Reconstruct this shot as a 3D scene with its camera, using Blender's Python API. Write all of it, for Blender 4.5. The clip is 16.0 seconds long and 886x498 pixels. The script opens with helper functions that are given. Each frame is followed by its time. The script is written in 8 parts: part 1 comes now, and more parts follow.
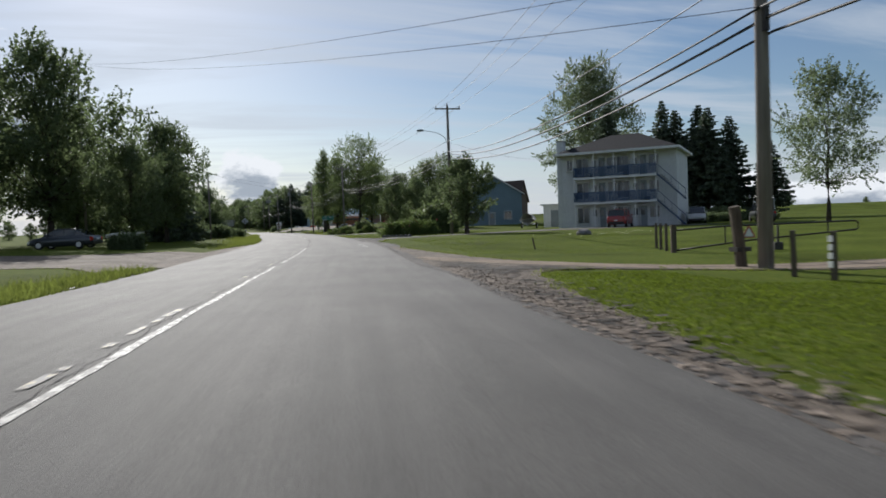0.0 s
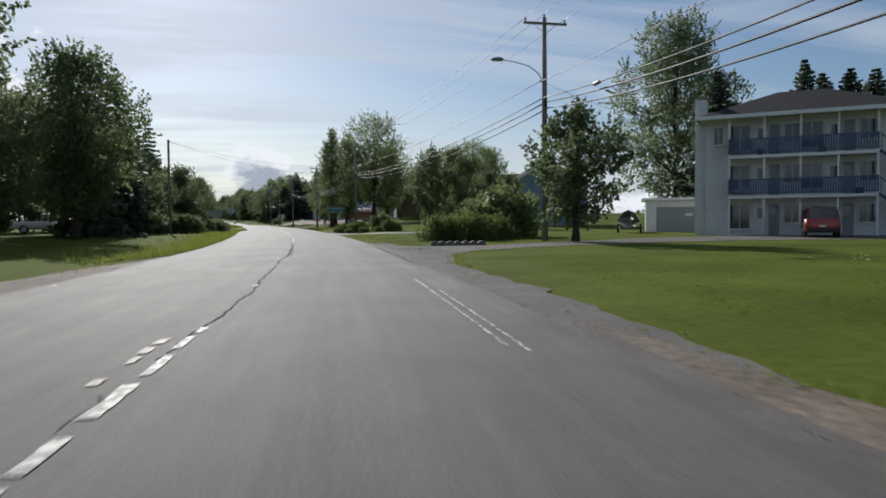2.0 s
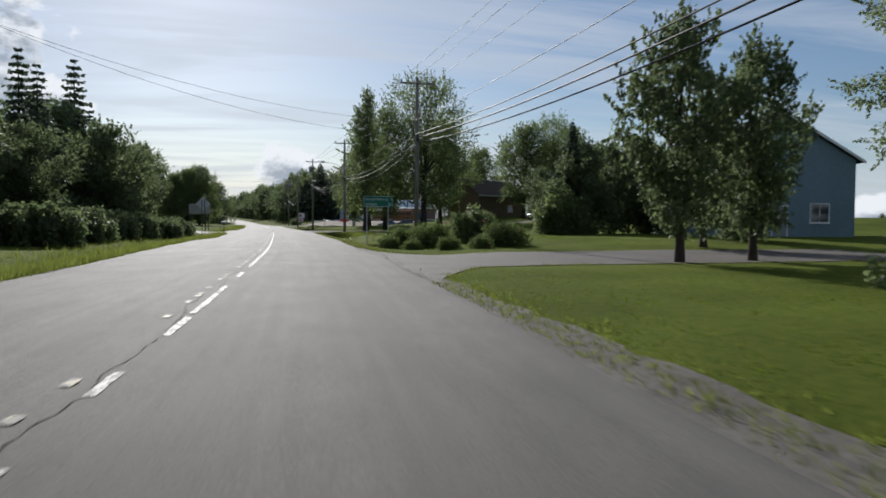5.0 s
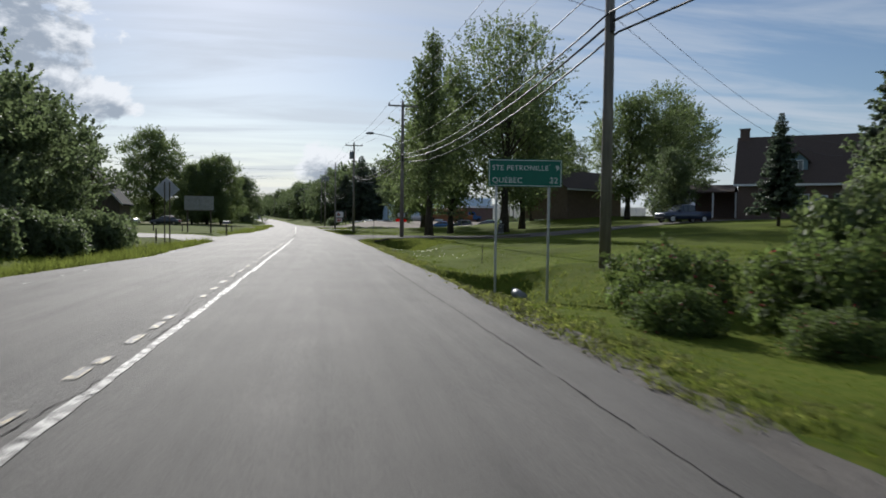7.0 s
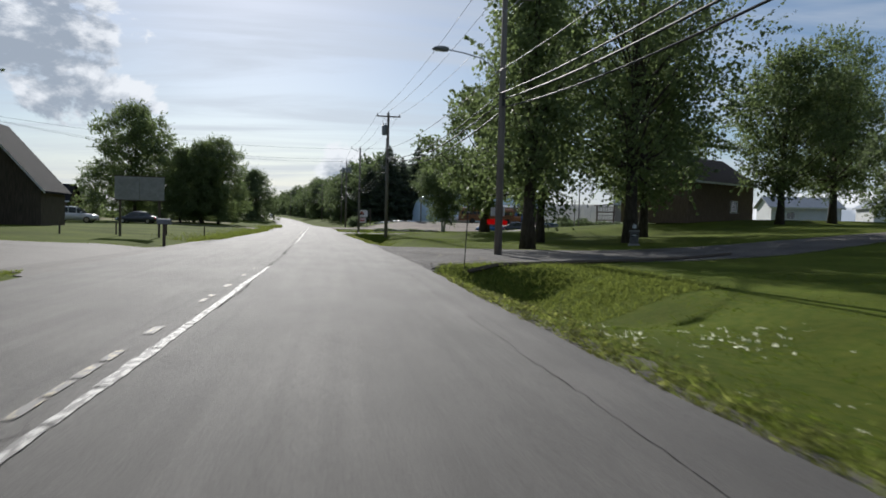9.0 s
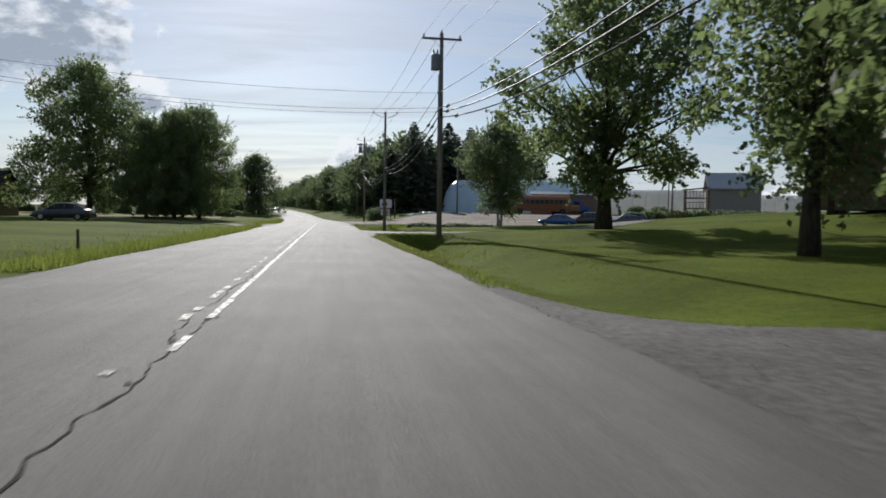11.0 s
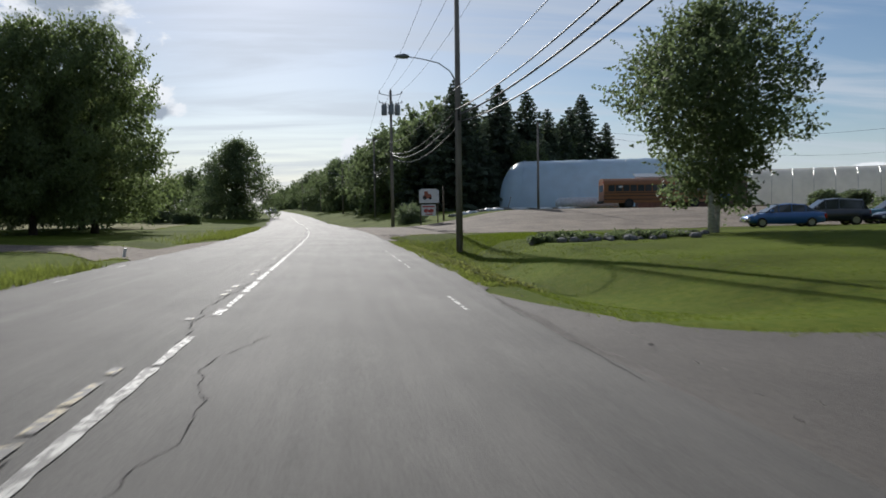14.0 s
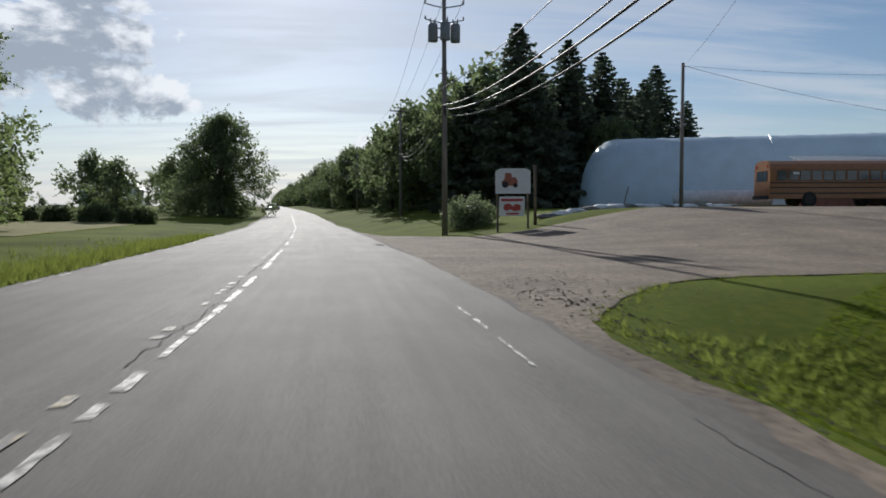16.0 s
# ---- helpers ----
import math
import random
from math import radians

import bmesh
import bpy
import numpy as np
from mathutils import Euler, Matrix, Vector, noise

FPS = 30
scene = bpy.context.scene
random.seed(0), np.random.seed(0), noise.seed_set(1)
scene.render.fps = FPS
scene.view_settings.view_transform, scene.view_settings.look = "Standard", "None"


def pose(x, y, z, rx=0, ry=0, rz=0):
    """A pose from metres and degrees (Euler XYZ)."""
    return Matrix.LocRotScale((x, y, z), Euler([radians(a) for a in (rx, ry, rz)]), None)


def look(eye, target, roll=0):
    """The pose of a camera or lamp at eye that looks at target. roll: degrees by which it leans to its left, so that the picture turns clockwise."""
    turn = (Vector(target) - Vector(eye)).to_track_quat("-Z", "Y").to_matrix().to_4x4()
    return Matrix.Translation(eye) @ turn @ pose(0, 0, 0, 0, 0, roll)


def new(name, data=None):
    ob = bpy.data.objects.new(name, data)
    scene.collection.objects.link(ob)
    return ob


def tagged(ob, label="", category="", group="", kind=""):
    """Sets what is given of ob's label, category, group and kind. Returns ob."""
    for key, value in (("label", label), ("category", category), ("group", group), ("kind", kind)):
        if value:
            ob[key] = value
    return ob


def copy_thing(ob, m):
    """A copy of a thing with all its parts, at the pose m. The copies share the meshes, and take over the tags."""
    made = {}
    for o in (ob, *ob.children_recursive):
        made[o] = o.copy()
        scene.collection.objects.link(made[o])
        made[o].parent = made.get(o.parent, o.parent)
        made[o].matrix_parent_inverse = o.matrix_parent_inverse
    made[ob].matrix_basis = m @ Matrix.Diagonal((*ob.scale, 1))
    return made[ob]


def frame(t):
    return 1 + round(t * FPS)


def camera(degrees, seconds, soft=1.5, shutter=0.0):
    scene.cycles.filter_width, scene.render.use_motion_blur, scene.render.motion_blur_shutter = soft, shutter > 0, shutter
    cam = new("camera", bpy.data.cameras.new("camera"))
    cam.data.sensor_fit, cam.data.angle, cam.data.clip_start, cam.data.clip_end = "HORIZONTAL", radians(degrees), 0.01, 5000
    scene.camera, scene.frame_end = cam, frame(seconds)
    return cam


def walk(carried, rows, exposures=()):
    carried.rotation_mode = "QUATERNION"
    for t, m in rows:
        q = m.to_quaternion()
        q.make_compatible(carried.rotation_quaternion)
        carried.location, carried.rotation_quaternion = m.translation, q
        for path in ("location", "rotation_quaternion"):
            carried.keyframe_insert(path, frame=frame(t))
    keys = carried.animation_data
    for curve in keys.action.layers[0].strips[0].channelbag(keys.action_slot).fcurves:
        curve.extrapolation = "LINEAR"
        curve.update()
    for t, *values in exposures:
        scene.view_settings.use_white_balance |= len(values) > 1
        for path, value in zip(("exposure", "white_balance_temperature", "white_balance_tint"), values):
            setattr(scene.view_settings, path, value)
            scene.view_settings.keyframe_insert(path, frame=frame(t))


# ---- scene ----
cam = camera(65, 16.0, soft=1.7, shutter=0.2)
PATH = [
    (0, (-3.61, 1.05, 1.107), (-3.101, 2.982, 1.031), -2.2),
    (0.5, (-2.908, 7.832, 1.152), (-2.415, 9.769, 1.077), -1.7),
    (1, (-2.197, 14.623, 1.163), (-1.707, 16.56, 1.083), -1.1),
    (1.5, (-1.482, 21.44, 1.17), (-0.987, 23.376, 1.091), -0.9),
    (2, (-0.777, 28.312, 1.179), (-0.289, 30.25, 1.096), -0.5),
    (2.5, (-0.075, 35.219, 1.191), (0.409, 37.158, 1.111), -0.4),
    (3, (0.593, 42.154, 1.196), (1.066, 44.096, 1.119), -0.2),
    (3.5, (1.149, 49.119, 1.214), (1.609, 51.064, 1.141), 0.3),
    (4, (1.58, 56.097, 1.224), (2.023, 58.046, 1.149), 0.7),
    (4.2, (1.701, 58.891, 1.225), (2.143, 60.84, 1.151), 0.8),
    (6.3, (2.43, 88.26, 1.221), (2.762, 90.231, 1.141), -0.0),
    (6.5, (2.465, 91.058, 1.222), (2.788, 93.031, 1.145), 0.4),
    (7, (2.461, 98.063, 1.232), (2.77, 100.037, 1.156), 0.7),
    (7.5, (2.381, 105.066, 1.238), (2.675, 107.043, 1.162), 1.0),
    (8, (2.246, 112.059, 1.245), (2.525, 114.038, 1.172), 1.2),
    (8.5, (2.081, 119.031, 1.245), (2.345, 121.013, 1.172), 1.4),
    (9, (1.893, 125.984, 1.246), (2.149, 127.966, 1.173), 1.5),
    (9.5, (1.682, 132.927, 1.25), (1.926, 134.91, 1.176), 1.4),
    (10, (1.415, 139.875, 1.248), (1.645, 141.86, 1.161), 1.0),
    (10.2, (1.287, 142.658, 1.248), (1.511, 144.643, 1.158), 1.0),
    (12.3, (-0.314, 171.883, 1.211), (-0.111, 173.87, 1.104), 0.1),
    (12.5, (-0.46, 174.667, 1.21), (-0.26, 176.655, 1.104), -0.3),
    (13, (-0.806, 181.63, 1.196), (-0.608, 183.618, 1.089), -0.9),
    (13.5, (-1.131, 188.597, 1.197), (-0.934, 190.584, 1.09), -0.9),
    (14, (-1.446, 195.56, 1.202), (-1.251, 197.548, 1.099), -0.8),
    (14.5, (-1.776, 202.527, 1.21), (-1.584, 204.515, 1.109), -0.5),
    (15, (-2.13, 209.504, 1.216), (-1.945, 211.493, 1.113), -0.3),
    (15.5, (-2.509, 216.499, 1.223), (-2.333, 218.488, 1.117), -0.4),
    (16, (-2.898, 223.509, 1.229), (-2.738, 225.499, 1.122), -0.2),
]
walk(cam, [(t, look(eye, target, roll)) for t, eye, target, roll in PATH], exposures=((0, 0.42, 5900, 10), (16, 0.42, 5900, 10)))
# sun and sky: low sun ahead and a little to the west of the road
SUN_AZ, SUN_EL = -8.5, 27.0
world = bpy.data.worlds.new("sky")
scene.world = world
world.use_nodes = True


def sky_nodes():
    nt = world.node_tree
    nt.nodes.clear()
    N = nt.nodes.new
    L = nt.links.new
    out, bg, sky = N("ShaderNodeOutputWorld"), N("ShaderNodeBackground"), N("ShaderNodeTexSky")
    sky.sky_type, sky.sun_disc = "NISHITA", False
    sky.sun_elevation, sky.sun_rotation = radians(SUN_EL), radians(SUN_AZ)
    sky.air_density, sky.dust_density, sky.ozone_density = 1.0, 0.5, 1.8
    tc = N("ShaderNodeTexCoord")
    sep = N("ShaderNodeSeparateXYZ")
    L(tc.outputs["Generated"], sep.inputs[0])

    def math_(op, a, b=None, c=None):
        n = N("ShaderNodeMath")
        n.operation = op
        for i, v in enumerate((a, b, c)):
            if v is None:
                continue
            if isinstance(v, (int, float)):
                n.inputs[i].default_value = v
            else:
                L(v, n.inputs[i])
        return n.outputs[0]

    def ramp(v, lo, hi):
        n = N("ShaderNodeMapRange")
        n.interpolation_type = "SMOOTHSTEP"
        L(v, n.inputs[0])
        n.inputs[1].default_value, n.inputs[2].default_value = lo, hi
        return n.outputs[0]

    def noise_(vec, scale, detail, rough=0.55, distort=0.0):
        n = N("ShaderNodeTexNoise")
        L(vec, n.inputs["Vector"])
        n.inputs["Scale"].default_value, n.inputs["Detail"].default_value = scale, detail
        n.inputs["Roughness"].default_value, n.inputs["Distortion"].default_value = rough, distort
        return n.outputs["Fac"]

    # thin high cloud: the direction laid on a flat layer, drawn out sideways
    up = math_("MAXIMUM", sep.outputs[2], 0.02)
    cu = N("ShaderNodeCombineXYZ")
    L(math_("DIVIDE", sep.outputs[0], math_("ADD", up, 0.12)), cu.inputs[0])
    L(math_("DIVIDE", sep.outputs[1], math_("ADD", up, 0.12)), cu.inputs[1])
    mp = N("ShaderNodeMapping")
    L(cu.outputs[0], mp.inputs[0])
    mp.inputs["Rotation"].default_value = (0, 0, radians(12))
    mp.inputs["Scale"].default_value = (0.32, 1.5, 1)
    cirrus = ramp(noise_(mp.outputs[0], 1.5, 6, 0.6, 0.6), 0.38, 0.68)
    # heaped cloud low in the sky, seen edge-on
    elev = sep.outputs[2]
    az = math_("ARCTAN2", sep.outputs[0], sep.outputs[1])

    def bank(e, a0, a1, e0, e1):
        """Where one bank of cloud stands: its bearing and height above the horizon."""
        u = math_("DIVIDE", math_("SUBTRACT", az, radians((a0 + a1) / 2)), radians((a1 - a0) / 2))
        v = math_("DIVIDE", math_("SUBTRACT", e, math.sin(radians((e0 + e1) / 2))), math.sin(radians((e1 - e0) / 2)))
        r2 = math_("ADD", math_("POWER", math_("ABSOLUTE", u), 2.5), math_("POWER", math_("ABSOLUTE", v), 2.0))
        return math_("SUBTRACT", 1.0, r2)

    def heap(lift):
        """How thick the cloud is a little above the direction looked in."""
        mp2 = N("ShaderNodeMapping")
        L(tc.outputs["Generated"], mp2.inputs[0])
        mp2.inputs["Location"].default_value = (0, 0, lift * 1.7)
        mp2.inputs["Scale"].default_value = (1, 1, 1.7)
        n1 = noise_(mp2.outputs[0], 7.0, 9, 0.62, 0.25)
        e = math_("ADD", elev, lift)
        b = math_("MAXIMUM", bank(e, -66, -15.5, 6.5, 19.0), bank(e, -3.4, 1.9, 1.4, 6.4))
        b = math_("MAXIMUM", b, bank(e, 28, 64, 0.0, 2.8))
        b = math_("MAXIMUM", b, bank(e, -24, -14, 6.0, 10.5))
        return math_("ADD", math_("MULTIPLY", math_("MAXIMUM", b, -1.6), 0.29), math_("MULTIPLY", math_("SUBTRACT", n1, 0.5), 1.7))

    body = heap(0.0)
    cumulus = ramp(body, 0.0, 0.12)
    core = ramp(heap(0.022), -0.01, 0.22)
    white = N("ShaderNodeMix")
    white.data_type = "RGBA"
    L(core, white.inputs[0])
    white.inputs[6].default_value = (13.6, 13.3, 12.8, 1)
    white.inputs[7].default_value = (5.3, 5.8, 6.4, 1)
    m1 = N("ShaderNodeMix")
    m1.data_type = "RGBA"
    L(math_("MULTIPLY", cirrus, 0.62), m1.inputs[0])
    m1.inputs[7].default_value = (8.8, 9.1, 9.4, 1)
    m2 = N("ShaderNodeMix")
    m2.data_type = "RGBA"
    L(math_("MULTIPLY", cumulus, 0.92), m2.inputs[0])
    L(m1.outputs[2], m2.inputs[6])
    L(white.outputs[2], m2.inputs[7])
    haze = N("ShaderNodeMix")
    haze.data_type = "RGBA"
    L(math_("MULTIPLY", math_("SUBTRACT", 1.0, ramp(elev, -0.01, 0.13)), 0.8), haze.inputs[0])
    L(sky.outputs[0], haze.inputs[6])
    haze.inputs[7].default_value = (9.0, 9.6, 10.2, 1)
    L(haze.outputs[2], m1.inputs[6])
    bg.inputs[1].default_value = 0.05
    L(m2.outputs[2], bg.inputs[0])
    L(bg.outputs[0], out.inputs[0])


sky_nodes()
sun_data = bpy.data.lights.new("sun", "SUN")
sun_data.energy, sun_data.angle, sun_data.color = 3.9, radians(0.6), (1.0, 0.92, 0.8)
sun = new("sun", sun_data)
_a, _e = radians(SUN_AZ), radians(SUN_EL)
sun.matrix_world = look((0, 0, 60), (-math.sin(_a) * math.cos(_e) * 100, -math.cos(_a) * math.cos(_e) * 100, 60 - math.sin(_e) * 100))


# ---------------------------------------------------------------- materials
def material(name, col, rough=0.7, metal=0.0, vary=0.0, scale=8.0, col2=None, bump=0.0, bump_scale=40.0, spec=0.5,
             coarse=0.0, coarse_scale=0.6, trans=0.0, island=0.0, stretch=(1, 1, 1), coat=0.0, alpha=None):
    """A principled surface with variation at two scales, bump, and where wanted light through it."""
    m = bpy.data.materials.new(name)
    m.use_nodes = True
    nt = m.node_tree
    N, L = nt.nodes.new, nt.links.new
    p = nt.nodes["Principled BSDF"]
    p.inputs["Roughness"].default_value, p.inputs["Metallic"].default_value = rough, metal
    p.inputs["Specular IOR Level"].default_value = spec
    p.inputs["Coat Weight"].default_value = coat
    p.inputs["Coat Roughness"].default_value = 0.06
    tc = N("ShaderNodeTexCoord")
    mp = N("ShaderNodeMapping")
    L(tc.outputs["Object"], mp.inputs[0])
    mp.inputs["Scale"].default_value = stretch
    last = None
    base = N("ShaderNodeRGB")
    base.outputs[0].default_value = (*col, 1)
    last = base.outputs[0]
    rnd = N("ShaderNodeObjectInfo").outputs["Random"] if island < 0 else None
    if col2 is not None or vary:
        n = N("ShaderNodeTexNoise")
        L(mp.outputs[0], n.inputs["Vector"])
        n.inputs["Scale"].default_value, n.inputs["Detail"].default_value = scale, 6
        r = N("ShaderNodeMapRange")
        L(n.outputs["Fac"], r.inputs[0])
        r.inputs[1].default_value, r.inputs[2].default_value = 0.34, 0.68
        mx = N("ShaderNodeMix")
        mx.data_type = "RGBA"
        L(r.outputs[0], mx.inputs[0])
        L(last, mx.inputs[6])
        c2 = col2 if col2 is not None else tuple(c * (1 - vary) for c in col)
        mx.inputs[7].default_value = (*c2, 1)
        last = mx.outputs[2]
    if coarse:
        n = N("ShaderNodeTexNoise")
        L(tc.outputs["Object"], n.inputs["Vector"])
        n.inputs["Scale"].default_value, n.inputs["Detail"].default_value = coarse_scale, 3
        r = N("ShaderNodeMapRange")
        L(n.outputs["Fac"], r.inputs[0])
        r.inputs[1].default_value, r.inputs[2].default_value = 0.3, 0.7
        r.inputs[3].default_value, r.inputs[4].default_value = 1 - coarse, 1 + coarse
        h = N("ShaderNodeHueSaturation")
        L(r.outputs[0], h.inputs["Value"])
        L(last, h.inputs["Color"])
        last = h.outputs[0]
    if island:
        r = N("ShaderNodeMapRange")
        if island > 0:
            L(N("ShaderNodeNewGeometry").outputs["Random Per Island"], r.inputs[0])
        else:
            L(rnd, r.inputs[0])
        r.inputs[3].default_value, r.inputs[4].default_value = 1 - abs(island), 1 + abs(island)
        h = N("ShaderNodeHueSaturation")
        L(r.outputs[0], h.inputs["Value"])
        L(last, h.inputs["Color"])
        last = h.outputs[0]
    L(last, p.inputs["Base Color"])
    if bump:
        n = N("ShaderNodeTexNoise")
        L(mp.outputs[0], n.inputs["Vector"])
        n.inputs["Scale"].default_value, n.inputs["Detail"].default_value = bump_scale, 5
        bm_ = N("ShaderNodeBump")
        bm_.inputs["Strength"].default_value, bm_.inputs["Distance"].default_value = bump, 0.02
        L(n.outputs["Fac"], bm_.inputs["Height"])
        L(bm_.outputs[0], p.inputs["Normal"])
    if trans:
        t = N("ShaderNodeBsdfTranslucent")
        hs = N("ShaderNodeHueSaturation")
        # over twice the base colour: brightens dark crowns in place of missing haze
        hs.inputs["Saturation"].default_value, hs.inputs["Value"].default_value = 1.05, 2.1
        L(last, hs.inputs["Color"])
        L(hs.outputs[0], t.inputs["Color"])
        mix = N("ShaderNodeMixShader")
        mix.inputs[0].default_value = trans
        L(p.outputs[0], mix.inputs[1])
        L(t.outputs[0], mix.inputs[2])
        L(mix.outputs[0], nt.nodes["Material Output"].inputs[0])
    return m


def glass_material(name, tint=(0.05, 0.06, 0.07)):
    """Dark glazing: glossy, with a dim room behind it."""
    m = material(name, tint, rough=0.06, spec=0.8, vary=0.3, scale=0.8)
    return m


M = {}
M["asphalt"] = material("asphalt", (0.118, 0.109, 0.099), 0.79, vary=0.34, scale=60, bump=0.45, bump_scale=220, coarse=0.14, coarse_scale=0.35, spec=0.3, stretch=(1, 0.7, 1))


def lane_wear(m):
    """Long polished tracks, dusty streaks and blotches that follow the lanes."""
    nt = m.node_tree
    N, L = nt.nodes.new, nt.links.new
    p = nt.nodes["Principled BSDF"]
    last = p.inputs["Base Color"].links[0].from_socket
    uv = N("ShaderNodeTexCoord").outputs["UV"]
    for sc, lo, hi, detail in (((1.0, 0.03, 1), 0.84, 1.17, 4), ((5.0, 0.16, 1), 0.9, 1.1, 5), ((1.3, 0.5, 1), 0.86, 1.13, 6)):
        mp = N("ShaderNodeMapping")
        L(uv, mp.inputs[0])
        mp.inputs["Scale"].default_value = sc
        n = N("ShaderNodeTexNoise")
        L(mp.outputs[0], n.inputs["Vector"])
        n.inputs["Scale"].default_value, n.inputs["Detail"].default_value = 1.0, detail
        r = N("ShaderNodeMapRange")
        L(n.outputs["Fac"], r.inputs[0])
        r.inputs[1].default_value, r.inputs[2].default_value = 0.32, 0.68
        r.inputs[3].default_value, r.inputs[4].default_value = lo, hi
        h = N("ShaderNodeHueSaturation")
        L(r.outputs[0], h.inputs["Value"])
        L(last, h.inputs["Color"])
        last = h.outputs[0]
    L(last, p.inputs["Base Color"])


lane_wear(M["asphalt"])
M["asphalt_patch"] = material("asphalt_patch", (0.085, 0.08, 0.074), 0.92, spec=0.12, vary=0.3, scale=20, bump=0.3, bump_scale=160)
M["tar"] = material("tar", (0.04, 0.038, 0.036), 0.95, spec=0.08, vary=0.3, scale=10, bump=0.2)


def worn_paint(name, col, cover):
    """Road paint flaked down to the tarmac in small chips."""
    m = material(name, col, 0.7, vary=0.35, scale=12, bump=0.25, bump_scale=90)
    nt = m.node_tree
    N, L = nt.nodes.new, nt.links.new
    p = nt.nodes["Principled BSDF"]
    last = p.inputs["Base Color"].links[0].from_socket
    mp = N("ShaderNodeMapping")
    L(N("ShaderNodeTexCoord").outputs["Object"], mp.inputs[0])
    mp.inputs["Scale"].default_value = (11, 7, 1)
    n = N("ShaderNodeTexNoise")
    L(mp.outputs[0], n.inputs["Vector"])
    n.inputs["Scale"].default_value, n.inputs["Detail"].default_value, n.inputs["Roughness"].default_value = 1.0, 6, 0.65
    r = N("ShaderNodeMapRange")
    L(n.outputs["Fac"], r.inputs[0])
    r.inputs[1].default_value, r.inputs[2].default_value = cover - 0.02, cover + 0.02
    mx = N("ShaderNodeMix")
    mx.data_type = "RGBA"
    L(r.outputs[0], mx.inputs[0])
    L(last, mx.inputs[6])
    mx.inputs[7].default_value = (0.1, 0.094, 0.087, 1)
    L(mx.outputs[2], p.inputs["Base Color"])
    return m


M["paint_white"] = worn_paint("road_paint_white", (0.52, 0.505, 0.46), 0.485)
M["paint_yellow"] = worn_paint("road_paint_yellow", (0.42, 0.35, 0.2), 0.47)
M["gravel"] = material("gravel", (0.22, 0.178, 0.138), 0.9, col2=(0.115, 0.092, 0.072), scale=9, bump=0.9, bump_scale=60, coarse=0.25, coarse_scale=0.5, spec=0.2)
M["drive"] = material("driveway_tarmac", (0.112, 0.098, 0.086), 0.8, vary=0.3, scale=26, bump=0.4, bump_scale=150, coarse=0.15, coarse_scale=0.5, spec=0.3)
M["stone"] = material("stone", (0.15, 0.145, 0.14), 0.85, vary=0.4, scale=5, bump=0.6, bump_scale=30, island=0.25)
M["pebble"] = material("pebble", (0.26, 0.235, 0.21), 0.95, spec=0.1, island=0.45, vary=0.3, scale=30)
M["concrete"] = material("concrete", (0.30, 0.295, 0.285), 0.85, vary=0.3, scale=6, bump=0.4, bump_scale=60, coarse=0.12, coarse_scale=3)
M["grass"] = material("grass_ground", (0.07, 0.1, 0.014), 0.95, col2=(0.108, 0.124, 0.02), scale=5.5, bump=0.6, bump_scale=70, coarse=0.3, coarse_scale=0.22, spec=0.03, trans=0.0)
M["blade"] = material("grass_blade", (0.092, 0.12, 0.018), 0.8, island=0.4, spec=0.06, trans=0.38)
M["weed"] = material("weed_blade", (0.11, 0.13, 0.032), 0.8, island=0.4, spec=0.08, trans=0.45)
M["clover"] = material("clover_flower", (0.7, 0.7, 0.58), 0.8, island=0.2, trans=0.5)
M["shoulder"] = material("gritty_shoulder", (0.15, 0.136, 0.122), 0.9, col2=(0.115, 0.104, 0.094), scale=14, bump=0.7, bump_scale=90, coarse=0.2, coarse_scale=0.8, spec=0.2)
# tree leaf and needle base colours lifted and greyed to stand in for haze
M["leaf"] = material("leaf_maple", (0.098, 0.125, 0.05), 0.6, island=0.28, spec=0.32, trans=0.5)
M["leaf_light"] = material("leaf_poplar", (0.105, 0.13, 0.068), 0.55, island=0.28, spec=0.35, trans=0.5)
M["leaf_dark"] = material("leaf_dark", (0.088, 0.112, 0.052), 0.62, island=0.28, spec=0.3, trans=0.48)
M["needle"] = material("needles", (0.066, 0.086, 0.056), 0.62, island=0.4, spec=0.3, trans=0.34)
M["rose_leaf"] = material("rose_leaf", (0.085, 0.115, 0.036), 0.68, island=0.45, spec=0.22, trans=0.4)
M["rose"] = material("rose_bloom", (0.5, 0.05, 0.12), 0.6, island=0.3, trans=0.2)
M["lily"] = material("lily_bloom", (0.6, 0.42, 0.02), 0.6, island=0.3, trans=0.2)
M["bark"] = material("bark", (0.085, 0.07, 0.055), 0.9, vary=0.5, scale=9, bump=0.9, bump_scale=26, stretch=(1, 1, 0.25), spec=0.15)
M["birch_bark"] = material("birch_bark", (0.62, 0.6, 0.56), 0.75, col2=(0.3, 0.28, 0.26), scale=3, bump=0.3, stretch=(1, 1, 3), spec=0.2)
M["pole_wood"] = material("pole_wood", (0.25, 0.222, 0.195), 0.85, vary=0.4, scale=10, bump=0.5, bump_scale=40, stretch=(1, 1, 0.06), spec=0.2, coarse=0.15, coarse_scale=0.8)
M["post_wood"] = material("post_wood", (0.13, 0.105, 0.08), 0.9, vary=0.45, scale=12, bump=0.7, bump_scale=40, stretch=(1, 1, 0.1), spec=0.15)
M["steel"] = material("galvanised_steel", (0.42, 0.43, 0.44), 0.42, 0.85, vary=0.25, scale=14)
M["dark_steel"] = material("dark_steel", (0.06, 0.055, 0.05), 0.55, 0.5, vary=0.4, scale=10)
M["cable"] = material("cable", (0.03, 0.03, 0.032), 0.6, 0.0, vary=0.2, scale=4, spec=0.3)
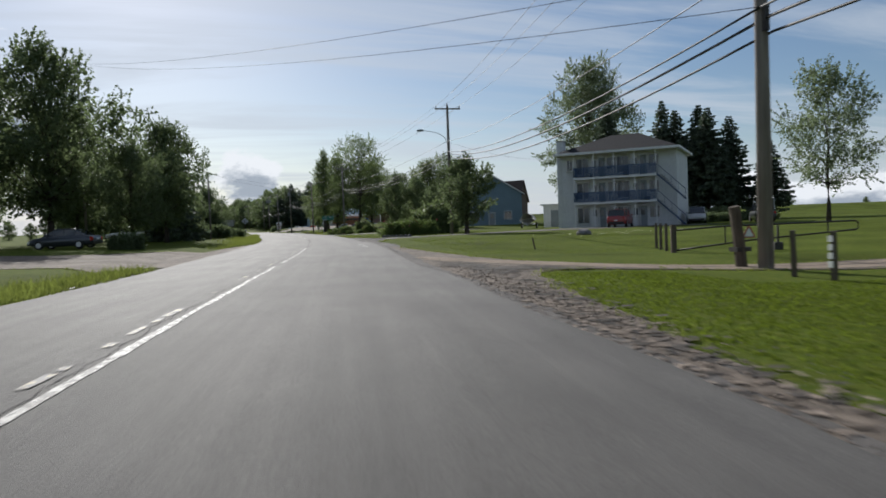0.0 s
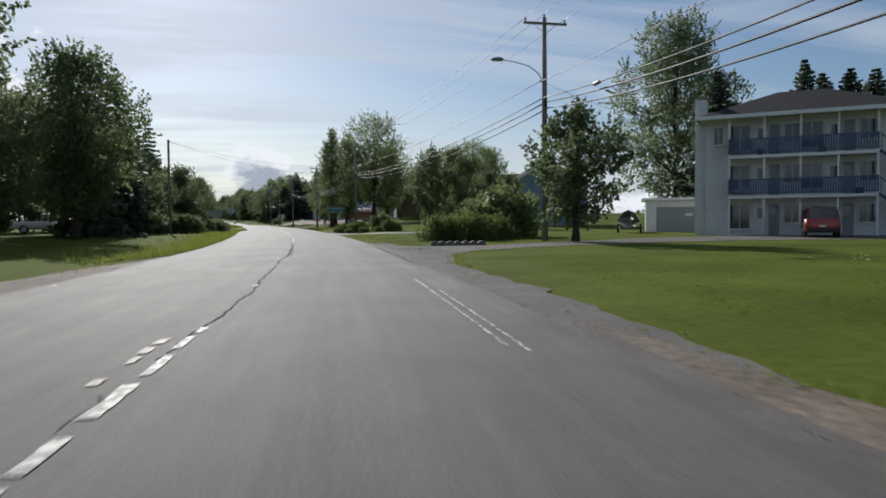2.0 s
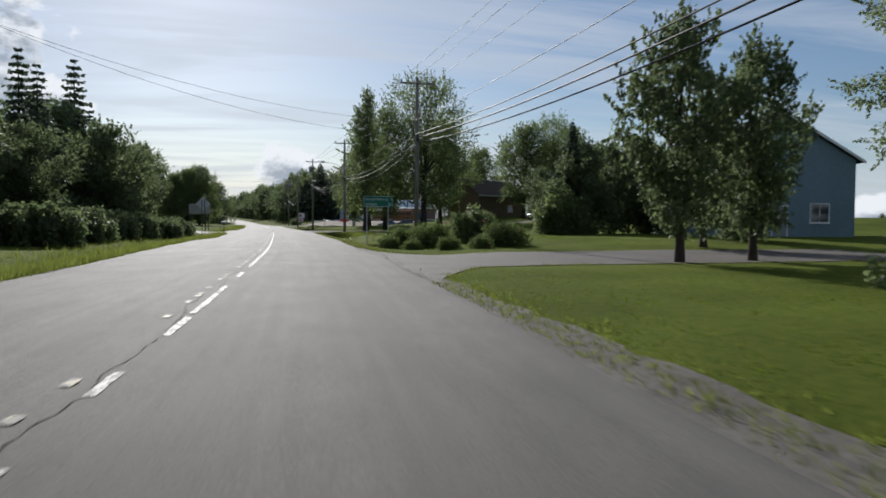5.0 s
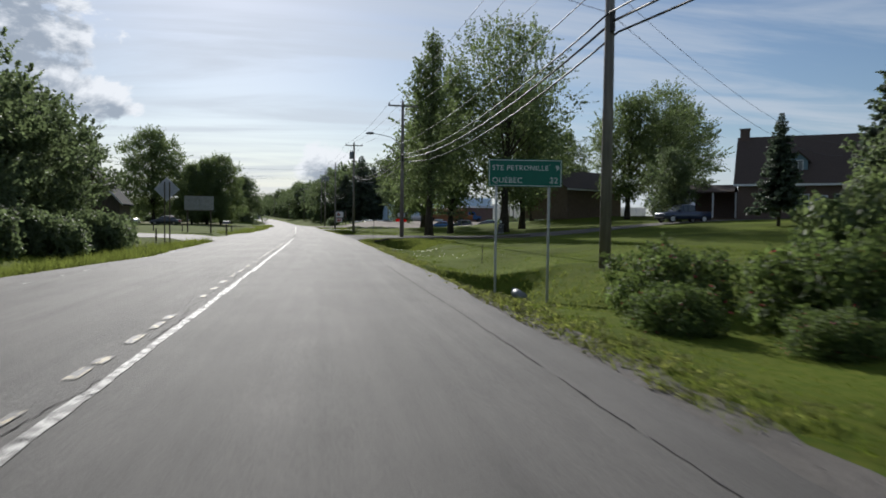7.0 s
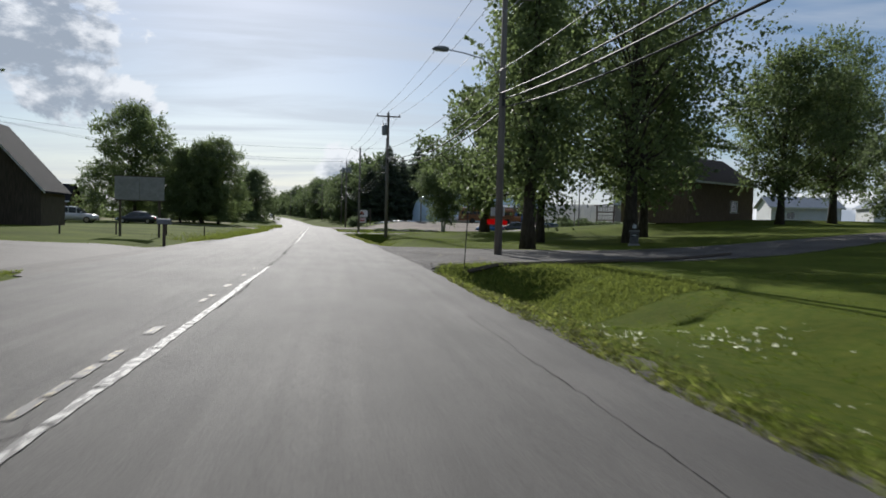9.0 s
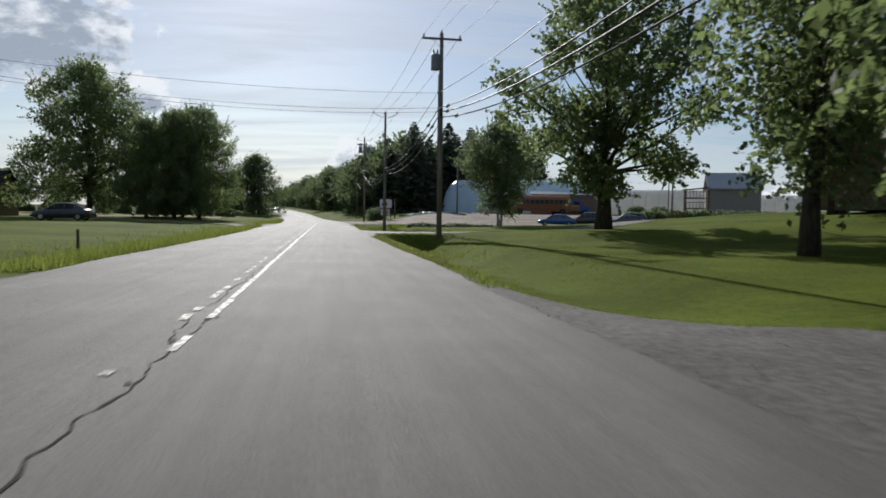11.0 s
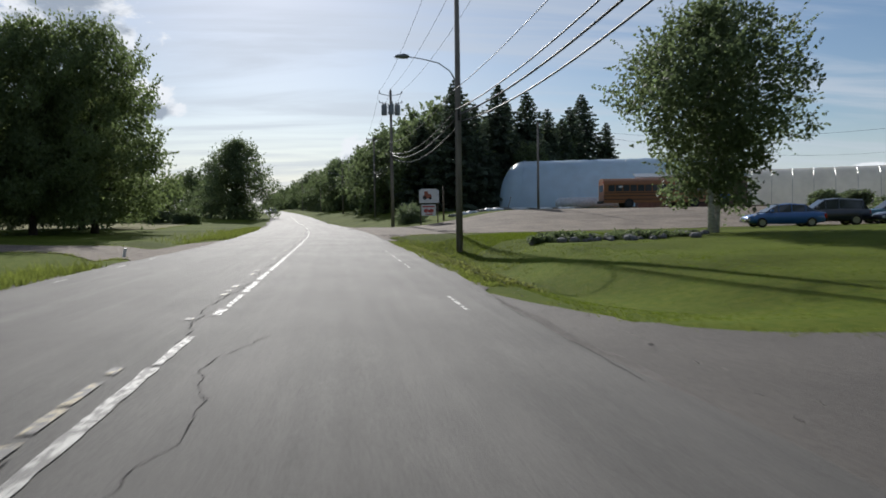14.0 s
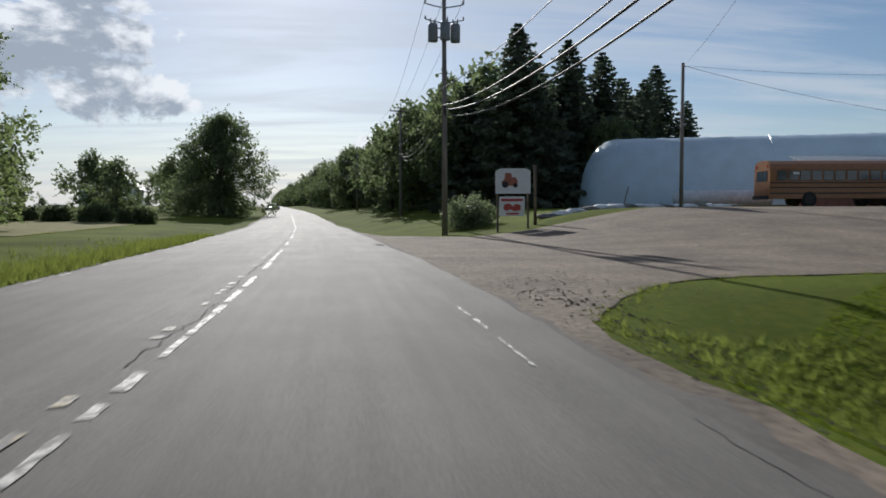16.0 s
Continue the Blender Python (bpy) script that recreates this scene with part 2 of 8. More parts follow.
M["conductor"] = material("conductor", (0.16, 0.16, 0.165), 0.6, 0.5, vary=0.2)
M["ceramic"] = material("insulator_ceramic", (0.22, 0.2, 0.19), 0.25, vary=0.2, scale=6, spec=0.6)
M["transformer"] = material("transformer_paint", (0.22, 0.235, 0.24), 0.5, vary=0.25, scale=4, spec=0.4)
M["siding_white"] = material("white_siding", (0.66, 0.67, 0.68), 0.6, vary=0.12, scale=5, coarse=0.06, coarse_scale=0.8, bump=0.08, bump_scale=20)
M["trim_white"] = material("white_trim", (0.72, 0.72, 0.71), 0.5, vary=0.1, scale=6)
M["siding_blue"] = material("blue_grey_siding", (0.16, 0.235, 0.28), 0.65, vary=0.15, scale=5, coarse=0.08)
M["rail_blue"] = material("blue_rail_paint", (0.045, 0.085, 0.17), 0.5, vary=0.25, scale=6)
M["brick"] = material("brick_red", (0.19, 0.10, 0.075), 0.85, island=-0.3, vary=0.3, scale=10, bump=0.4)
M["mortar"] = material("mortar_wall", (0.14, 0.095, 0.075), 0.9, col2=(0.11, 0.075, 0.06), scale=7, bump=0.5, bump_scale=35)
M["shingle"] = material("asphalt_shingle", (0.032, 0.032, 0.036), 0.95, spec=0.12, vary=0.35, scale=16, bump=0.4, bump_scale=60, island=0.2)
M["shingle_brown"] = material("brown_shingle", (0.10, 0.07, 0.055), 0.85, vary=0.35, scale=16, bump=0.4, bump_scale=60, island=0.2)
M["metal_roof"] = material("metal_roof", (0.36, 0.38, 0.4), 0.4, 0.5, vary=0.15, scale=3)
M["door_grey"] = material("grey_door_paint", (0.24, 0.27, 0.28), 0.55, vary=0.12, scale=5)
M["window_glass"] = glass_material("window_glass")
M["wood_brown"] = material("weathered_wood", (0.16, 0.11, 0.07), 0.8, vary=0.4, scale=8, bump=0.4, bump_scale=30, stretch=(1, 1, 0.2))
M["film"] = material("greenhouse_film", (0.50, 0.60, 0.70), 0.26, vary=0.12, scale=0.8, coarse=0.07, coarse_scale=0.2, bump=0.25, bump_scale=1.6, spec=0.55, trans=0.25)
M["film_white"] = material("white_film", (0.62, 0.60, 0.57), 0.4, vary=0.12, scale=1.2, coarse=0.08, coarse_scale=0.3, trans=0.35)
M["bus_yellow"] = material("bus_yellow", (0.30, 0.115, 0.03), 0.42, vary=0.18, scale=3, coat=0.3)
M["black"] = material("black_trim", (0.012, 0.012, 0.013), 0.5, vary=0.3, scale=8)
M["rubber"] = material("rubber", (0.02, 0.02, 0.02), 0.85, vary=0.3, scale=12, bump=0.3)
M["rim"] = material("wheel_rim", (0.45, 0.46, 0.47), 0.3, 0.9, vary=0.2, scale=8)
M["car_glass"] = glass_material("car_glass", (0.025, 0.03, 0.035))
for _n, _c in (("red", (0.28, 0.02, 0.018)), ("silver", (0.42, 0.43, 0.44)), ("blue", (0.03, 0.12, 0.34)), ("dark", (0.03, 0.035, 0.045)),
               ("white", (0.66, 0.66, 0.66)), ("navy", (0.03, 0.045, 0.09)), ("teal", (0.03, 0.12, 0.16))):
    M["car_" + _n] = material("car_paint_" + _n, _c, 0.3, 0.15, vary=0.08, scale=2, coat=0.7)
M["lens_red"] = material("tail_lens", (0.4, 0.015, 0.01), 0.15, spec=0.7)
M["lens_clear"] = material("lamp_lens", (0.6, 0.62, 0.62), 0.1, spec=0.8)
M["sign_green"] = material("sign_green", (0.0, 0.14, 0.09), 0.45, vary=0.12, scale=3)
M["sign_white"] = material("sign_white", (0.68, 0.68, 0.66), 0.5, vary=0.1, scale=4)
M["sign_text"] = material("sign_text", (0.7, 0.74, 0.72), 0.45, vary=0.06, scale=5)
M["sign_red"] = material("sign_red", (0.42, 0.06, 0.045), 0.55, vary=0.2, scale=5)
M["sign_rust"] = material("sign_rust_red", (0.36, 0.12, 0.07), 0.6, vary=0.35, scale=4)
M["red_plastic"] = material("red_plastic", (0.3, 0.012, 0.012), 0.35, vary=0.15, scale=4, trans=0.6)
M["orange"] = material("orange_panel", (0.55, 0.17, 0.03), 0.5, vary=0.2, scale=4)
M["canvas"] = material("canvas_cover", (0.5, 0.48, 0.47), 0.8, vary=0.2, scale=3, bump=0.3, bump_scale=6)
M["tarp"] = material("white_tarp", (0.6, 0.62, 0.64), 0.5, vary=0.25, scale=3, bump=0.5, bump_scale=5)
M["grey_plastic"] = material("grey_plastic", (0.22, 0.23, 0.24), 0.5, vary=0.15, scale=5)
M["bin_dark"] = material("bin_plastic", (0.03, 0.04, 0.045), 0.45, vary=0.2, scale=6)
M["tan_wall"] = material("tan_stucco", (0.3, 0.27, 0.235), 0.85, vary=0.15, scale=5, bump=0.2)
M["barn_wall"] = material("faded_red_boards", (0.24, 0.15, 0.125), 0.8, vary=0.25, scale=6, bump=0.3, stretch=(1, 1, 0.2))
M["gravel_grey"] = material("grey_gravel", (0.15, 0.138, 0.126), 0.9, col2=(0.085, 0.078, 0.072), scale=9, bump=0.9, bump_scale=60, coarse=0.25, coarse_scale=0.5, spec=0.2)
M["verge_weed"] = material("weed_leaf", (0.15, 0.16, 0.045), 0.8, island=0.5, spec=0.1, trans=0.5)
M["mud"] = material("dark_mud", (0.052, 0.044, 0.036), 0.8, col2=(0.12, 0.1, 0.082), scale=2.6, bump=0.9, bump_scale=24, coarse=0.3, coarse_scale=1.1, spec=0.2)
M["sand"] = material("pale_sandy_track", (0.33, 0.265, 0.205), 0.95, col2=(0.24, 0.19, 0.145), scale=6, bump=0.5, bump_scale=50, coarse=0.2, coarse_scale=0.7, spec=0.08)
M["clod"] = material("dried_mud", (0.25, 0.205, 0.165), 0.95, spec=0.06, island=0.7, vary=0.4, scale=24)
M["dust"] = material("pale_dust", (0.26, 0.235, 0.2), 0.95, col2=(0.15, 0.138, 0.122), scale=7, bump=0.4, bump_scale=60, spec=0.05)
M["water"] = material("puddle", (0.03, 0.035, 0.035), 0.03, spec=0.8, vary=0.1)
M["crop"] = material("dry_field", (0.24, 0.21, 0.11), 0.95, col2=(0.15, 0.155, 0.06), scale=1.5, bump=0.9, bump_scale=14, spec=0.05)


# ---------------------------------------------------------------- building blocks
def link_mesh(name, verts, faces, mat, parent=None, label="", smooth=False):
    me = bpy.data.meshes.new(name)
    me.from_pydata([tuple(v) for v in verts], [], faces)
    me.materials.append(mat)
    if smooth:
        me.polygons.foreach_set("use_smooth", [True] * len(me.polygons))
    me.update()
    ob = new(name, me)
    ob.parent = parent
    if label:
        ob["label"] = label
    return ob


def part(name, bm, mat, parent, label="", smooth=False):
    """Links a bmesh as one mesh object under a thing or a part."""
    me = bpy.data.meshes.new(name)
    bm.normal_update()
    bm.to_mesh(me)
    bm.free()
    me.materials.append(mat)
    if smooth:
        me.polygons.foreach_set("use_smooth", [True] * len(me.polygons))
    ob = new(name, me)
    ob.parent = parent
    if label:
        ob["label"] = label
    return ob


def empty(name, label, category, m=None, group="", kind=""):
    ob = new(name)
    ob.empty_display_size = 0.2
    tagged(ob, label, category, group, kind)
    if m is not None:
        ob.matrix_world = m
    return ob


def box(bm, x0, x1, y0, y1, z0, z1, bevel=0.0, m=None):
    r = bmesh.ops.create_cube(bm, size=1)
    mat4 = Matrix.Translation(((x0 + x1) / 2, (y0 + y1) / 2, (z0 + z1) / 2)) @ Matrix.Diagonal((x1 - x0, y1 - y0, z1 - z0, 1))
    bmesh.ops.transform(bm, matrix=(m @ mat4) if m is not None else mat4, verts=r["verts"])
    if bevel:
        es = list({e for v in r["verts"] for e in v.link_edges})
        bmesh.ops.bevel(bm, geom=es, offset=bevel, segments=2, affect="EDGES", profile=0.6)
    return bm


def boxes(*args, bevel=0.0):
    bm = bmesh.new()
    for a in args:
        box(bm, *a, bevel=bevel)
    return bm


def tube(bm, pts, radii, sides=8, cap=True):
    """A tapered tube along points."""
    rings = []
    up = Vector((0, 0, 1))
    for i, p in enumerate(pts):
        p = Vector(p)
        a = Vector(pts[max(i - 1, 0)])
        b = Vector(pts[min(i + 1, len(pts) - 1)])
        d = (b - a).normalized()
        s = d.cross(up)
        if s.length < 0.05:
            s = d.cross(Vector((0, 1, 0)))
        s.normalize()
        t = s.cross(d)
        r = radii[i] if hasattr(radii, "__len__") else radii
        rings.append([bm.verts.new(p + s * math.cos(2 * math.pi * k / sides) * r + t * math.sin(2 * math.pi * k / sides) * r) for k in range(sides)])
    for ra, rb in zip(rings, rings[1:]):
        for k in range(sides):
            bm.faces.new((ra[k], ra[(k + 1) % sides], rb[(k + 1) % sides], rb[k]))
    if cap:
        bm.faces.new(rings[0][::-1])
        bm.faces.new(rings[-1])
    return bm


def tubes(*runs, sides=8):
    bm = bmesh.new()
    for pts, radii in runs:
        tube(bm, pts, radii, sides)
    return bm


def prism(profile, y0, y1, axis="y"):
    """A profile of (a, z) points drawn out from y0 to y1."""
    bm = bmesh.new()
    if axis == "y":
        a = [bm.verts.new((x, y0, z)) for x, z in profile]
        b = [bm.verts.new((x, y1, z)) for x, z in profile]
    else:
        a = [bm.verts.new((y0, x, z)) for x, z in profile]
        b = [bm.verts.new((y1, x, z)) for x, z in profile]
    n = len(profile)
    for i in range(n):
        bm.faces.new((a[i], a[(i + 1) % n], b[(i + 1) % n], b[i]))
    bm.faces.new(a[::-1])
    bm.faces.new(b)
    bmesh.ops.recalc_face_normals(bm, faces=bm.faces)
    return bm


def smoothstep(x, a, b):
    t = np.clip((np.asarray(x, float) - a) / (b - a), 0, 1)
    return t * t * (3 - 2 * t)


# ---------------------------------------------------------------- lie of the land
ROAD_NODES = [(-600, -78), (-80, -15.5), (-20, -8.3), (1, -5.7), (14, -4.2), (28, -2.36), (41, -1.08), (57, 0.05), (75, 0.64), (96, 0.84),
              (106, 0.68), (118, 0.38), (132, 0.06), (146, -0.38), (163, -1.2), (180, -2.15), (195, -2.95), (209, -3.68), (220, -4.28), (232, -5.0),
              (250, -6.75), (275, -9.7), (300, -13.2), (327, -17.0), (360, -22.5), (420, -34.0), (500, -50.0), (900, -130.0)]
ROAD_Y = np.arange(-600, 901, 1.0)
ROAD_XS = np.interp(ROAD_Y, *zip(*ROAD_NODES))
_k = np.hanning(23)
ROAD_XS = np.convolve(np.pad(ROAD_XS, 11, mode="edge"), _k / _k.sum(), mode="valid")


def road_x(y):
    return np.interp(y, ROAD_Y, ROAD_XS)




def half_r(y):
    """How far the tarmac reaches to the right of the centre line."""
    return np.interp(y, (-50, 12, 20, 45, 70, 96, 112, 150, 170, 185, 300), (4.2, 4.25, 3.75, 3.8, 3.8, 3.9, 4.15, 4.1, 3.9, 3.6, 3.75))


def half_l(y):
    return np.interp(y, (0, 18, 37, 60, 72, 100, 113, 121, 131, 150, 165, 196, 207, 226, 245), (3.15, 3.25, 3.75, 3.65, 3.8, 4.4, 4.4, 3.5, 3.7, 4.15, 3.9, 3.4, 3.8, 3.55, 3.6))


DRIVES = [(8.5, 23.0), (49.0, 58.3), (88.0, 97.3), (146.0, 161.0), (195.8, 202.3), (230.5, 258.0)]


def road_z(y):
    return 0.018 * np.clip(np.asarray(y, float) - 285, 0, 190)


def open_ditch(y):
    """How open the roadside ditch is along the road: closed at the driveways."""
    y = np.asarray(y, float)
    k = np.interp(y, (92, 99, 109, 112.5, 118.0, 118.9, 136, 141.0, 144.6, 146.2, 161, 165, 175, 185, 195.3, 196.3, 202.5, 207, 215, 221, 225, 228.6, 232.5, 258, 263, 300),
                  (0, 0.15, 0.2, 1.0, 1.0, 0.35, 0.3, 0.85, 0.85, 0, 0, 0.4, 0.6, 0.9, 1.0, 0, 0, 0.5, 0.8, 1.0, 1.0, 0.7, 0, 0, 0.3, 0.5))
    return k


def land_u(u, y):
    u, y = np.asarray(u, float), np.asarray(y, float)
    z = road_z(y) * (1 - 0.25 * smoothstep(np.abs(u), 30, 120))
    # ditch on the right
    k = open_ditch(y)
    z = z - 0.82 * k * np.exp(-(((u - 6.8) / 1.55) ** 2)) - 0.25 * smoothstep(u, 4.2, 5.4) * (1 - smoothstep(u, 7.5, 9.5)) * k
    # raised lawns and the yard on the right
    h1 = smoothstep(y, 94, 106) * (1 - smoothstep(y, 138, 146))
    h2 = smoothstep(y, 120, 150) * (1 - smoothstep(y, 215, 240))
    h3 = smoothstep(y, 236, 264)
    z = z + 0.35 * h1 * smoothstep(u, 11, 17) + 2.1 * h2 * smoothstep(u, 14, 50) + 0.45 * smoothstep(y, 184, 190) * (1 - smoothstep(y, 194, 206)) * smoothstep(u, 8, 16)
    z = z + 1.45 * h3 * smoothstep(u, 8, 20) * (1 - smoothstep(y, 330, 420))
    # the field corner by the gate lies a little lower than the road
    z = z - 0.26 * smoothstep(u, 5, 14) * (1 - smoothstep(u, 30, 60)) * smoothstep(y, -2, 8) * (1 - smoothstep(y, 27, 42))
    # soft verge on the left
    z = z - 0.22 * np.exp(-(((u + 6.3) / 1.0) ** 2)) * smoothstep(y, -10, 5) + 0.3 * smoothstep(-u, 8, 20)
    return z


def land(x, y):
    return float(land_u(x - road_x(y), y))


def near(x, y, dz=0.0, rz=0.0, s=1.0):
    """A pose on the ground at x, y."""
    return pose(x, y, land(x, y) + dz, 0, 0, rz) @ Matrix.Diagonal((s, s, s, 1))


# ---------------------------------------------------------------- ground, road, driveways
def ground_sheet():
    us = np.r_[-2600, -1500, -800, -400, -220, -140, -90, -60, -44, -34, -27, -21, -17, -14, -11.5, -9.5, -8, -7.2, -6.6, -6.1, -5.5, -4.9, -4.38,
               -4.1, -3.8, -3.4, -2.8, 0, 2.4, 2.8, 3.1, 3.4, 3.65, 3.9, 4.13, 4.5, 4.9, 5.4, 5.8, 6.2, 6.7, 7.2, 7.6, 8.0, 8.5, 9, 9.6, 10.4, 11.4, 13, 15, 17.5, 20.5, 24, 28, 33, 39, 46, 54, 64, 80, 105, 150, 230, 420, 800, 1500, 2600]
    ys = np.r_[-2600, -1200, -500, -200, -90, -50, -30, np.arange(-20, 300, 1.25), np.arange(117.4, 119.6, 0.3), np.arange(144.2, 146.6, 0.3), np.arange(194.8, 197.0, 0.3), np.arange(228.8, 231.0, 0.3), np.arange(300, 480, 5), 500, 540, 600, 700, 850, 1200, 2000, 3200]
    ys = np.unique(np.round(ys, 2))
    U, Y = np.meshgrid(us, ys)
    X = U + road_x(Y)
    Z = land_u(U, Y)
    inside = np.where(U > 0, half_r(Y) - U, half_l(Y) + U)
    Z = Z - 0.1 * np.clip((inside - 0.1) / 0.7, 0, 1)
    rng = np.random.default_rng(3)
    rough = rng.normal(0, 0.011, Z.shape) * ((np.abs(U) > 4.8) & (np.abs(U) < 60))
    calm = np.zeros(Z.shape, bool)
    for a, b in DRIVES:
        calm |= (U > 0) & (Y > a - 8) & (Y < b + 10)
    for a, b in ((22, 54), (136, 170), (211, 234)):
        calm |= (U < 0) & (Y > a) & (Y < b)
    Z = Z + np.where(calm, 0.2, 1.0) * rough
    nc = len(us)
    verts = np.c_[X.ravel(), Y.ravel(), Z.ravel()]
    faces = [(r * nc + c, r * nc + c + 1, (r + 1) * nc + c + 1, (r + 1) * nc + c) for r in range(len(ys) - 1) for c in range(nc - 1)]
    ob = link_mesh("ground", verts, faces, M["grass"], smooth=True)
    return tagged(ob, "mown green roadside lawn and fields with a shallow ditch", "ground", kind="structure")


ground = ground_sheet()


def road_strip(name, u0, u1, y0, y1, dz, mat, parent=None, step=1.5, wob0=0.0, wob1=0.0, seed=1, cols=8):
    """A strip that follows the road between two offsets from its centre line, with ragged edges."""
    rng = np.random.default_rng(seed)
    n = max(2, int((y1 - y0) / step) + 1)
    ys = np.linspace(y0, y1, n)
    a = (u0 if u0 is not None else -half_l(ys)) + wob0 * np.convolve(rng.normal(0, 1, n + 8), np.ones(9) / 9, "valid")
    b = (u1 if u1 is not None else half_r(ys)) + wob1 * np.convolve(rng.normal(0, 1, n + 8), np.ones(9) / 9, "valid")
    verts, faces = [], []
    for i, y in enumerate(ys):
        for c in range(cols):
            u = a[i] + (b[i] - a[i]) * c / (cols - 1)
            crown = 0.05 * (1 - min(1, abs(u) / 4.2))
            verts.append((u + float(road_x(y)), y, float(road_z(y)) + crown + dz))
    for i in range(n - 1):
        for c in range(cols - 1):
            faces.append((i * cols + c, i * cols + c + 1, (i + 1) * cols + c + 1, (i + 1) * cols + c))
    ob = link_mesh(name, verts, faces, mat, parent, smooth=True)
    # lane coordinates for the wear that follows the road
    uv = ob.data.uv_layers.new(name="lane")
    idx = np.empty(len(ob.data.loops), int)
    ob.data.loops.foreach_get("vertex_index", idx)
    co = np.array(verts)
    lane = np.c_[co[:, 0] - road_x(co[:, 1]), co[:, 1]]
    uv.data.foreach_set("uv", lane[idx].ravel())
    return ob


road = tagged(road_strip("road", None, None, -590, 890, 0.06, M["asphalt"], step=0.5, wob0=0.16, wob1=0.14, cols=12),
              "worn grey two-lane asphalt road with cracks", "road", kind="structure")


def road_point(u, y, dz):
    crown = 0.05 * (1 - min(1, abs(u) / 4.2))
    return (u + float(road_x(y)), y, float(road_z(y)) + crown + 0.06 + dz)


RIMS = []


def sheet(name, outline, mat, dz, label, category, cells=1.0):
    """A flat drive laid on the land inside an outline of (x, y) points."""
    RIMS.extend(zip(outline, outline[1:]))
    from_x, to_x = min(p[0] for p in outline), max(p[0] for p in outline)
    from_y, to_y = min(p[1] for p in outline), max(p[1] for p in outline)
    bm = bmesh.new()
    vs = [bm.verts.new((x, y, 0)) for x, y in outline]
    bm.faces.new(vs)
    for axis, lo, hi in (((1, 0, 0), from_x, to_x), ((0, 1, 0), from_y, to_y)):
        k = math.ceil(lo / cells) * cells
        while k < hi:
            co = (k, 0, 0) if axis[0] else (0, k, 0)
            bmesh.ops.bisect_plane(bm, geom=bm.verts[:] + bm.edges[:] + bm.faces[:], plane_co=co, plane_no=axis)
            k += cells
    bmesh.ops.triangulate(bm, faces=bm.faces)
    for v in bm.verts:
        v.co.z = land(v.co.x, v.co.y) + dz
    bm.normal_update()
    for f in bm.faces:
        if f.normal.z < 0:
            f.normal_flip()
    # the rim turned down into the soil
    rim = [e for e in bm.edges if e.is_boundary]
    skirt = bmesh.ops.extrude_edge_only(bm, edges=rim)
    for v in (q for q in skirt["geom"] if isinstance(q, bmesh.types.BMVert)):
        v.co.z -= 0.3
    me = bpy.data.meshes.new(name)
    bm.to_mesh(me)
    bm.free()
    me.materials.append(mat)
    return tagged(new(name, me), label, category, kind="structure")


JIT = random.Random(31)


def curve_pts(pts, n=6):
    """A smooth line through points."""
    out = []
    p = [Vector((*q, 0)) for q in pts]
    p = [p[0] * 2 - p[1]] + p + [p[-1] * 2 - p[-2]]
    for i in range(1, len(p) - 2):
        for k in range(n):
            t = k / n
            a, b, c, d = p[i - 1:i + 3]
            v = 0.5 * ((2 * b) + (c - a) * t + (2 * a - 5 * b + 4 * c - d) * t * t + (3 * b - a - 3 * c + d) * t ** 3)
            j = 0.06 if 0 < k else 0.0
            out.append((v.x + JIT.gauss(0, j), v.y + JIT.gauss(0, j)))
    out.append(pts[-1])
    return out


def edge_x(y, u):
    """An x beside the road: the joints of the drives tuck under the edge of the tarmac."""
    if 3.75 <= u <= 4.05:
        u = float(half_r(y)) - 0.07
    if -4.3 <= u <= -3.9:
        u = 0.07 - float(half_l(y))
    return float(road_x(y)) + u


# first field track with a muddy mouth
field_track = sheet("driveway", curve_pts([(edge_x(-6, 4.0), -6), (edge_x(0, 4.7), 0), (-0.5, 4.6), (-0.05, 6.8), (0.6, 9.5), (1.25, 12.1), (1.9, 14.2), (2.9, 15.0), (4.4, 14.6), (12, 12.6), (30, 11.0), (60, 10)], 5)
      + curve_pts([(60, 13), (30, 14.2), (12, 15.2), (5.9, 16.0), (3.9, 17.8), (3.1, 19.8), (2.8, 24.0), (edge_x(31, 4.9), 31), (edge_x(35, 4.4), 35), (edge_x(38, 4.0), 38)], 5)
      + [(edge_x(y, 3.85), y) for y in range(36, -6, -4)], M["gravel"], 0.022, "rutted brown gravel field entrance", "driveway")
sheet("driveway", curve_pts([(edge_x(39.5, 3.9), 39.5), (edge_x(44, 4.6), 44), (4.9, 49.5), (6.2, 52.4), (9.0, 54.8), (14, 57.0), (22, 58.5), (38, 56)], 5)
      + curve_pts([(38, 62.5), (29, 66.5), (22, 66), (15, 61.8), (10.5, 59.6), (8, 58.6), (6.2, 58.4), (5.3, 59.6), (edge_x(64, 4.9), 64), (edge_x(72, 4.3), 72), (edge_x(78, 3.95), 78)], 5)
      + [(edge_x(y, 3.85), y) for y in range(76, 41, -4)], M["gravel_grey"], 0.022, "grey-brown gravel driveway to the apartment block", "driveway")
sheet("driveway", curve_pts([(edge_x(82, 3.9), 82), (edge_x(86, 5.0), 86), (7.5, 88.4), (13, 89), (26, 90)], 5)
      + curve_pts([(26, 97.2), (13, 97.3), (8.4, 97.6), (6.9, 97.55), (5.9, 97.9), (edge_x(99.2, 4.4), 99.2), (edge_x(102, 3.9), 102)], 5)
      + [(edge_x(y, 3.8), y) for y in range(100, 82, -3)], M["drive"], 0.022, "dark tarmac house driveway", "driveway")
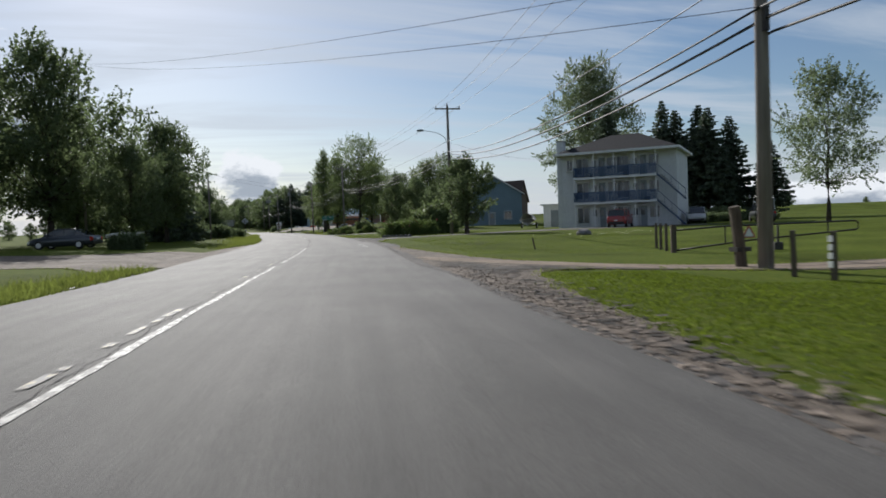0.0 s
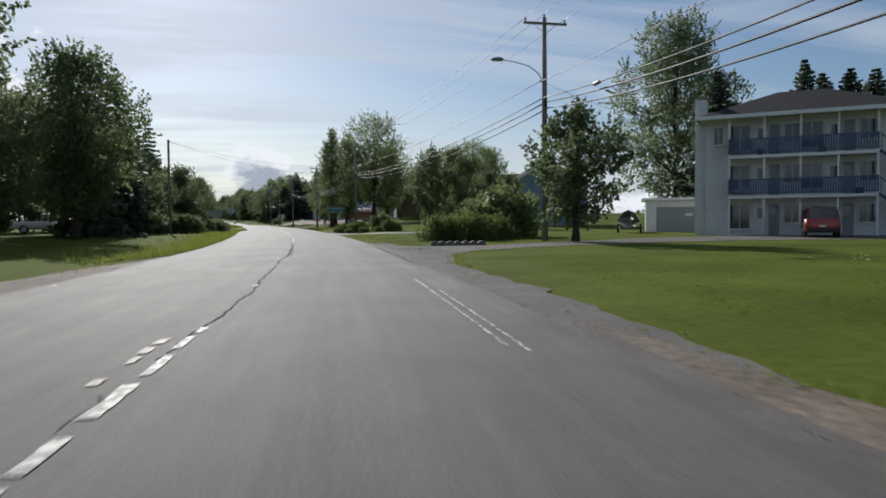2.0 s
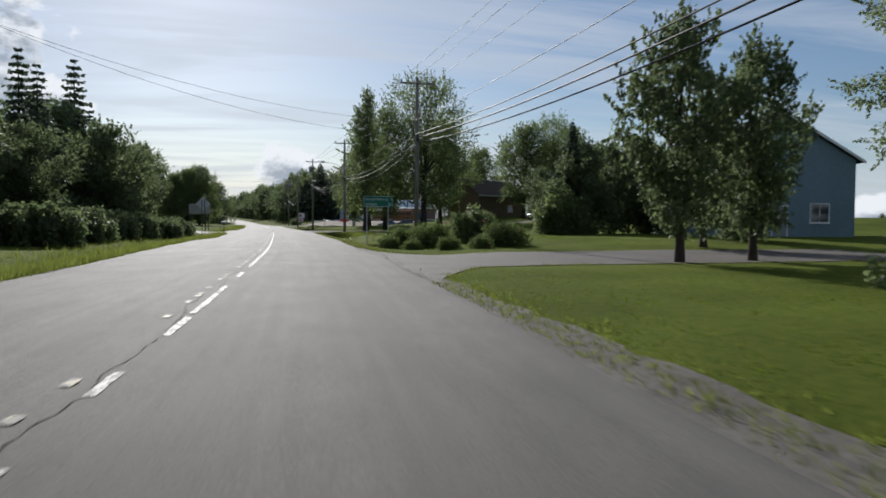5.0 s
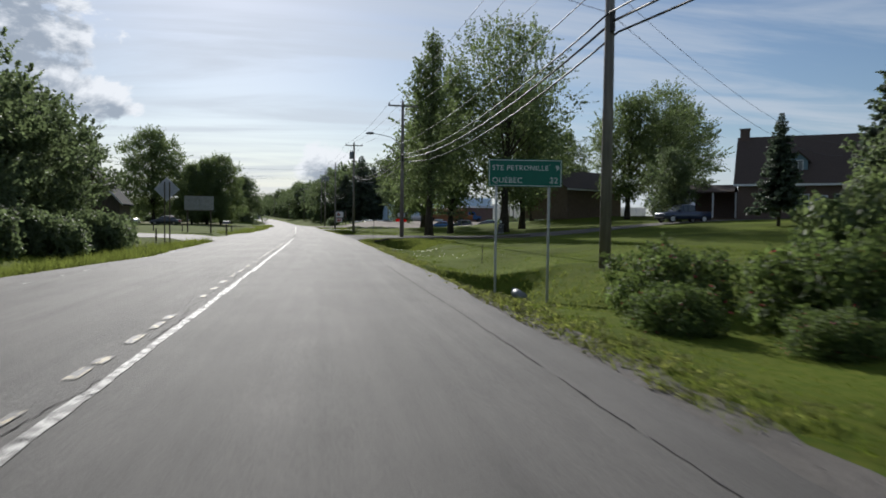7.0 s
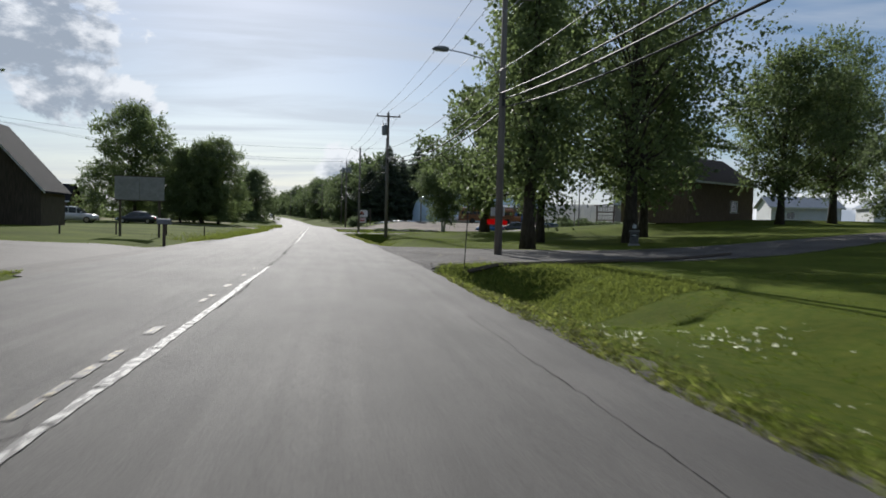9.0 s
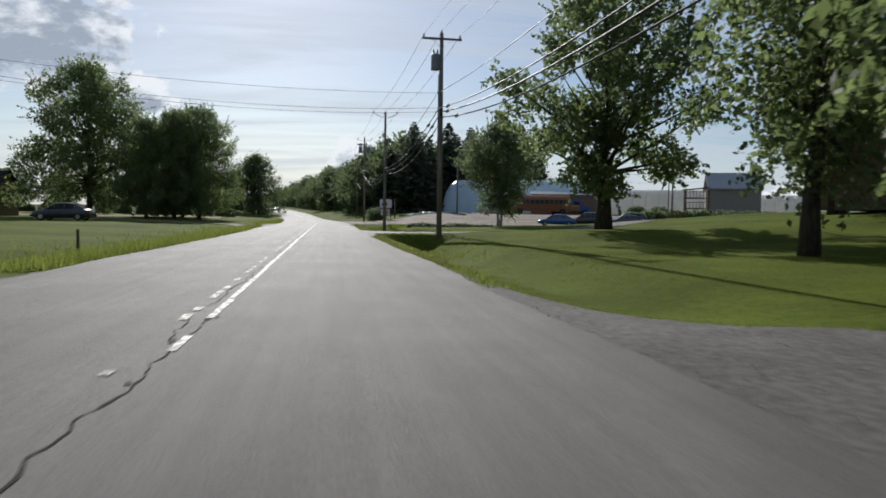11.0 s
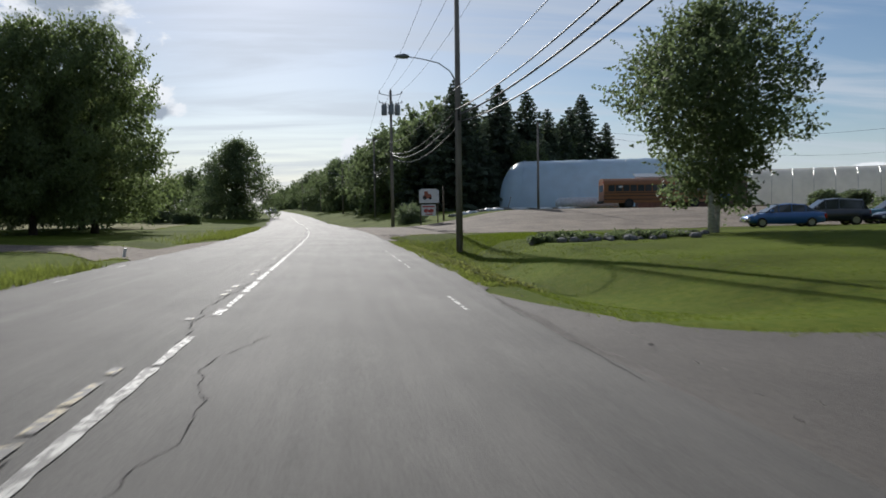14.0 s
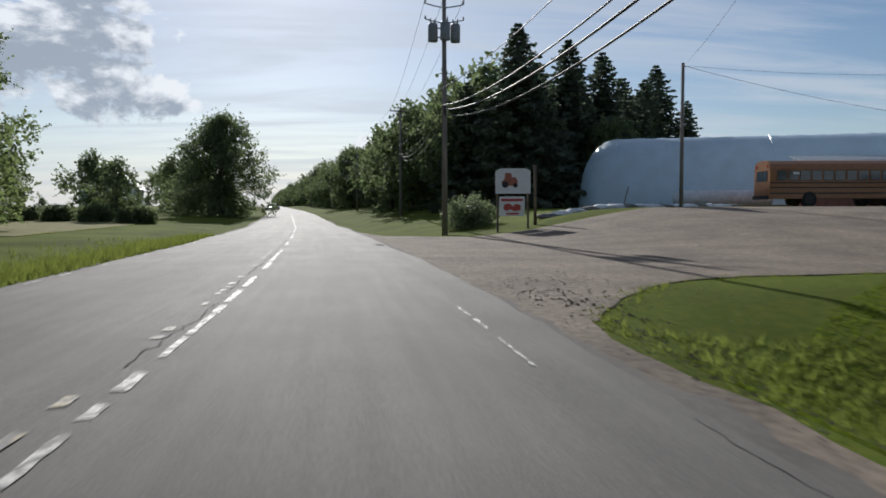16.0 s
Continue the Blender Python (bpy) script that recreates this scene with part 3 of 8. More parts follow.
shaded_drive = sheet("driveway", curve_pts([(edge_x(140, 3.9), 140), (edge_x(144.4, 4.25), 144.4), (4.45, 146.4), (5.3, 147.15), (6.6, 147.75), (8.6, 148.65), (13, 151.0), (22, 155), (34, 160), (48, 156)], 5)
      + curve_pts([(50, 160), (38, 165.5), (24, 164), (14, 161.4), (8, 160.6), (4.8, 162), (edge_x(166, 4.4), 166), (edge_x(170, 3.9), 170)], 5)
      + [(edge_x(y, 3.8), y) for y in range(168, 140, -4)], M["gravel_grey"], 0.022, "dusty grey driveway in the shade of maples", "driveway")
sheet("driveway", curve_pts([(edge_x(191, 3.9), 191), (edge_x(194.2, 4.3), 194.2), (1.3, 196.5), (3.8, 198.0), (7.2, 199.4), (14, 203.6), (26, 214.4), (40, 232)], 5)
      + curve_pts([(42, 236), (30, 225), (20, 213), (12, 206.0), (7.3, 202.7), (4.4, 201.6), (2.0, 202.0), (edge_x(203.5, 4.4), 203.5), (edge_x(206, 3.9), 206)], 5)
      + [(edge_x(y, 3.8), y) for y in range(204, 191, -3)], M["drive"], 0.022, "narrow grey tarmac driveway across the lawn", "driveway")
sheet("driveway", curve_pts([(edge_x(222, 3.9), 222), (edge_x(227, 4.2), 227), (-0.75, 230), (0.1, 232.4), (2.4, 235.3), (6.5, 236.2), (12, 237), (17, 237.5), (24, 239), (46, 240), (60, 246)], 5)
      + curve_pts([(60, 268), (40, 268.5), (28, 267), (18, 264), (9, 259.4), (3, 257.5), (-0.6, 257.2), (edge_x(260, 5.0), 260), (edge_x(268, 3.9), 268)], 5)
      + [(edge_x(y, 3.8), y) for y in range(266, 222, -4)], M["gravel"], 0.022, "wide worn gravel yard entrance", "driveway")
# left side: dark parking apron, and the far drive
sheet("driveway", curve_pts([(edge_x(24, -4.2), 24), (edge_x(27, -6.5), 27), (-12.5, 29), (-22, 30), (-22, 41), (-13, 42.5), (edge_x(47, -6.0), 47), (edge_x(52, -4.2), 52)], 5)
      + [(edge_x(y, -4.0), y) for y in range(50, 24, -4)], M["gravel"], 0.022, "grey gravel apron beside the road", "driveway")
sheet("driveway", curve_pts([(edge_x(139, -4.2), 139), (edge_x(142, -5.2), 142), (-9.6, 146), (-26, 148), (-26, 158), (-10, 157), (edge_x(163, -5.2), 163), (edge_x(167, -4.2), 167)], 5)
      + [(edge_x(y, -4.0), y) for y in range(165, 139, -4)], M["drive"], 0.022, "grey tarmac side drive", "driveway")
sheet("driveway", curve_pts([(edge_x(214, -4.2), 214), (edge_x(217, -5.0), 217), (-14, 221.5), (-30, 224), (-30, 229), (-14, 226.5), (edge_x(228, -5.0), 228), (edge_x(231, -4.2), 231)], 5)
      + [(edge_x(y, -4.0), y) for y in range(229, 214, -3)], M["gravel"], 0.022, "pale gravel track beside the road", "driveway")


sheet("field", [(-20.5, 258), (-27, 300), (-48, 304), (-80, 300), (-70, 262), (-44, 254)], M["crop"], 0.03, "strip of ripe pale hay beyond the lawn", "field", cells=4.0)


def dust_track(pts, width, seed, mat="dust", drive=None, name="tyre_track", lift=0.028):
    """A worn line of pale dust left by tyres on a drive."""
    rng = random.Random(seed)
    line = curve_pts(pts, 10)
    verts, faces = [], []
    for i, (x, y) in enumerate(line):
        a, b = line[max(0, i - 1)], line[min(len(line) - 1, i + 1)]
        q = math.hypot(b[0] - a[0], b[1] - a[1]) or 1
        nx, ny = -(b[1] - a[1]) / q, (b[0] - a[0]) / q
        for sg in (-1, 1):
            w = width / 2 * rng.uniform(0.65, 1.1) * sg
            px, py = x + nx * w, y + ny * w
            verts.append((px, py, land(px, py) + lift))
    for i in range(len(line) - 1):
        faces.append((2 * i, 2 * i + 1, 2 * i + 3, 2 * i + 2))
    ob = link_mesh(name, verts, faces, M[mat], drive or shaded_drive)
    bm = bmesh.new()
    bm.from_mesh(ob.data)
    for f in bm.faces:
        f.normal_update()
        if f.normal.z < 0:
            f.normal_flip()
    bm.to_mesh(ob.data)
    bm.free()


dust_track([(4.4, 146.8), (5.3, 148.4), (6.4, 150.2), (6.6, 152.0), (5.6, 153.6), (4.2, 154.6)], 0.24, 1)
dust_track([(5.4, 147.4), (6.5, 149.0), (7.6, 150.6), (9.2, 152.0), (12.0, 153.6)], 0.2, 2)
dust_track([(4.0, 150.5), (5.0, 151.6), (5.3, 153.2), (4.4, 155.0)], 0.16, 3)
# the field entrance: a sandy track with two ruts, and churned dark mud inside its bend
for _k, (_o, _w) in enumerate(((0.62, 0.72), (-0.42, 0.85))):
    dust_track([(1.3, 22.0 + _o), (2.1, 19.4 + _o), (3.3, 17.3 + _o), (5.2, 15.35 + _o), (8.5, 14.45 + _o), (14, 13.6 + _o), (30, 12.5 + _o), (58, 11.4 + _o)], _w, 30 + _k, "sand", field_track)


def flakes(name, label, spots, seed, mat):
    """Flat ragged crusts of earth pressed into a drive, as one body. spots: x, y, spread x, spread y, count, size."""
    rng = random.Random(seed)
    verts, faces = [], []
    for x0, y0, sx, sy, count, size in spots:
        for _k in range(count):
            x, y = x0 + rng.gauss(0, sx), y0 + rng.gauss(0, sy)
            r, a0 = size * rng.uniform(0.25, 1.0), rng.uniform(-0.5, 0.5)
            z = rng.uniform(0.027, 0.036)
            n0 = len(verts)
            for i in range(9):
                a = 2 * math.pi * i / 9
                dx, dy = r * rng.uniform(0.5, 1.3) * math.cos(a), 0.6 * r * rng.uniform(0.5, 1.3) * math.sin(a)
                px, py = x + dx * math.cos(a0) - dy * math.sin(a0), y + dx * math.sin(a0) + dy * math.cos(a0)
                verts.append((px, py, land(px, py) + z))
            faces.append(tuple(range(n0, n0 + 9)))
    return tagged(link_mesh(name, verts, faces, M[mat]), label, "mud", kind="stuff")


flakes("mud_crust", "churned dark mud at the mouth of the field track", ((1.3, 17.6, 0.25, 0.7, 110, 0.22), (1.9, 15.9, 0.4, 0.3, 120, 0.26), (2.7, 15.2, 0.3, 0.16, 50, 0.2), (1.1, 14.8, 0.25, 0.35, 60, 0.16),
       (1.0, 12.4, 0.16, 0.7, 60, 0.12), (0.45, 9.8, 0.18, 0.8, 70, 0.11), (-0.1, 7.2, 0.18, 0.8, 70, 0.1), (-0.45, 5.2, 0.2, 0.7, 60, 0.1)), 91, "mud")
flakes("mud_crust", "pale dried mud flakes along the road edge", ((0.4, 11.4, 0.25, 0.8, 120, 0.09), (-0.1, 9.0, 0.25, 0.9, 170, 0.08), (-0.5, 6.8, 0.25, 0.9, 190, 0.07), (-0.8, 4.6, 0.25, 0.9, 170, 0.07), (0.7, 14.2, 0.3, 0.6, 90, 0.1)), 92, "clod")


def verge(name, side, y0, y1, seed, label):
    """A ragged strip of bare soil and grit between the tarmac and the grass."""
    rng = np.random.default_rng(seed)
    ys = np.arange(y0, y1, 0.45)
    n = len(ys)
    base = np.interp(ys, (-10, 8, 20, 26, 64, 78, 92), (0.3, 0.5, 0.9, 1.05, 0.95, 0.6, 0.24)) if side > 0 else 0.24
    wide = base + 0.16 * np.sin(ys * 0.31 + seed) * np.sin(ys * 0.083) + np.abs(rng.normal(0, 0.11, n))
    verts, faces = [], []
    for i, y in enumerate(ys):
        h = float(half_r(y)) if side > 0 else float(half_l(y))
        for c, d in enumerate((-0.25, 0.06, wide[i])):
            u = side * (h + d)
            verts.append((u + float(road_x(y)), y, float(land_u(u, y)) + (0.026 if c == 1 else 0.03 if c == 0 else 0.016)))
    for i in range(n - 1):
        for c in range(2):
            q = (i * 3 + c, i * 3 + c + 1, i * 3 + c + 4, i * 3 + c + 3)
            faces.append(q if side > 0 else q[::-1])
    return tagged(link_mesh(name, verts, faces, M["shoulder"]), label, "verge", kind="structure")


verge("verge", 1, -10, 300, 51, "narrow strip of bare soil beside the tarmac")
verge("verge", -1, -10, 300, 52, "narrow strip of bare soil beside the tarmac")


def worn_line(u, mat, cover, width, seed, y_from, y_to, run=1.0):
    """Flaked road paint: each piece that is left is a part of the road."""
    rng = random.Random(seed)
    y = y_from
    while y < y_to:
        c = next((k for a, b, k in cover if a <= y < b), 0.4)
        length = run * (rng.uniform(0.15, 0.5) + c * c * rng.uniform(0.2, 3.2))
        gap = run * (rng.uniform(0.01, 0.06) + (1 - c) ** 1.5 * rng.uniform(0.2, 2.0))
        if rng.random() < c + 0.1:
            n = max(2, int(length / 0.16))
            left, right = [], []
            w = width * rng.uniform(0.7, 1.05)
            off = rng.gauss(0, width * 0.06)
            for i in range(n + 1):
                yy = y + length * i / n + (rng.gauss(0, 0.02) if 0 < i < n else 0)
                left.append(road_point(u + off - w / 2 * rng.uniform(0.72, 1.08), yy + rng.gauss(0, 0.02), 0.006))
                right.append(road_point(u + off + w / 2 * rng.uniform(0.72, 1.08), yy + rng.gauss(0, 0.02), 0.006))
            k = n + 1
            link_mesh("road_marking", left + right, [(i, k + i, k + i + 1, i + 1) for i in range(n)], mat, road)
        y += length + gap


BARE = -0.2
COVER = [(-30, 14, 0.92), (14, 36, 0.66), (36, 44, 0.1), (44, 62, BARE), (62, 88, 0.66), (88, 143, 0.93), (143, 156, BARE), (156, 160, 0.3), (160, 200, 0.88), (200, 222, 0.7), (222, 234, 0.6), (234, 340, 0.7)]
worn_line(0.19, M["paint_white"], COVER, 0.11, 5, -30, 330)
worn_line(-0.06, M["paint_yellow"], [(a, b, k * 0.5) for a, b, k in COVER], 0.11, 6, -30, 250, 0.5)
worn_line(3.0, M["paint_white"], [(-30, 32, BARE), (32, 40, 0.85), (40, 98, BARE), (98, 100, 0.5), (100, 203, BARE), (203, 209, 0.8), (209, 217, 0.55), (217, 228, BARE), (228, 233, 0.5), (233, 300, BARE)], 0.06, 7, 0, 290)
worn_line(3.14, M["paint_white"], [(-30, 33, BARE), (33, 39, 0.8), (39, 300, BARE)], 0.045, 9, 0, 290)
worn_line(-3.45, M["paint_white"], [(-30, 60, 0.1), (60, 96, BARE), (96, 125, 0.3), (125, 185, BARE), (185, 235, 0.35)], 0.07, 8, 0, 260)


def crack(points, width, seed, mat="tar", keep=0.85, wander=0.018):
    """A jagged crack with broken stretches and crumbled edges."""
    rng = random.Random(seed)
    line = []
    drift = 0.0
    for (u0, y0), (u1, y1) in zip(points, points[1:]):
        n = max(2, int(math.hypot(u1 - u0, y1 - y0) / 0.13))
        for i in range(n):
            t = i / n
            drift = drift * 0.9 + rng.gauss(0, wander)
            line.append((u0 + (u1 - u0) * t + drift + rng.gauss(0, wander * 0.6), y0 + (y1 - y0) * t + rng.gauss(0, 0.02)))
    line.append(points[-1])
    verts, faces, on = [], [], True
    for i, (u, y) in enumerate(line):
        a, b = line[max(0, i - 1)], line[min(len(line) - 1, i + 1)]
        dx, dy = b[0] - a[0], b[1] - a[1]
        q = math.hypot(dx, dy) or 1
        w1, w2 = (width * rng.uniform(0.15, 0.85) * rng.choice((0.6, 1.0, 1.0, 1.5)) / 2 for _ in range(2))
        verts += [road_point(u - dy / q * w1, y + dx / q * w1, 0.004), road_point(u + dy / q * w2, y - dx / q * w2, 0.004)]
        if rng.random() < (0.04 if on else 0.04 * keep / (1.001 - keep)):
            on = not on
        if on and i < len(line) - 1:
            faces.append((2 * i, 2 * i + 1, 2 * i + 3, 2 * i + 2))
    link_mesh("crack", verts, faces, M[mat], road)


crack([(0.17, y) for y in range(34, 66, 3)], 0.045, 11, keep=0.97)
crack([(0.17, y) for y in range(134, 162, 3)], 0.034, 12, keep=0.97)
crack([(0.06, y) for y in range(0, 34, 3)], 0.018, 13)
crack([(0.06, y) for y in range(62, 132, 4)], 0.015, 14)
crack([(0.06, y) for y in range(160, 262, 4)], 0.022, 15)
crack([(3.42, y) for y in range(98, 128, 4)], 0.02, 16, keep=0.93, wander=0.005)
crack([(3.42, y) for y in range(128, 150, 4)], 0.012, 32, keep=0.7, wander=0.008)
crack([(3.52, y) for y in range(176, 196, 4)], 0.022, 17, keep=0.8, wander=0.006)
crack([(3.38, y) for y in range(178, 190, 4)], 0.014, 33, keep=0.7, wander=0.006)
crack([(3.52, y) for y in range(200, 232, 4)], 0.011, 31, keep=0.6, wander=0.008)
crack([(-3.6, y) for y in range(4, 120, 5)], 0.018, 19, keep=0.7)
crack([(-3.5, y) for y in range(165, 240, 5)], 0.012, 20, keep=0.6)
crack([(-4.2, 186.0), (-2, 186.3), (0.2, 186.2), (2.2, 186.0), (3.3, 185.8)], 0.011, 21)
crack([(2.45, 189.2), (2.6, 187.4), (3.0, 185.9), (2.8, 184.4), (3.1, 183.0), (2.95, 181.4)], 0.015, 22)
crack([(3.0, 185.6), (3.25, 184.2), (3.2, 182.6), (3.4, 181.2)], 0.012, 23)
crack([(0.1, 186.4), (0.35, 184.8), (0.1, 183.3), (0.45, 182.0), (0.2, 180.8)], 0.015, 24)
crack([(1.2, 188.5), (1.5, 187.3), (1.25, 186.4), (1.6, 185.2), (1.5, 183.6)], 0.012, 25)
crack([(-4.0, 146.2), (-2.0, 146.0), (0.4, 146.3)], 0.015, 26)
crack([(-3.6, 106.0), (-2.9, 109), (-3.1, 112), (-2.2, 115)], 0.015, 27)
crack([(-2.5, 99.0), (-2.0, 102), (-2.4, 105)], 0.012, 28)
crack([(0.4, 197.5), (0.7, 199.0), (0.55, 200.6), (0.9, 202.0)], 0.012, 30)


def patch(u, y, ru, ry, seed, mat="asphalt_patch", name="patch"):
    rng = random.Random(seed)
    n = 26
    ring = [(u + ru * math.cos(2 * math.pi * i / n) * rng.uniform(0.7, 1.1), y + ry * math.sin(2 * math.pi * i / n) * rng.uniform(0.7, 1.15)) for i in range(n)]
    verts = [road_point(a, b, 0.003) for a, b in ring] + [road_point(u, y, 0.003)]
    link_mesh(name, verts, [(i, (i + 1) % n, n) for i in range(n)], M[mat], road)


for _i, (_u, _y, _pu, _py) in enumerate([(3.4, 248, 0.2, 0.8)]):
    patch(_u, _y, _pu, _py, 40 + _i)
# crumbled edge of the lane, and hollows along the open centre joint
_rng = random.Random(61)
for _i in range(280):
    _y = _rng.triangular(43, 66, 50)
    patch(3.62 + _rng.gauss(0, 0.075), _y, _rng.uniform(0.015, 0.06), _rng.uniform(0.02, 0.09), 80 + _i, _rng.choice(("asphalt_patch", "tar", "shoulder", "asphalt_patch")))
for _i, (_y, _pu, _py) in enumerate(((50.5, 0.11, 0.3), (51.7, 0.12, 0.35), (53.6, 0.1, 0.7), (55.6, 0.08, 0.9), (58.0, 0.06, 1.1))):
    patch(0.27 - 0.012 * (_y - 50), _y, _pu, _py, 300 + _i)
    patch(0.27 - 0.012 * (_y - 50), _y - 0.05, _pu * 0.5, _py * 0.6, 320 + _i, "tar")
for _i in range(26):
    _y = _rng.uniform(140, 162)
    patch(0.17 + _rng.gauss(0, 0.05), _y, _rng.uniform(0.02, 0.045), _rng.uniform(0.05, 0.16), 340 + _i, _rng.choice(("asphalt_patch", "tar")))


# ---------------------------------------------------------------- trees and shrubs
def leaf_cloud(name, centres, radii, count, size, mat, parent, seed, droop=0.2, flat=0.75, shoots=0.34, reach=1.55):
    """A crown: many small folded leaves scattered in clumps, some along shoots that stand out of them."""
    rng = np.random.default_rng(seed)
    n = len(centres)
    w = np.asarray(radii) ** 2
    idx = rng.choice(n, size=count, p=w / w.sum())
    d = rng.normal(size=(count, 3))
    d /= np.linalg.norm(d, axis=1)[:, None]
    r = np.asarray(radii)[idx] * rng.uniform(0.25, 1.0, count) ** 0.5
    pos = np.asarray(centres)[idx] + d * r[:, None] * (1, 1, flat)
    out = np.asarray(centres) - np.mean(centres, axis=0)
    out /= np.linalg.norm(out, axis=1)[:, None] + 1e-6
    twig = rng.normal(0, 0.5, (n, 4, 3)) + 0.75 * out[:, None, :] + (0, 0, 0.5)
    twig /= np.linalg.norm(twig, axis=2)[:, :, None]
    on = rng.uniform(0, 1, count) < shoots
    way = twig[idx, rng.integers(0, 4, count)]
    along = np.asarray(radii)[idx] * rng.uniform(0.5, reach, count)
    pos = np.where(on[:, None], np.asarray(centres)[idx] + way * along[:, None] * (1, 1, 0.95) + rng.normal(0, 0.5 * size, (count, 3)) * (1.25 - 0.6 * along / np.asarray(radii)[idx])[:, None], pos)
    nrm = d * 0.6 + rng.normal(0, 0.6, (count, 3)) + (0, 0, 0.4)
    nrm /= np.linalg.norm(nrm, axis=1)[:, None]
    t = np.cross(nrm, rng.normal(size=(count, 3)))
    t /= np.linalg.norm(t, axis=1)[:, None] + 1e-9
    t[:, 2] -= droop
    b = np.cross(nrm, t)
    s = size * (rng.uniform(0.6, 1.35, count) * np.where(on, 0.8, 1.0))[:, None]
    a0, a1 = pos - t * s * 0.6, pos + t * s * 0.7
    c0, c1 = pos - b * s * 0.42 + nrm * s * 0.1, pos + b * s * 0.42 + nrm * s * 0.1
    verts = np.stack([a0, c0, a1, c1], 1).reshape(-1, 3)
    me = bpy.data.meshes.new(name)
    me.vertices.add(len(verts))
    me.vertices.foreach_set("co", verts.ravel())
    me.loops.add(count * 4)
    me.loops.foreach_set("vertex_index", np.arange(count * 4))
    me.polygons.add(count)
    me.polygons.foreach_set("loop_start", np.arange(count) * 4)
    me.polygons.foreach_set("loop_total", np.full(count, 4))
    me.update(calc_edges=True)
    me.materials.append(mat)
    ob = new(name, me)
    ob.parent = parent
    return ob


def broadleaf(label, h, spread, seed, mat, leaves=9000, size=0.26, clear=0.16, shape="round", trunk_r=None, bark="bark", stems=1, clumps=60, clump=0.2, category="tree", name="tree", top=0.8, shoots=0.34):
    """A deciduous tree of height h: stem, limbs and a crown of clumps with gaps."""
    rng = random.Random(seed)
    tree = empty(name, label, category)
    tr = trunk_r or h * 0.017
    crown_lo = h * clear
    centres, radii = [], []
    limb_bm = bmesh.new()
    trunk_bm = bmesh.new()
    tops = []
    for k in range(stems):
        a = 2 * math.pi * k / max(1, stems) + 0.6
        lean = (0.11 if stems > 1 else 0.015) * h
        pts, rr = [], []
        for i in range(8):
            f = i / 7
            pts.append((math.cos(a) * lean * f + rng.gauss(0, 0.012 * h) * f + (0.12 * math.cos(a) if stems > 1 else 0), math.sin(a) * lean * f + rng.gauss(0, 0.012 * h) * f + (0.12 * math.sin(a) if stems > 1 else 0), h * top * f - (0.25 if i == 0 else 0)))
            rr.append(tr * (1.35 if i == 0 else 1.0 - 0.82 * f))
        tube(trunk_bm, pts, rr, 9)
        tops.append(pts)

    def profile(f):
        if shape == "round":
            return math.sin(math.pi * min(1, max(0, f * 0.90 + 0.07))) ** 0.62
        if shape == "oval":
            return math.sin(math.pi * (f * 0.86 + 0.08)) ** 0.8
        if shape == "column":
            return 0.75 + 0.3 * math.sin(math.pi * f * 1.4) - 0.55 * f ** 4
        if shape == "dome":
            return math.sqrt(max(0.0, 1 - max(0.0, f - 0.25) ** 2 / 0.58))
        return 1 - 0.75 * f

    for i in range(clumps):
        f = (i + 0.5) / clumps
        f = f ** 0.92
        z = crown_lo + (h - crown_lo) * f
        R = spread * profile(f)
        a = i * 2.39996 + rng.uniform(-0.4, 0.4)
        q = R * (rng.uniform(0.45, 1.0) if i % 3 else rng.uniform(0.05, 0.5))
        pts = tops[i % stems]
        base = pts[min(7, max(2, int((clear + f * (1 - clear)) * 7 * 0.8)))]
        c = (base[0] + math.cos(a) * q, base[1] + math.sin(a) * q, z - 0.06 * h * rng.random())
        cr = h * clump * rng.uniform(0.55, 1.0) * (0.55 + 0.5 * profile(f)) * 0.5
        centres.append(c)
        radii.append(cr)
        if i % 2 == 0:
            mid = ((base[0] + c[0]) / 2 + rng.gauss(0, 0.15), (base[1] + c[1]) / 2 + rng.gauss(0, 0.15), (base[2] * 0.55 + c[2] * 0.45))
            tube(limb_bm, [base, mid, c], [tr * 0.34 * (1 - 0.6 * f), tr * 0.2 * (1 - 0.5 * f), 0.012], 5, cap=False)
    part("trunk", trunk_bm, M[bark], tree, smooth=True)
    tagged(part("limb", limb_bm, M[bark], tree, smooth=True), kind="stuff")
    leaf_cloud("crown", centres, [r * 1.25 for r in radii], int(leaves * 1.9), size * 0.86, mat, tree, seed, shoots=shoots)
    return tree


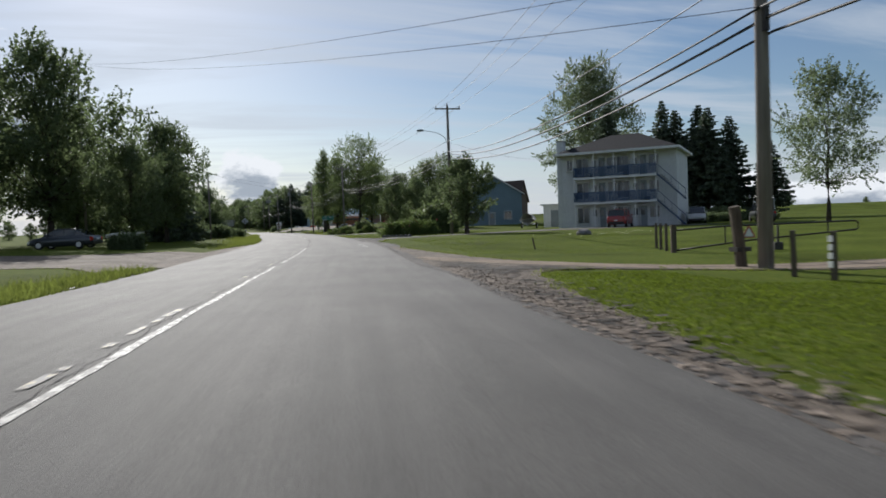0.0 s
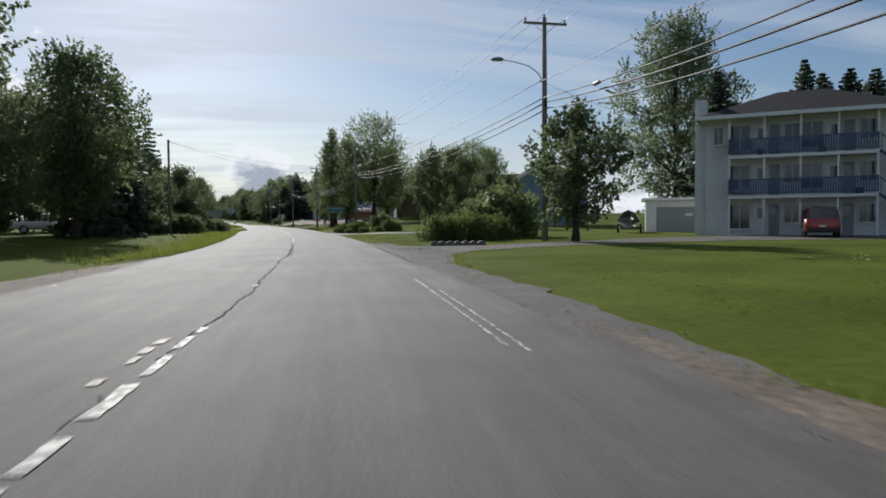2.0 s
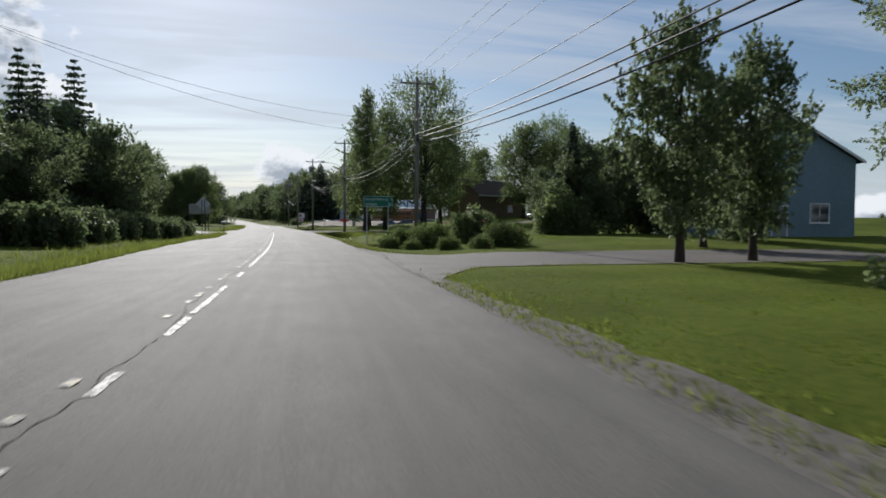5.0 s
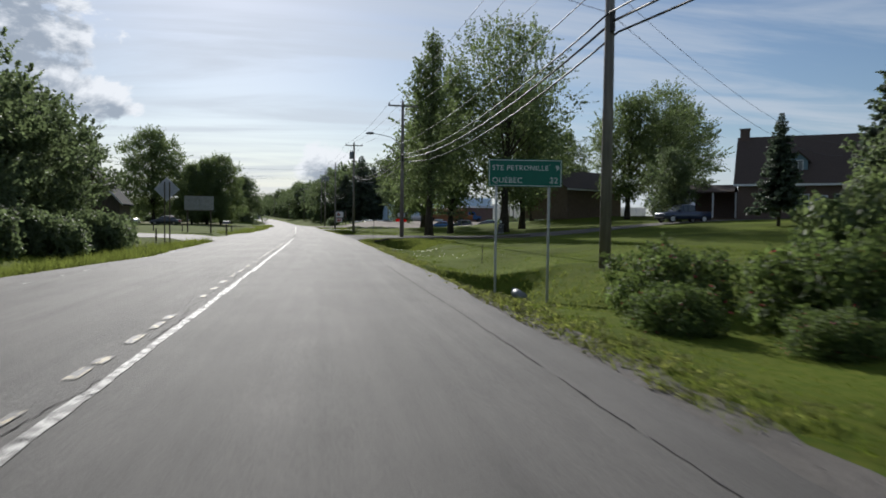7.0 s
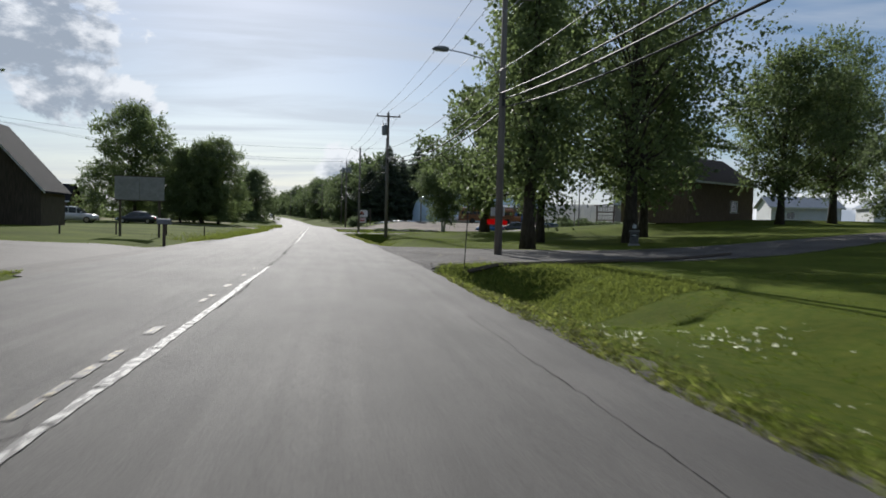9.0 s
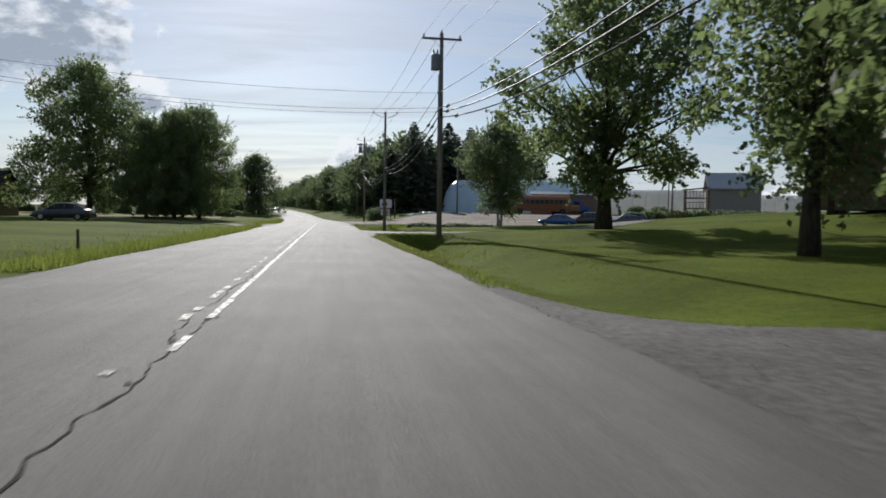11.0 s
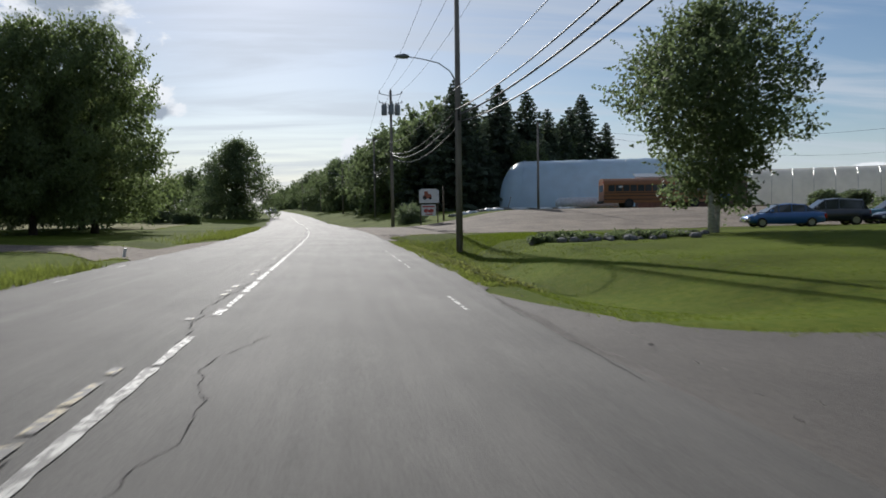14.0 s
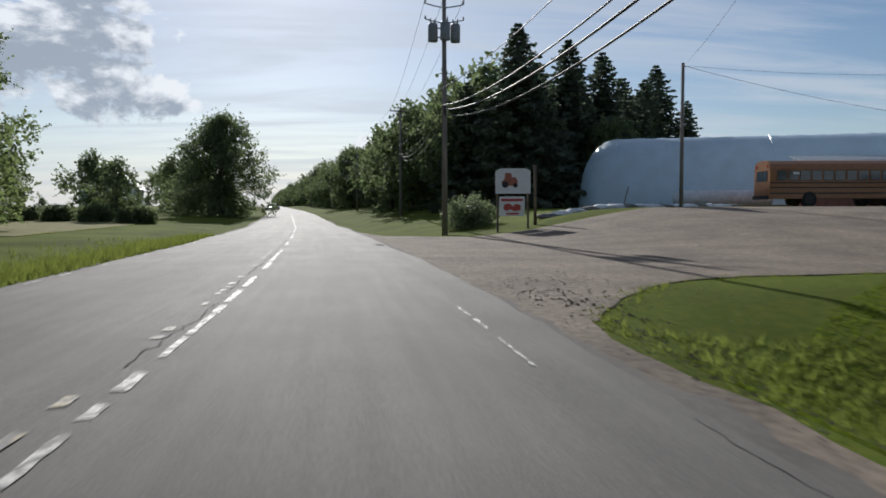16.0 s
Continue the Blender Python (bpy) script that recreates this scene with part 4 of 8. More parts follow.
def spruce(label, h, spread, seed, whorls=34, name="spruce_tree", sparse=1.0, taper=0.82, foot=0.06):
    """A conifer: straight stem and whorls of drooping boughs clothed in needles."""
    rng = random.Random(seed)
    nrg = np.random.default_rng(seed)
    tree = empty(name, label, "tree")
    tb = bmesh.new()
    tube(tb, [(0, 0, -0.2), (0.03, 0, h * 0.4), (0, 0.02, h * 0.97)], [h * 0.016, h * 0.011, 0.012], 8)
    part("trunk", tb, M["bark"], tree, smooth=True)
    lb = bmesh.new()
    P, T = [], []
    for i in range(whorls):
        f = i / (whorls - 1)
        z = h * (foot + (0.98 - foot) * f ** 0.95)
        R = spread * (1 - f) ** taper * rng.uniform(0.85, 1.1) + 0.12
        k = 7 if f < 0.75 else 5
        a0 = rng.uniform(0, 6.28)
        for j in range(k):
            a = a0 + 2 * math.pi * j / k + rng.uniform(-0.3, 0.3)
            r = R * rng.uniform(0.6, 1.08)
            drop = r * rng.uniform(0.2, 0.5) * (1 - 0.6 * f)
            p0 = Vector((0, 0, z))
            p1 = Vector((math.cos(a) * r * 0.55, math.sin(a) * r * 0.55, z - drop * 0.9))
            p2 = Vector((math.cos(a) * r, math.sin(a) * r, z - drop * 0.75))
            tube(lb, [p0, p1, p2], [0.035 * (1 - f) + 0.01, 0.02, 0.006], 4, cap=False)
            n = int((16 + 62 * r / spread) * sparse)
            for q in range(n):
                t = (q + rng.random()) / n
                b = p0.lerp(p1, t * 2) if t < 0.5 else p1.lerp(p2, t * 2 - 1)
                side = Vector((-math.sin(a), math.cos(a), 0)) * rng.choice((-1, 1))
                out = Vector((math.cos(a), math.sin(a), 0))
                d = (side * rng.uniform(0.2, 1.0) + out * rng.uniform(0.1, 0.8) + Vector((0, 0, rng.uniform(-0.75, 0.15))))
                P.append(b)
                T.append(d.normalized() * rng.uniform(0.3, 0.7) * (0.55 + 0.6 * (1 - f)) * (0.7 + h / 40))
    tagged(part("bough", lb, M["bark"], tree), kind="stuff")
    P, T = np.array(P), np.array(T)
    side = np.cross(T, nrg.normal(size=T.shape))
    side /= np.linalg.norm(side, axis=1)[:, None]
    w = 0.32 * np.linalg.norm(T, axis=1)[:, None]
    mid = P + T * 0.55
    verts = np.stack([P, mid - side * w, P + T, mid + side * w], 1).reshape(-1, 3)
    n = len(P)
    link_mesh("crown", verts, [(4 * i, 4 * i + 1, 4 * i + 2, 4 * i + 3) for i in range(n)], M["needle"], tree)
    return tree


def shrub(label, rx, ry, h, seed, mat, leaves=3500, size=0.13, blooms=None, bloom_n=0, name="shrub", category="bush", bloom_size=0.09):
    rng = random.Random(seed)
    ob = empty(name, label, category)
    sb = bmesh.new()
    centres, radii = [], []
    for i in range(22):
        a = i * 2.4 + rng.uniform(-0.3, 0.3)
        q = math.sqrt((i + 0.5) / 22) * 0.78
        top = h * (1 - 0.55 * q ** 2.2) * rng.uniform(0.75, 1.0)
        x, y = math.cos(a) * rx * q, math.sin(a) * ry * q
        r = 0.3 * min(rx, ry, h) * rng.uniform(0.75, 1.25) + 0.08
        for z in np.arange(r * 0.6, max(top - r * 0.6, r * 0.7), r * 1.1):
            centres.append((x + rng.gauss(0, 0.06), y + rng.gauss(0, 0.06), z))
            radii.append(r * (1.0 if z < top * 0.7 else 0.8))
        tube(sb, [(x * 0.25, y * 0.25, -0.08), (x * 0.7, y * 0.7, top * 0.5), (x, y, top * 0.92)], [0.02, 0.014, 0.004], 4, cap=False)
    tagged(part("stem", sb, M["bark"], ob), kind="stuff")
    leaf_cloud("foliage", centres, radii, leaves, size, mat, ob, seed, flat=0.95, shoots=0.22, reach=1.3)
    if blooms is not None:
        tagged(leaf_cloud("flower", [(c[0] * 1.12, c[1] * 1.12, c[2] * 1.05) for c in centres], [r * 0.95 for r in radii], bloom_n, bloom_size, blooms, ob, seed + 1), kind="stuff")
    return ob


def place(ob, x, y, rz=0.0, s=1.0, dz=0.0, sz=None):
    ob.matrix_world = pose(x, y, land(x, y) + dz, 0, 0, rz) @ Matrix.Diagonal((s, s, sz or s, 1))
    return ob


def again(ob, x, y, rz=0.0, s=1.0, sz=None, label="", dz=0.0):
    c = copy_thing(ob, Matrix.Identity(4))
    c.matrix_world = pose(x, y, land(x, y) + dz, 0, 0, rz) @ Matrix.Diagonal((s, s, sz or s, 1))
    if label:
        c["label"] = label
    return c


MAPLE = "tall leafy green maple on the mown lawn"
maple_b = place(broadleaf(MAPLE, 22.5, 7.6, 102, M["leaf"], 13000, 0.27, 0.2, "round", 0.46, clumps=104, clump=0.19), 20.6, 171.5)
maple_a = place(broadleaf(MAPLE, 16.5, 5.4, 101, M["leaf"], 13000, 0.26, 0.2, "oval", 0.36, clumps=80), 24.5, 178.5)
again(maple_b, 30.8, 196.0, 70, 0.62)
again(maple_a, 41.0, 186.0, 300, 0.98)
again(maple_b, 46.6, 186.4, 200, 0.78)
again(maple_a, 53.0, 195.0, 20, 1.0)
again(maple_a, 38.0, 205.0, 250, 0.85)
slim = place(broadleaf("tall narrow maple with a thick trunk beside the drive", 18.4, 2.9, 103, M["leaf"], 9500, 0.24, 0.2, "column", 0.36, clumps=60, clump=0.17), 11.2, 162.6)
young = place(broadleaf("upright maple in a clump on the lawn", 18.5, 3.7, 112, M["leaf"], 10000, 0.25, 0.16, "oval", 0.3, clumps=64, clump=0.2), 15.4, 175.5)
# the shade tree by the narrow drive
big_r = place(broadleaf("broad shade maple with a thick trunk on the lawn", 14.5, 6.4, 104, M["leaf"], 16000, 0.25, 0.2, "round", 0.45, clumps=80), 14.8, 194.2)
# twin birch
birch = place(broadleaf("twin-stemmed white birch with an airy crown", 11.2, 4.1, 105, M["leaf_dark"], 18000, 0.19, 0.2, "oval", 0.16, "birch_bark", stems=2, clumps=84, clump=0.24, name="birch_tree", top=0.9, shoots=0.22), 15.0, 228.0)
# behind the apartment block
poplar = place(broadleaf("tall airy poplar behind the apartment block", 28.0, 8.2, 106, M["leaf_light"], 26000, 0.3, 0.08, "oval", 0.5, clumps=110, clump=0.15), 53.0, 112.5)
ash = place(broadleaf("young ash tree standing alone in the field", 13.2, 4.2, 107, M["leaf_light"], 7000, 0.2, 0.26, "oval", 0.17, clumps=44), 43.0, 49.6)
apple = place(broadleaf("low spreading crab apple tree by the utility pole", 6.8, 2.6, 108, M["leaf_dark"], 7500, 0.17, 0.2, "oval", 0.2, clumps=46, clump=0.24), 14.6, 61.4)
again(apple, 13.7, 89.6, 80, 0.72, sz=1.1, label="narrow fruit tree on the lawn")
again(apple, 16.7, 90.2, 160, 0.68, sz=1.02, label="narrow fruit tree on the lawn")
again(apple, 20.5, 99.0, 210, 0.8, label="dark leafy tree on the lawn")

sp = place(spruce("tall dark spruce behind the apartment block", 17.0, 4.3, 201, foot=0.2), 51.1, 87.0)
for _x, _y, _s in ((55.0, 82.4, 0.9), (60.4, 85.0, 0.86), (57.6, 88.0, 0.98), (47.0, 95.0, 1.02), (52.9, 86.6, 0.92)):
    again(sp, _x, _y, _x * 40, _s * 1.22, sz=_s)
again(sp, 62.8, 80.0, 90, 0.8, sz=0.63, label="small spruce at the field edge")
sp_open = place(spruce("old spruce with open drooping boughs", 15.5, 3.9, 202, whorls=24, sparse=0.7), -14.2, 98.4)
for _x, _y, _s in ((-17.6, 139.5, 1.02), (-19.8, 132.7, 0.97), (-15.6, 124.0, 0.78), (-21.0, 118.0, 0.95), (-13.6, 84.5, 0.86), (-16.5, 147.0, 0.62)):
    again(sp_open, _x, _y, _x * 30, _s)
again(sp, 22.8, 120.3, 10, 0.51, label="small spruce in the garden")
again(sp, 35.2, 145.5, 50, 0.5, label="small spruce before the brick house")
again(sp, 29.2, 123.6, 130, 0.5, label="small spruce in the garden")
sp_full = place(spruce("dense dark spruce at the edge of the wood", 17.0, 5.2, 203, whorls=38, sparse=1.25, taper=0.64), 45.6, 333.5)
for _x, _y, _h in ((9.8, 290.5, 17.6), (18.0, 303.0, 19.0), (23.6, 308.0, 18.7), (41.0, 335.0, 22.5), (13.5, 298.5, 15.5), (29.0, 316.0, 17.0), (36.5, 328.0, 19.0), (5.6, 296.0, 13.0), (21.0, 312.0, 17.5), (33.0, 321.0, 16.0), (8.0, 303.0, 15.0)):
    again(sp_full, _x, _y, _x * 23, _h / 17.0 * 1.12, sz=_h / 17.0 * 1.02, label="dense dark spruce at the edge of the wood")

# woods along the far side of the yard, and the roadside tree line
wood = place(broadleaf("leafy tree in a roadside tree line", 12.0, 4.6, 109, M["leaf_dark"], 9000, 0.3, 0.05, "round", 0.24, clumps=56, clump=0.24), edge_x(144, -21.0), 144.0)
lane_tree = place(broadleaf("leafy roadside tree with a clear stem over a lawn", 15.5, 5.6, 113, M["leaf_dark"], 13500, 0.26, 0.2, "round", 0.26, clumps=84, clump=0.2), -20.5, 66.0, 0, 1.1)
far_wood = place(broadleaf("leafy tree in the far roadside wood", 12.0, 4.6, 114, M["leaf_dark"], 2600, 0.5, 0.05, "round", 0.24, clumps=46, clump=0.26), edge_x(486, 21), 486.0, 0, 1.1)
_rng = random.Random(77)
for _y in range(300, 480, 9):
    for _u, _hs in ((16, 0.95), (24, 1.25)):
        again(far_wood, edge_x(_y, _u + _rng.uniform(-2, 3)), _y + _rng.uniform(-3, 3), _rng.uniform(0, 360), _hs * _rng.uniform(0.85, 1.15), label="leafy tree in the far roadside wood")
for _x, _y, _s in ((-12.9, 78.3, 0.8), (-14.0, 65.0, 0.56), (-22.5, 84.0, 0.95), (-16.6, 90.0, 0.66), (-27.5, 62.0, 1.0), (-31.0, 50.0, 1.0), (-30.0, 74.0, 1.05), (-36.0, 92.0, 1.0), (-26.5, 100.0, 0.8)):
    again(lane_tree, _x, _y, _y * 31, _s, label="leafy roadside tree with a clear stem over a lawn")
for _y, _u, _s in ((104, -15.0, 0.62), (110, -17.0, 0.75), (116, -14.0, 0.55), (122, -20.0, 0.8), (129, -14.5, 0.55),
                   (133, -12.2, 0.62), (139, -13.6, 0.66), (127, -12.4, 0.7), (145, -14.0, 0.6), (136, -18.0, 0.9), (112, -24.0, 1.0), (104, -27.0, 0.9)):
    again(wood, edge_x(_y, _u), _y, _y * 31, _s, label="leafy tree in the roadside tree line")
for _x, _y, _s in ((12.5, 306.0, 1.1), (17.0, 312.0, 1.2), (26.0, 319.0, 1.15), (31.5, 325.0, 1.2), (38.0, 338.0, 1.3), (6.0, 301.0, 0.9), (22.0, 300.5, 0.8), (9.0, 312.0, 1.2)):
    again(wood, _x, _y, _x * 13, _s, label="leafy tree among spruces at the wood edge")
again(wood, -36.5, 190.0, 40, 1.05, label="leafy tree behind a low house")
again(wood, -38.0, 178.0, 140, 1.1, label="leafy tree behind a low house")
for _x, _y, _s in ((23.4, 119.0, 0.56), (26.6, 121.5, 0.6), (30.0, 122.0, 0.62), (33.5, 124.0, 0.58)):
    again(wood, _x, _y, _x * 29, _s, label="dense leafy garden tree around small spruces")
again(wood, -28.3, 177.0, 75, 1.08, label="leafy tree before a steep-roofed house")
again(wood, 26.0, 104.0, 70, 0.5, label="leafy tree on the lawn")
again(wood, 37.6, 166.5, 130, 0.62, label="leafy tree at the end of the brick house")
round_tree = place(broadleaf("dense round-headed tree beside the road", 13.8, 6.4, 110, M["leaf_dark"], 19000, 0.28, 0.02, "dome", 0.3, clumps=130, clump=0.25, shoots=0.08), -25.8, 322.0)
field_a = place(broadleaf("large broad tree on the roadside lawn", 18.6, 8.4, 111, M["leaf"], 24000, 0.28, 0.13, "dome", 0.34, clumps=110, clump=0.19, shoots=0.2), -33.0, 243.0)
again(field_a, -24.6, 253.5, 140, 0.66, label="broad leafy tree on the grass")
again(field_a, -22.2, 240.3, 200, 0.58, sz=0.7, label="broad leafy tree on the grass")
again(field_a, -24.6, 237.4, 310, 0.5, sz=0.62, label="broad leafy tree on the grass")
again(field_a, -20.4, 245.0, 40, 0.64, sz=0.76, label="broad leafy tree on the grass")
again(field_a, -28.0, 262.0, 260, 0.72, label="broad leafy tree on the grass")
for _x, _y, _s in ((-36, 305, 0.6), (-44, 300, 0.55), (-52, 312, 0.6), (-33, 335, 0.7), (-62, 300, 0.6), (-72, 310, 0.65), (-40, 350, 0.8), (-48, 372, 0.8), (-84, 320, 0.7), (-30, 296, 0.5), (-39, 292, 0.5), (-48, 290, 0.45), (-57, 294, 0.55), (-66, 290, 0.5), (-76, 296, 0.55), (-86, 292, 0.5), (-96, 300, 0.6), (-106, 296, 0.55), (-118, 304, 0.6), (-130, 300, 0.6)):
    again(far_wood, _x, _y, _x * 11, _s, label="leafy tree in a far hedgerow")
for _y in range(400, 800, 13):
    again(far_wood, edge_x(_y, -19 - (_y % 5)), _y, _y * 7, 0.7 + 0.03 * (_y % 7), label="leafy tree in the far roadside wood")
    if _y > 480:
        again(far_wood, edge_x(_y, 17 + (_y % 4)), _y, _y * 5, 0.9 + 0.03 * (_y % 7), label="leafy tree in the far roadside wood")
# far horizon woods
_rng = random.Random(5)
for _i in range(46):
    _a = radians(-75 + _i * 3.4)
    _d = _rng.uniform(420, 700)
    _x, _y = _d * math.sin(_a), 180 + _d * math.cos(_a)
    if _y > 60 and abs(_x - float(road_x(_y))) > 25:
        again(far_wood, _x, _y, _i * 50, _rng.uniform(0.55, 0.95), label="distant tree on the horizon")


# ---------------------------------------------------------------- utility poles, wires, street lamps
# x, y, height, crossarm style, lamp, transformers
POLES = [(7.3, 14.2, 10.6, "flat", False, 0), (13.7, 63.3, 11.9, "flat", True, 0), (10.2, 117.2, 11.0, "flat", False, 0), (7.85, 154.3, 10.9, "flat", True, 0),
         (5.1, 196.0, 12.3, "flat", False, 1), (2.6, 228.6, 12.6, "vee", True, 0), (0.3, 262.0, 12.9, "double", False, 3), (-1.3, 303.0, 12.2, "flat", False, 0),
         (-8.0, 345.0, 11.0, "flat", True, 0), (-16.0, 390.0, 10.5, "flat", False, 0), (-26.0, 440.0, 10.5, "flat", False, 0)]
HEADS = []


def utility_pole(x, y, h, style, lamp, cans, d, low_at=None, arm_at=None):
    """A tarred wooden pole with crossarm, insulators and fittings. d: the way along the line."""
    z0 = land(x, y)
    ang = math.degrees(math.atan2(-d[0], d[1]))
    words = {"flat": "weathered wooden utility pole with a flat crossarm", "vee": "wooden utility pole with upswept steel arms", "double": "wooden utility pole carrying transformers"}[style]
    if lamp:
        words += " and street lamp"
    ob = empty("utility_pole", words, "pole", pose(x, y, z0, 0, 0, ang), group="utility poles along the road")
    part("pole", tubes(([(0, 0, -0.4), (0, 0, h * 0.5), (0.0, 0, h)], [0.17, 0.145, 0.11]), sides=12), M["pole_wood"], ob, smooth=True)
    tops = []
    zc = low_at
    za_ = arm_at or h * 0.7
    if style == "flat":
        za = h - 0.35
        bm = boxes((-1.2, 1.2, -0.17, -0.06, za - 0.06, za + 0.06), bevel=0.008)
        part("crossarm", bm, M["pole_wood"], ob)
        part("brace", tubes(([(-0.6, -0.12, za - 0.05), (0, -0.13, za - 0.6)], 0.014), ([(0.6, -0.12, za - 0.05), (0, -0.13, za - 0.6)], 0.014), sides=5), M["steel"], ob)
        heads = [(-1.1, -0.12, za), (0.0, 0, h - 0.08), (1.1, -0.12, za)]
    elif style == "vee":
        za = h - 0.5
        part("crossarm", tubes(([(0, -0.12, za - 0.1), (-0.6, -0.14, za + 0.1), (-1.25, -0.14, za + 0.42)], 0.035), ([(0, -0.12, za - 0.1), (0.6, -0.14, za + 0.1), (1.25, -0.14, za + 0.42)], 0.035), sides=6), M["steel"], ob)
        heads = [(-1.25, -0.14, za + 0.42), (0.0, 0, h - 0.08), (1.25, -0.14, za + 0.42)]
    else:
        za = h - 0.3
        for zz in (za - 0.12, za - 0.95):
            part("crossarm", tubes(([(0, -0.12, zz - 0.08), (-0.55, -0.14, zz), (-1.05, -0.14, zz + 0.12)], 0.035), ([(0, -0.12, zz - 0.08), (0.55, -0.14, zz), (1.05, -0.14, zz + 0.12)], 0.035), sides=6), M["steel"], ob)
            for sx in (-1.05, 1.05):
                part("insulator", tubes(([(sx, -0.14, zz + 0.1), (sx, -0.14, zz + 0.2), (sx, -0.14, zz + 0.3)], [0.03, 0.05, 0.02]), sides=8), M["ceramic"], ob)
        heads = [(-1.05, -0.14, za), (0.0, 0, h - 0.08), (1.05, -0.14, za)]
    for hx, hy, hz in heads:
        part("insulator", tubes(([(hx, hy, hz), (hx, hy, hz + 0.1), (hx, hy, hz + 0.17), (hx, hy, hz + 0.27)], [0.025, 0.045, 0.055, 0.03]), sides=8), M["ceramic"], ob)
        tops.append((hx, hy, hz + 0.26))
    if style != "vee":
        part("spool", tubes(([(-0.19, 0, zc + 1.29), (-0.19, 0, zc + 1.41)], 0.045), sides=8), M["ceramic"], ob)
    part("bracket", boxes((-0.06, 0.06, -0.24, -0.12, zc - 0.08, zc + 0.5), bevel=0.01), M["dark_steel"], ob)
    part("ground_wire", tubes(([(0.155, 0.06, -0.1), (0.14, 0.05, h * 0.5), (0.115, 0.03, h * 0.9)], 0.008), sides=5), M["cable"], ob)
    if lamp:
        arm = [(-0.1, 0, za_), (-0.35, 0, za_ + 0.45), (-0.9, 0, za_ + 0.82), (-1.7, 0, za_ + 1.0), (-2.35, 0, za_ + 1.08)]
        a = part("lamp_arm", tubes((arm, [0.035, 0.03, 0.028, 0.026, 0.024]), sides=8), M["steel"], ob, smooth=True)
        head = prism([(-3.0, za_ + 1.05), (-2.9, za_ + 1.14), (-2.55, za_ + 1.2), (-2.3, za_ + 1.14), (-2.3, za_ + 1.02), (-2.6, za_ + 1.0)], -0.14, 0.14)
        bmesh.ops.bevel(head, geom=head.edges[:], offset=0.025, segments=2, affect="EDGES")
        hd = part("lamp_head", head, M["transformer"], ob, "grey cobra-head luminaire", smooth=True)
        part("lens", boxes((-2.88, -2.55, -0.09, 0.09, za_ + 1.0 - 0.0, za_ + 1.02), bevel=0.015), M["lens_clear"], hd)
    for k in range(cans):
        sx = (-0.62, 0.62, 0.0)[k] if cans > 1 else -0.36
        sy = (0.0, 0.0, -0.42)[k] if cans > 1 else 0
        zz = h - (2.3 if cans > 1 else 2.2)
        can = part("transformer", tubes(([(sx, sy, zz), (sx, sy, zz + 0.04), (sx, sy, zz + 0.9), (sx, sy, zz + 0.98)], [0.26, 0.27, 0.27, 0.2]), sides=16), M["transformer"], ob, "grey pole-top transformer can", smooth=True)
        for q in (-0.1, 0.1):
            part("bushing", tubes(([(sx + q, sy, zz + 0.95), (sx + q * 1.2, sy, zz + 1.12), (sx + q * 1.3, sy, zz + 1.25)], [0.045, 0.05, 0.02]), sides=8), M["ceramic"], can)
        part("band", boxes((min(sx, 0) - 0.02, max(sx, 0) + 0.02, min(sy, 0) - 0.02, max(sy, 0) + 0.02, zz + 0.2, zz + 0.26), (min(sx, 0) - 0.02, max(sx, 0) + 0.02, min(sy, 0) - 0.02, max(sy, 0) + 0.02, zz + 0.7, zz + 0.76)), M["dark_steel"], can)
    if cans == 1:
        part("riser", tubes(([(-0.17, -0.1, h * 0.45), (-0.17, -0.1, h * 0.8)], 0.03), sides=6), M["grey_plastic"], ob)
    m = pose(x, y, z0, 0, 0, ang)
    tops = [m @ Vector(p) for p in tops]
    low = [m @ Vector(p) for p in ((-0.2, 0, zc + 1.35), (-0.14, -0.24, zc + 0.42), (0.0, -0.26, zc + 0.2), (0.14, -0.24, zc - 0.1))]
    return tops, low


def wire(name, a, b, sag, r, mat, label, n=22, lash=0.0):
    """One span hanging between two points."""
    pts = []
    for i in range(n + 1):
        t = i / n
        p = Vector(a).lerp(Vector(b), t)
        p.z -= sag * 4 * t * (1 - t)
        pts.append(p)
    ob = part(name, tubes((pts, r), sides=6), M[mat], None, smooth=True)
    if lash:
        # spiral lashing that swells the bundle here and there
        bm = bmesh.new()
        for i in range(0, n * 5):
            t = (i + 0.5) / (n * 5)
            p = Vector(a).lerp(Vector(b), t)
            p.z -= sag * 4 * t * (1 - t)
            q = Vector(a).lerp(Vector(b), t + 0.006)
            q.z -= sag * 4 * (t + 0.006) * (1 - t - 0.006)
            tube(bm, [p, q], r * 1.5, 6)
        part("lashing", bm, M["conductor"], ob, "bright spiral lashing wire")
    return tagged(ob, label, "cable", "overhead cables along the road")


# heights of the cable bundles and of the lamp arms, pole by pole
LOW = [5.3, 5.3, 7.2, 6.8, 6.2, 7.4, 6.3, 6.7, 6.6]
ARM = {2: 8.5, 4: 7.2, 6: 8.1, 9: 7.5}
_before = (-2.0, -35.0, 11.0, "flat", False, 0)
_line = [_before] + POLES
for _i, (_x, _y, _h, _st, _lm, _cn) in enumerate(_line):
    _a = _line[max(0, _i - 1)]
    _b = _line[min(len(_line) - 1, _i + 1)]
    HEADS.append(utility_pole(_x, _y, _h, _st, _lm, _cn, Vector((_b[0] - _a[0], _b[1] - _a[1])).normalized(), LOW[min(_i, len(LOW) - 1)], ARM.get(_i)))
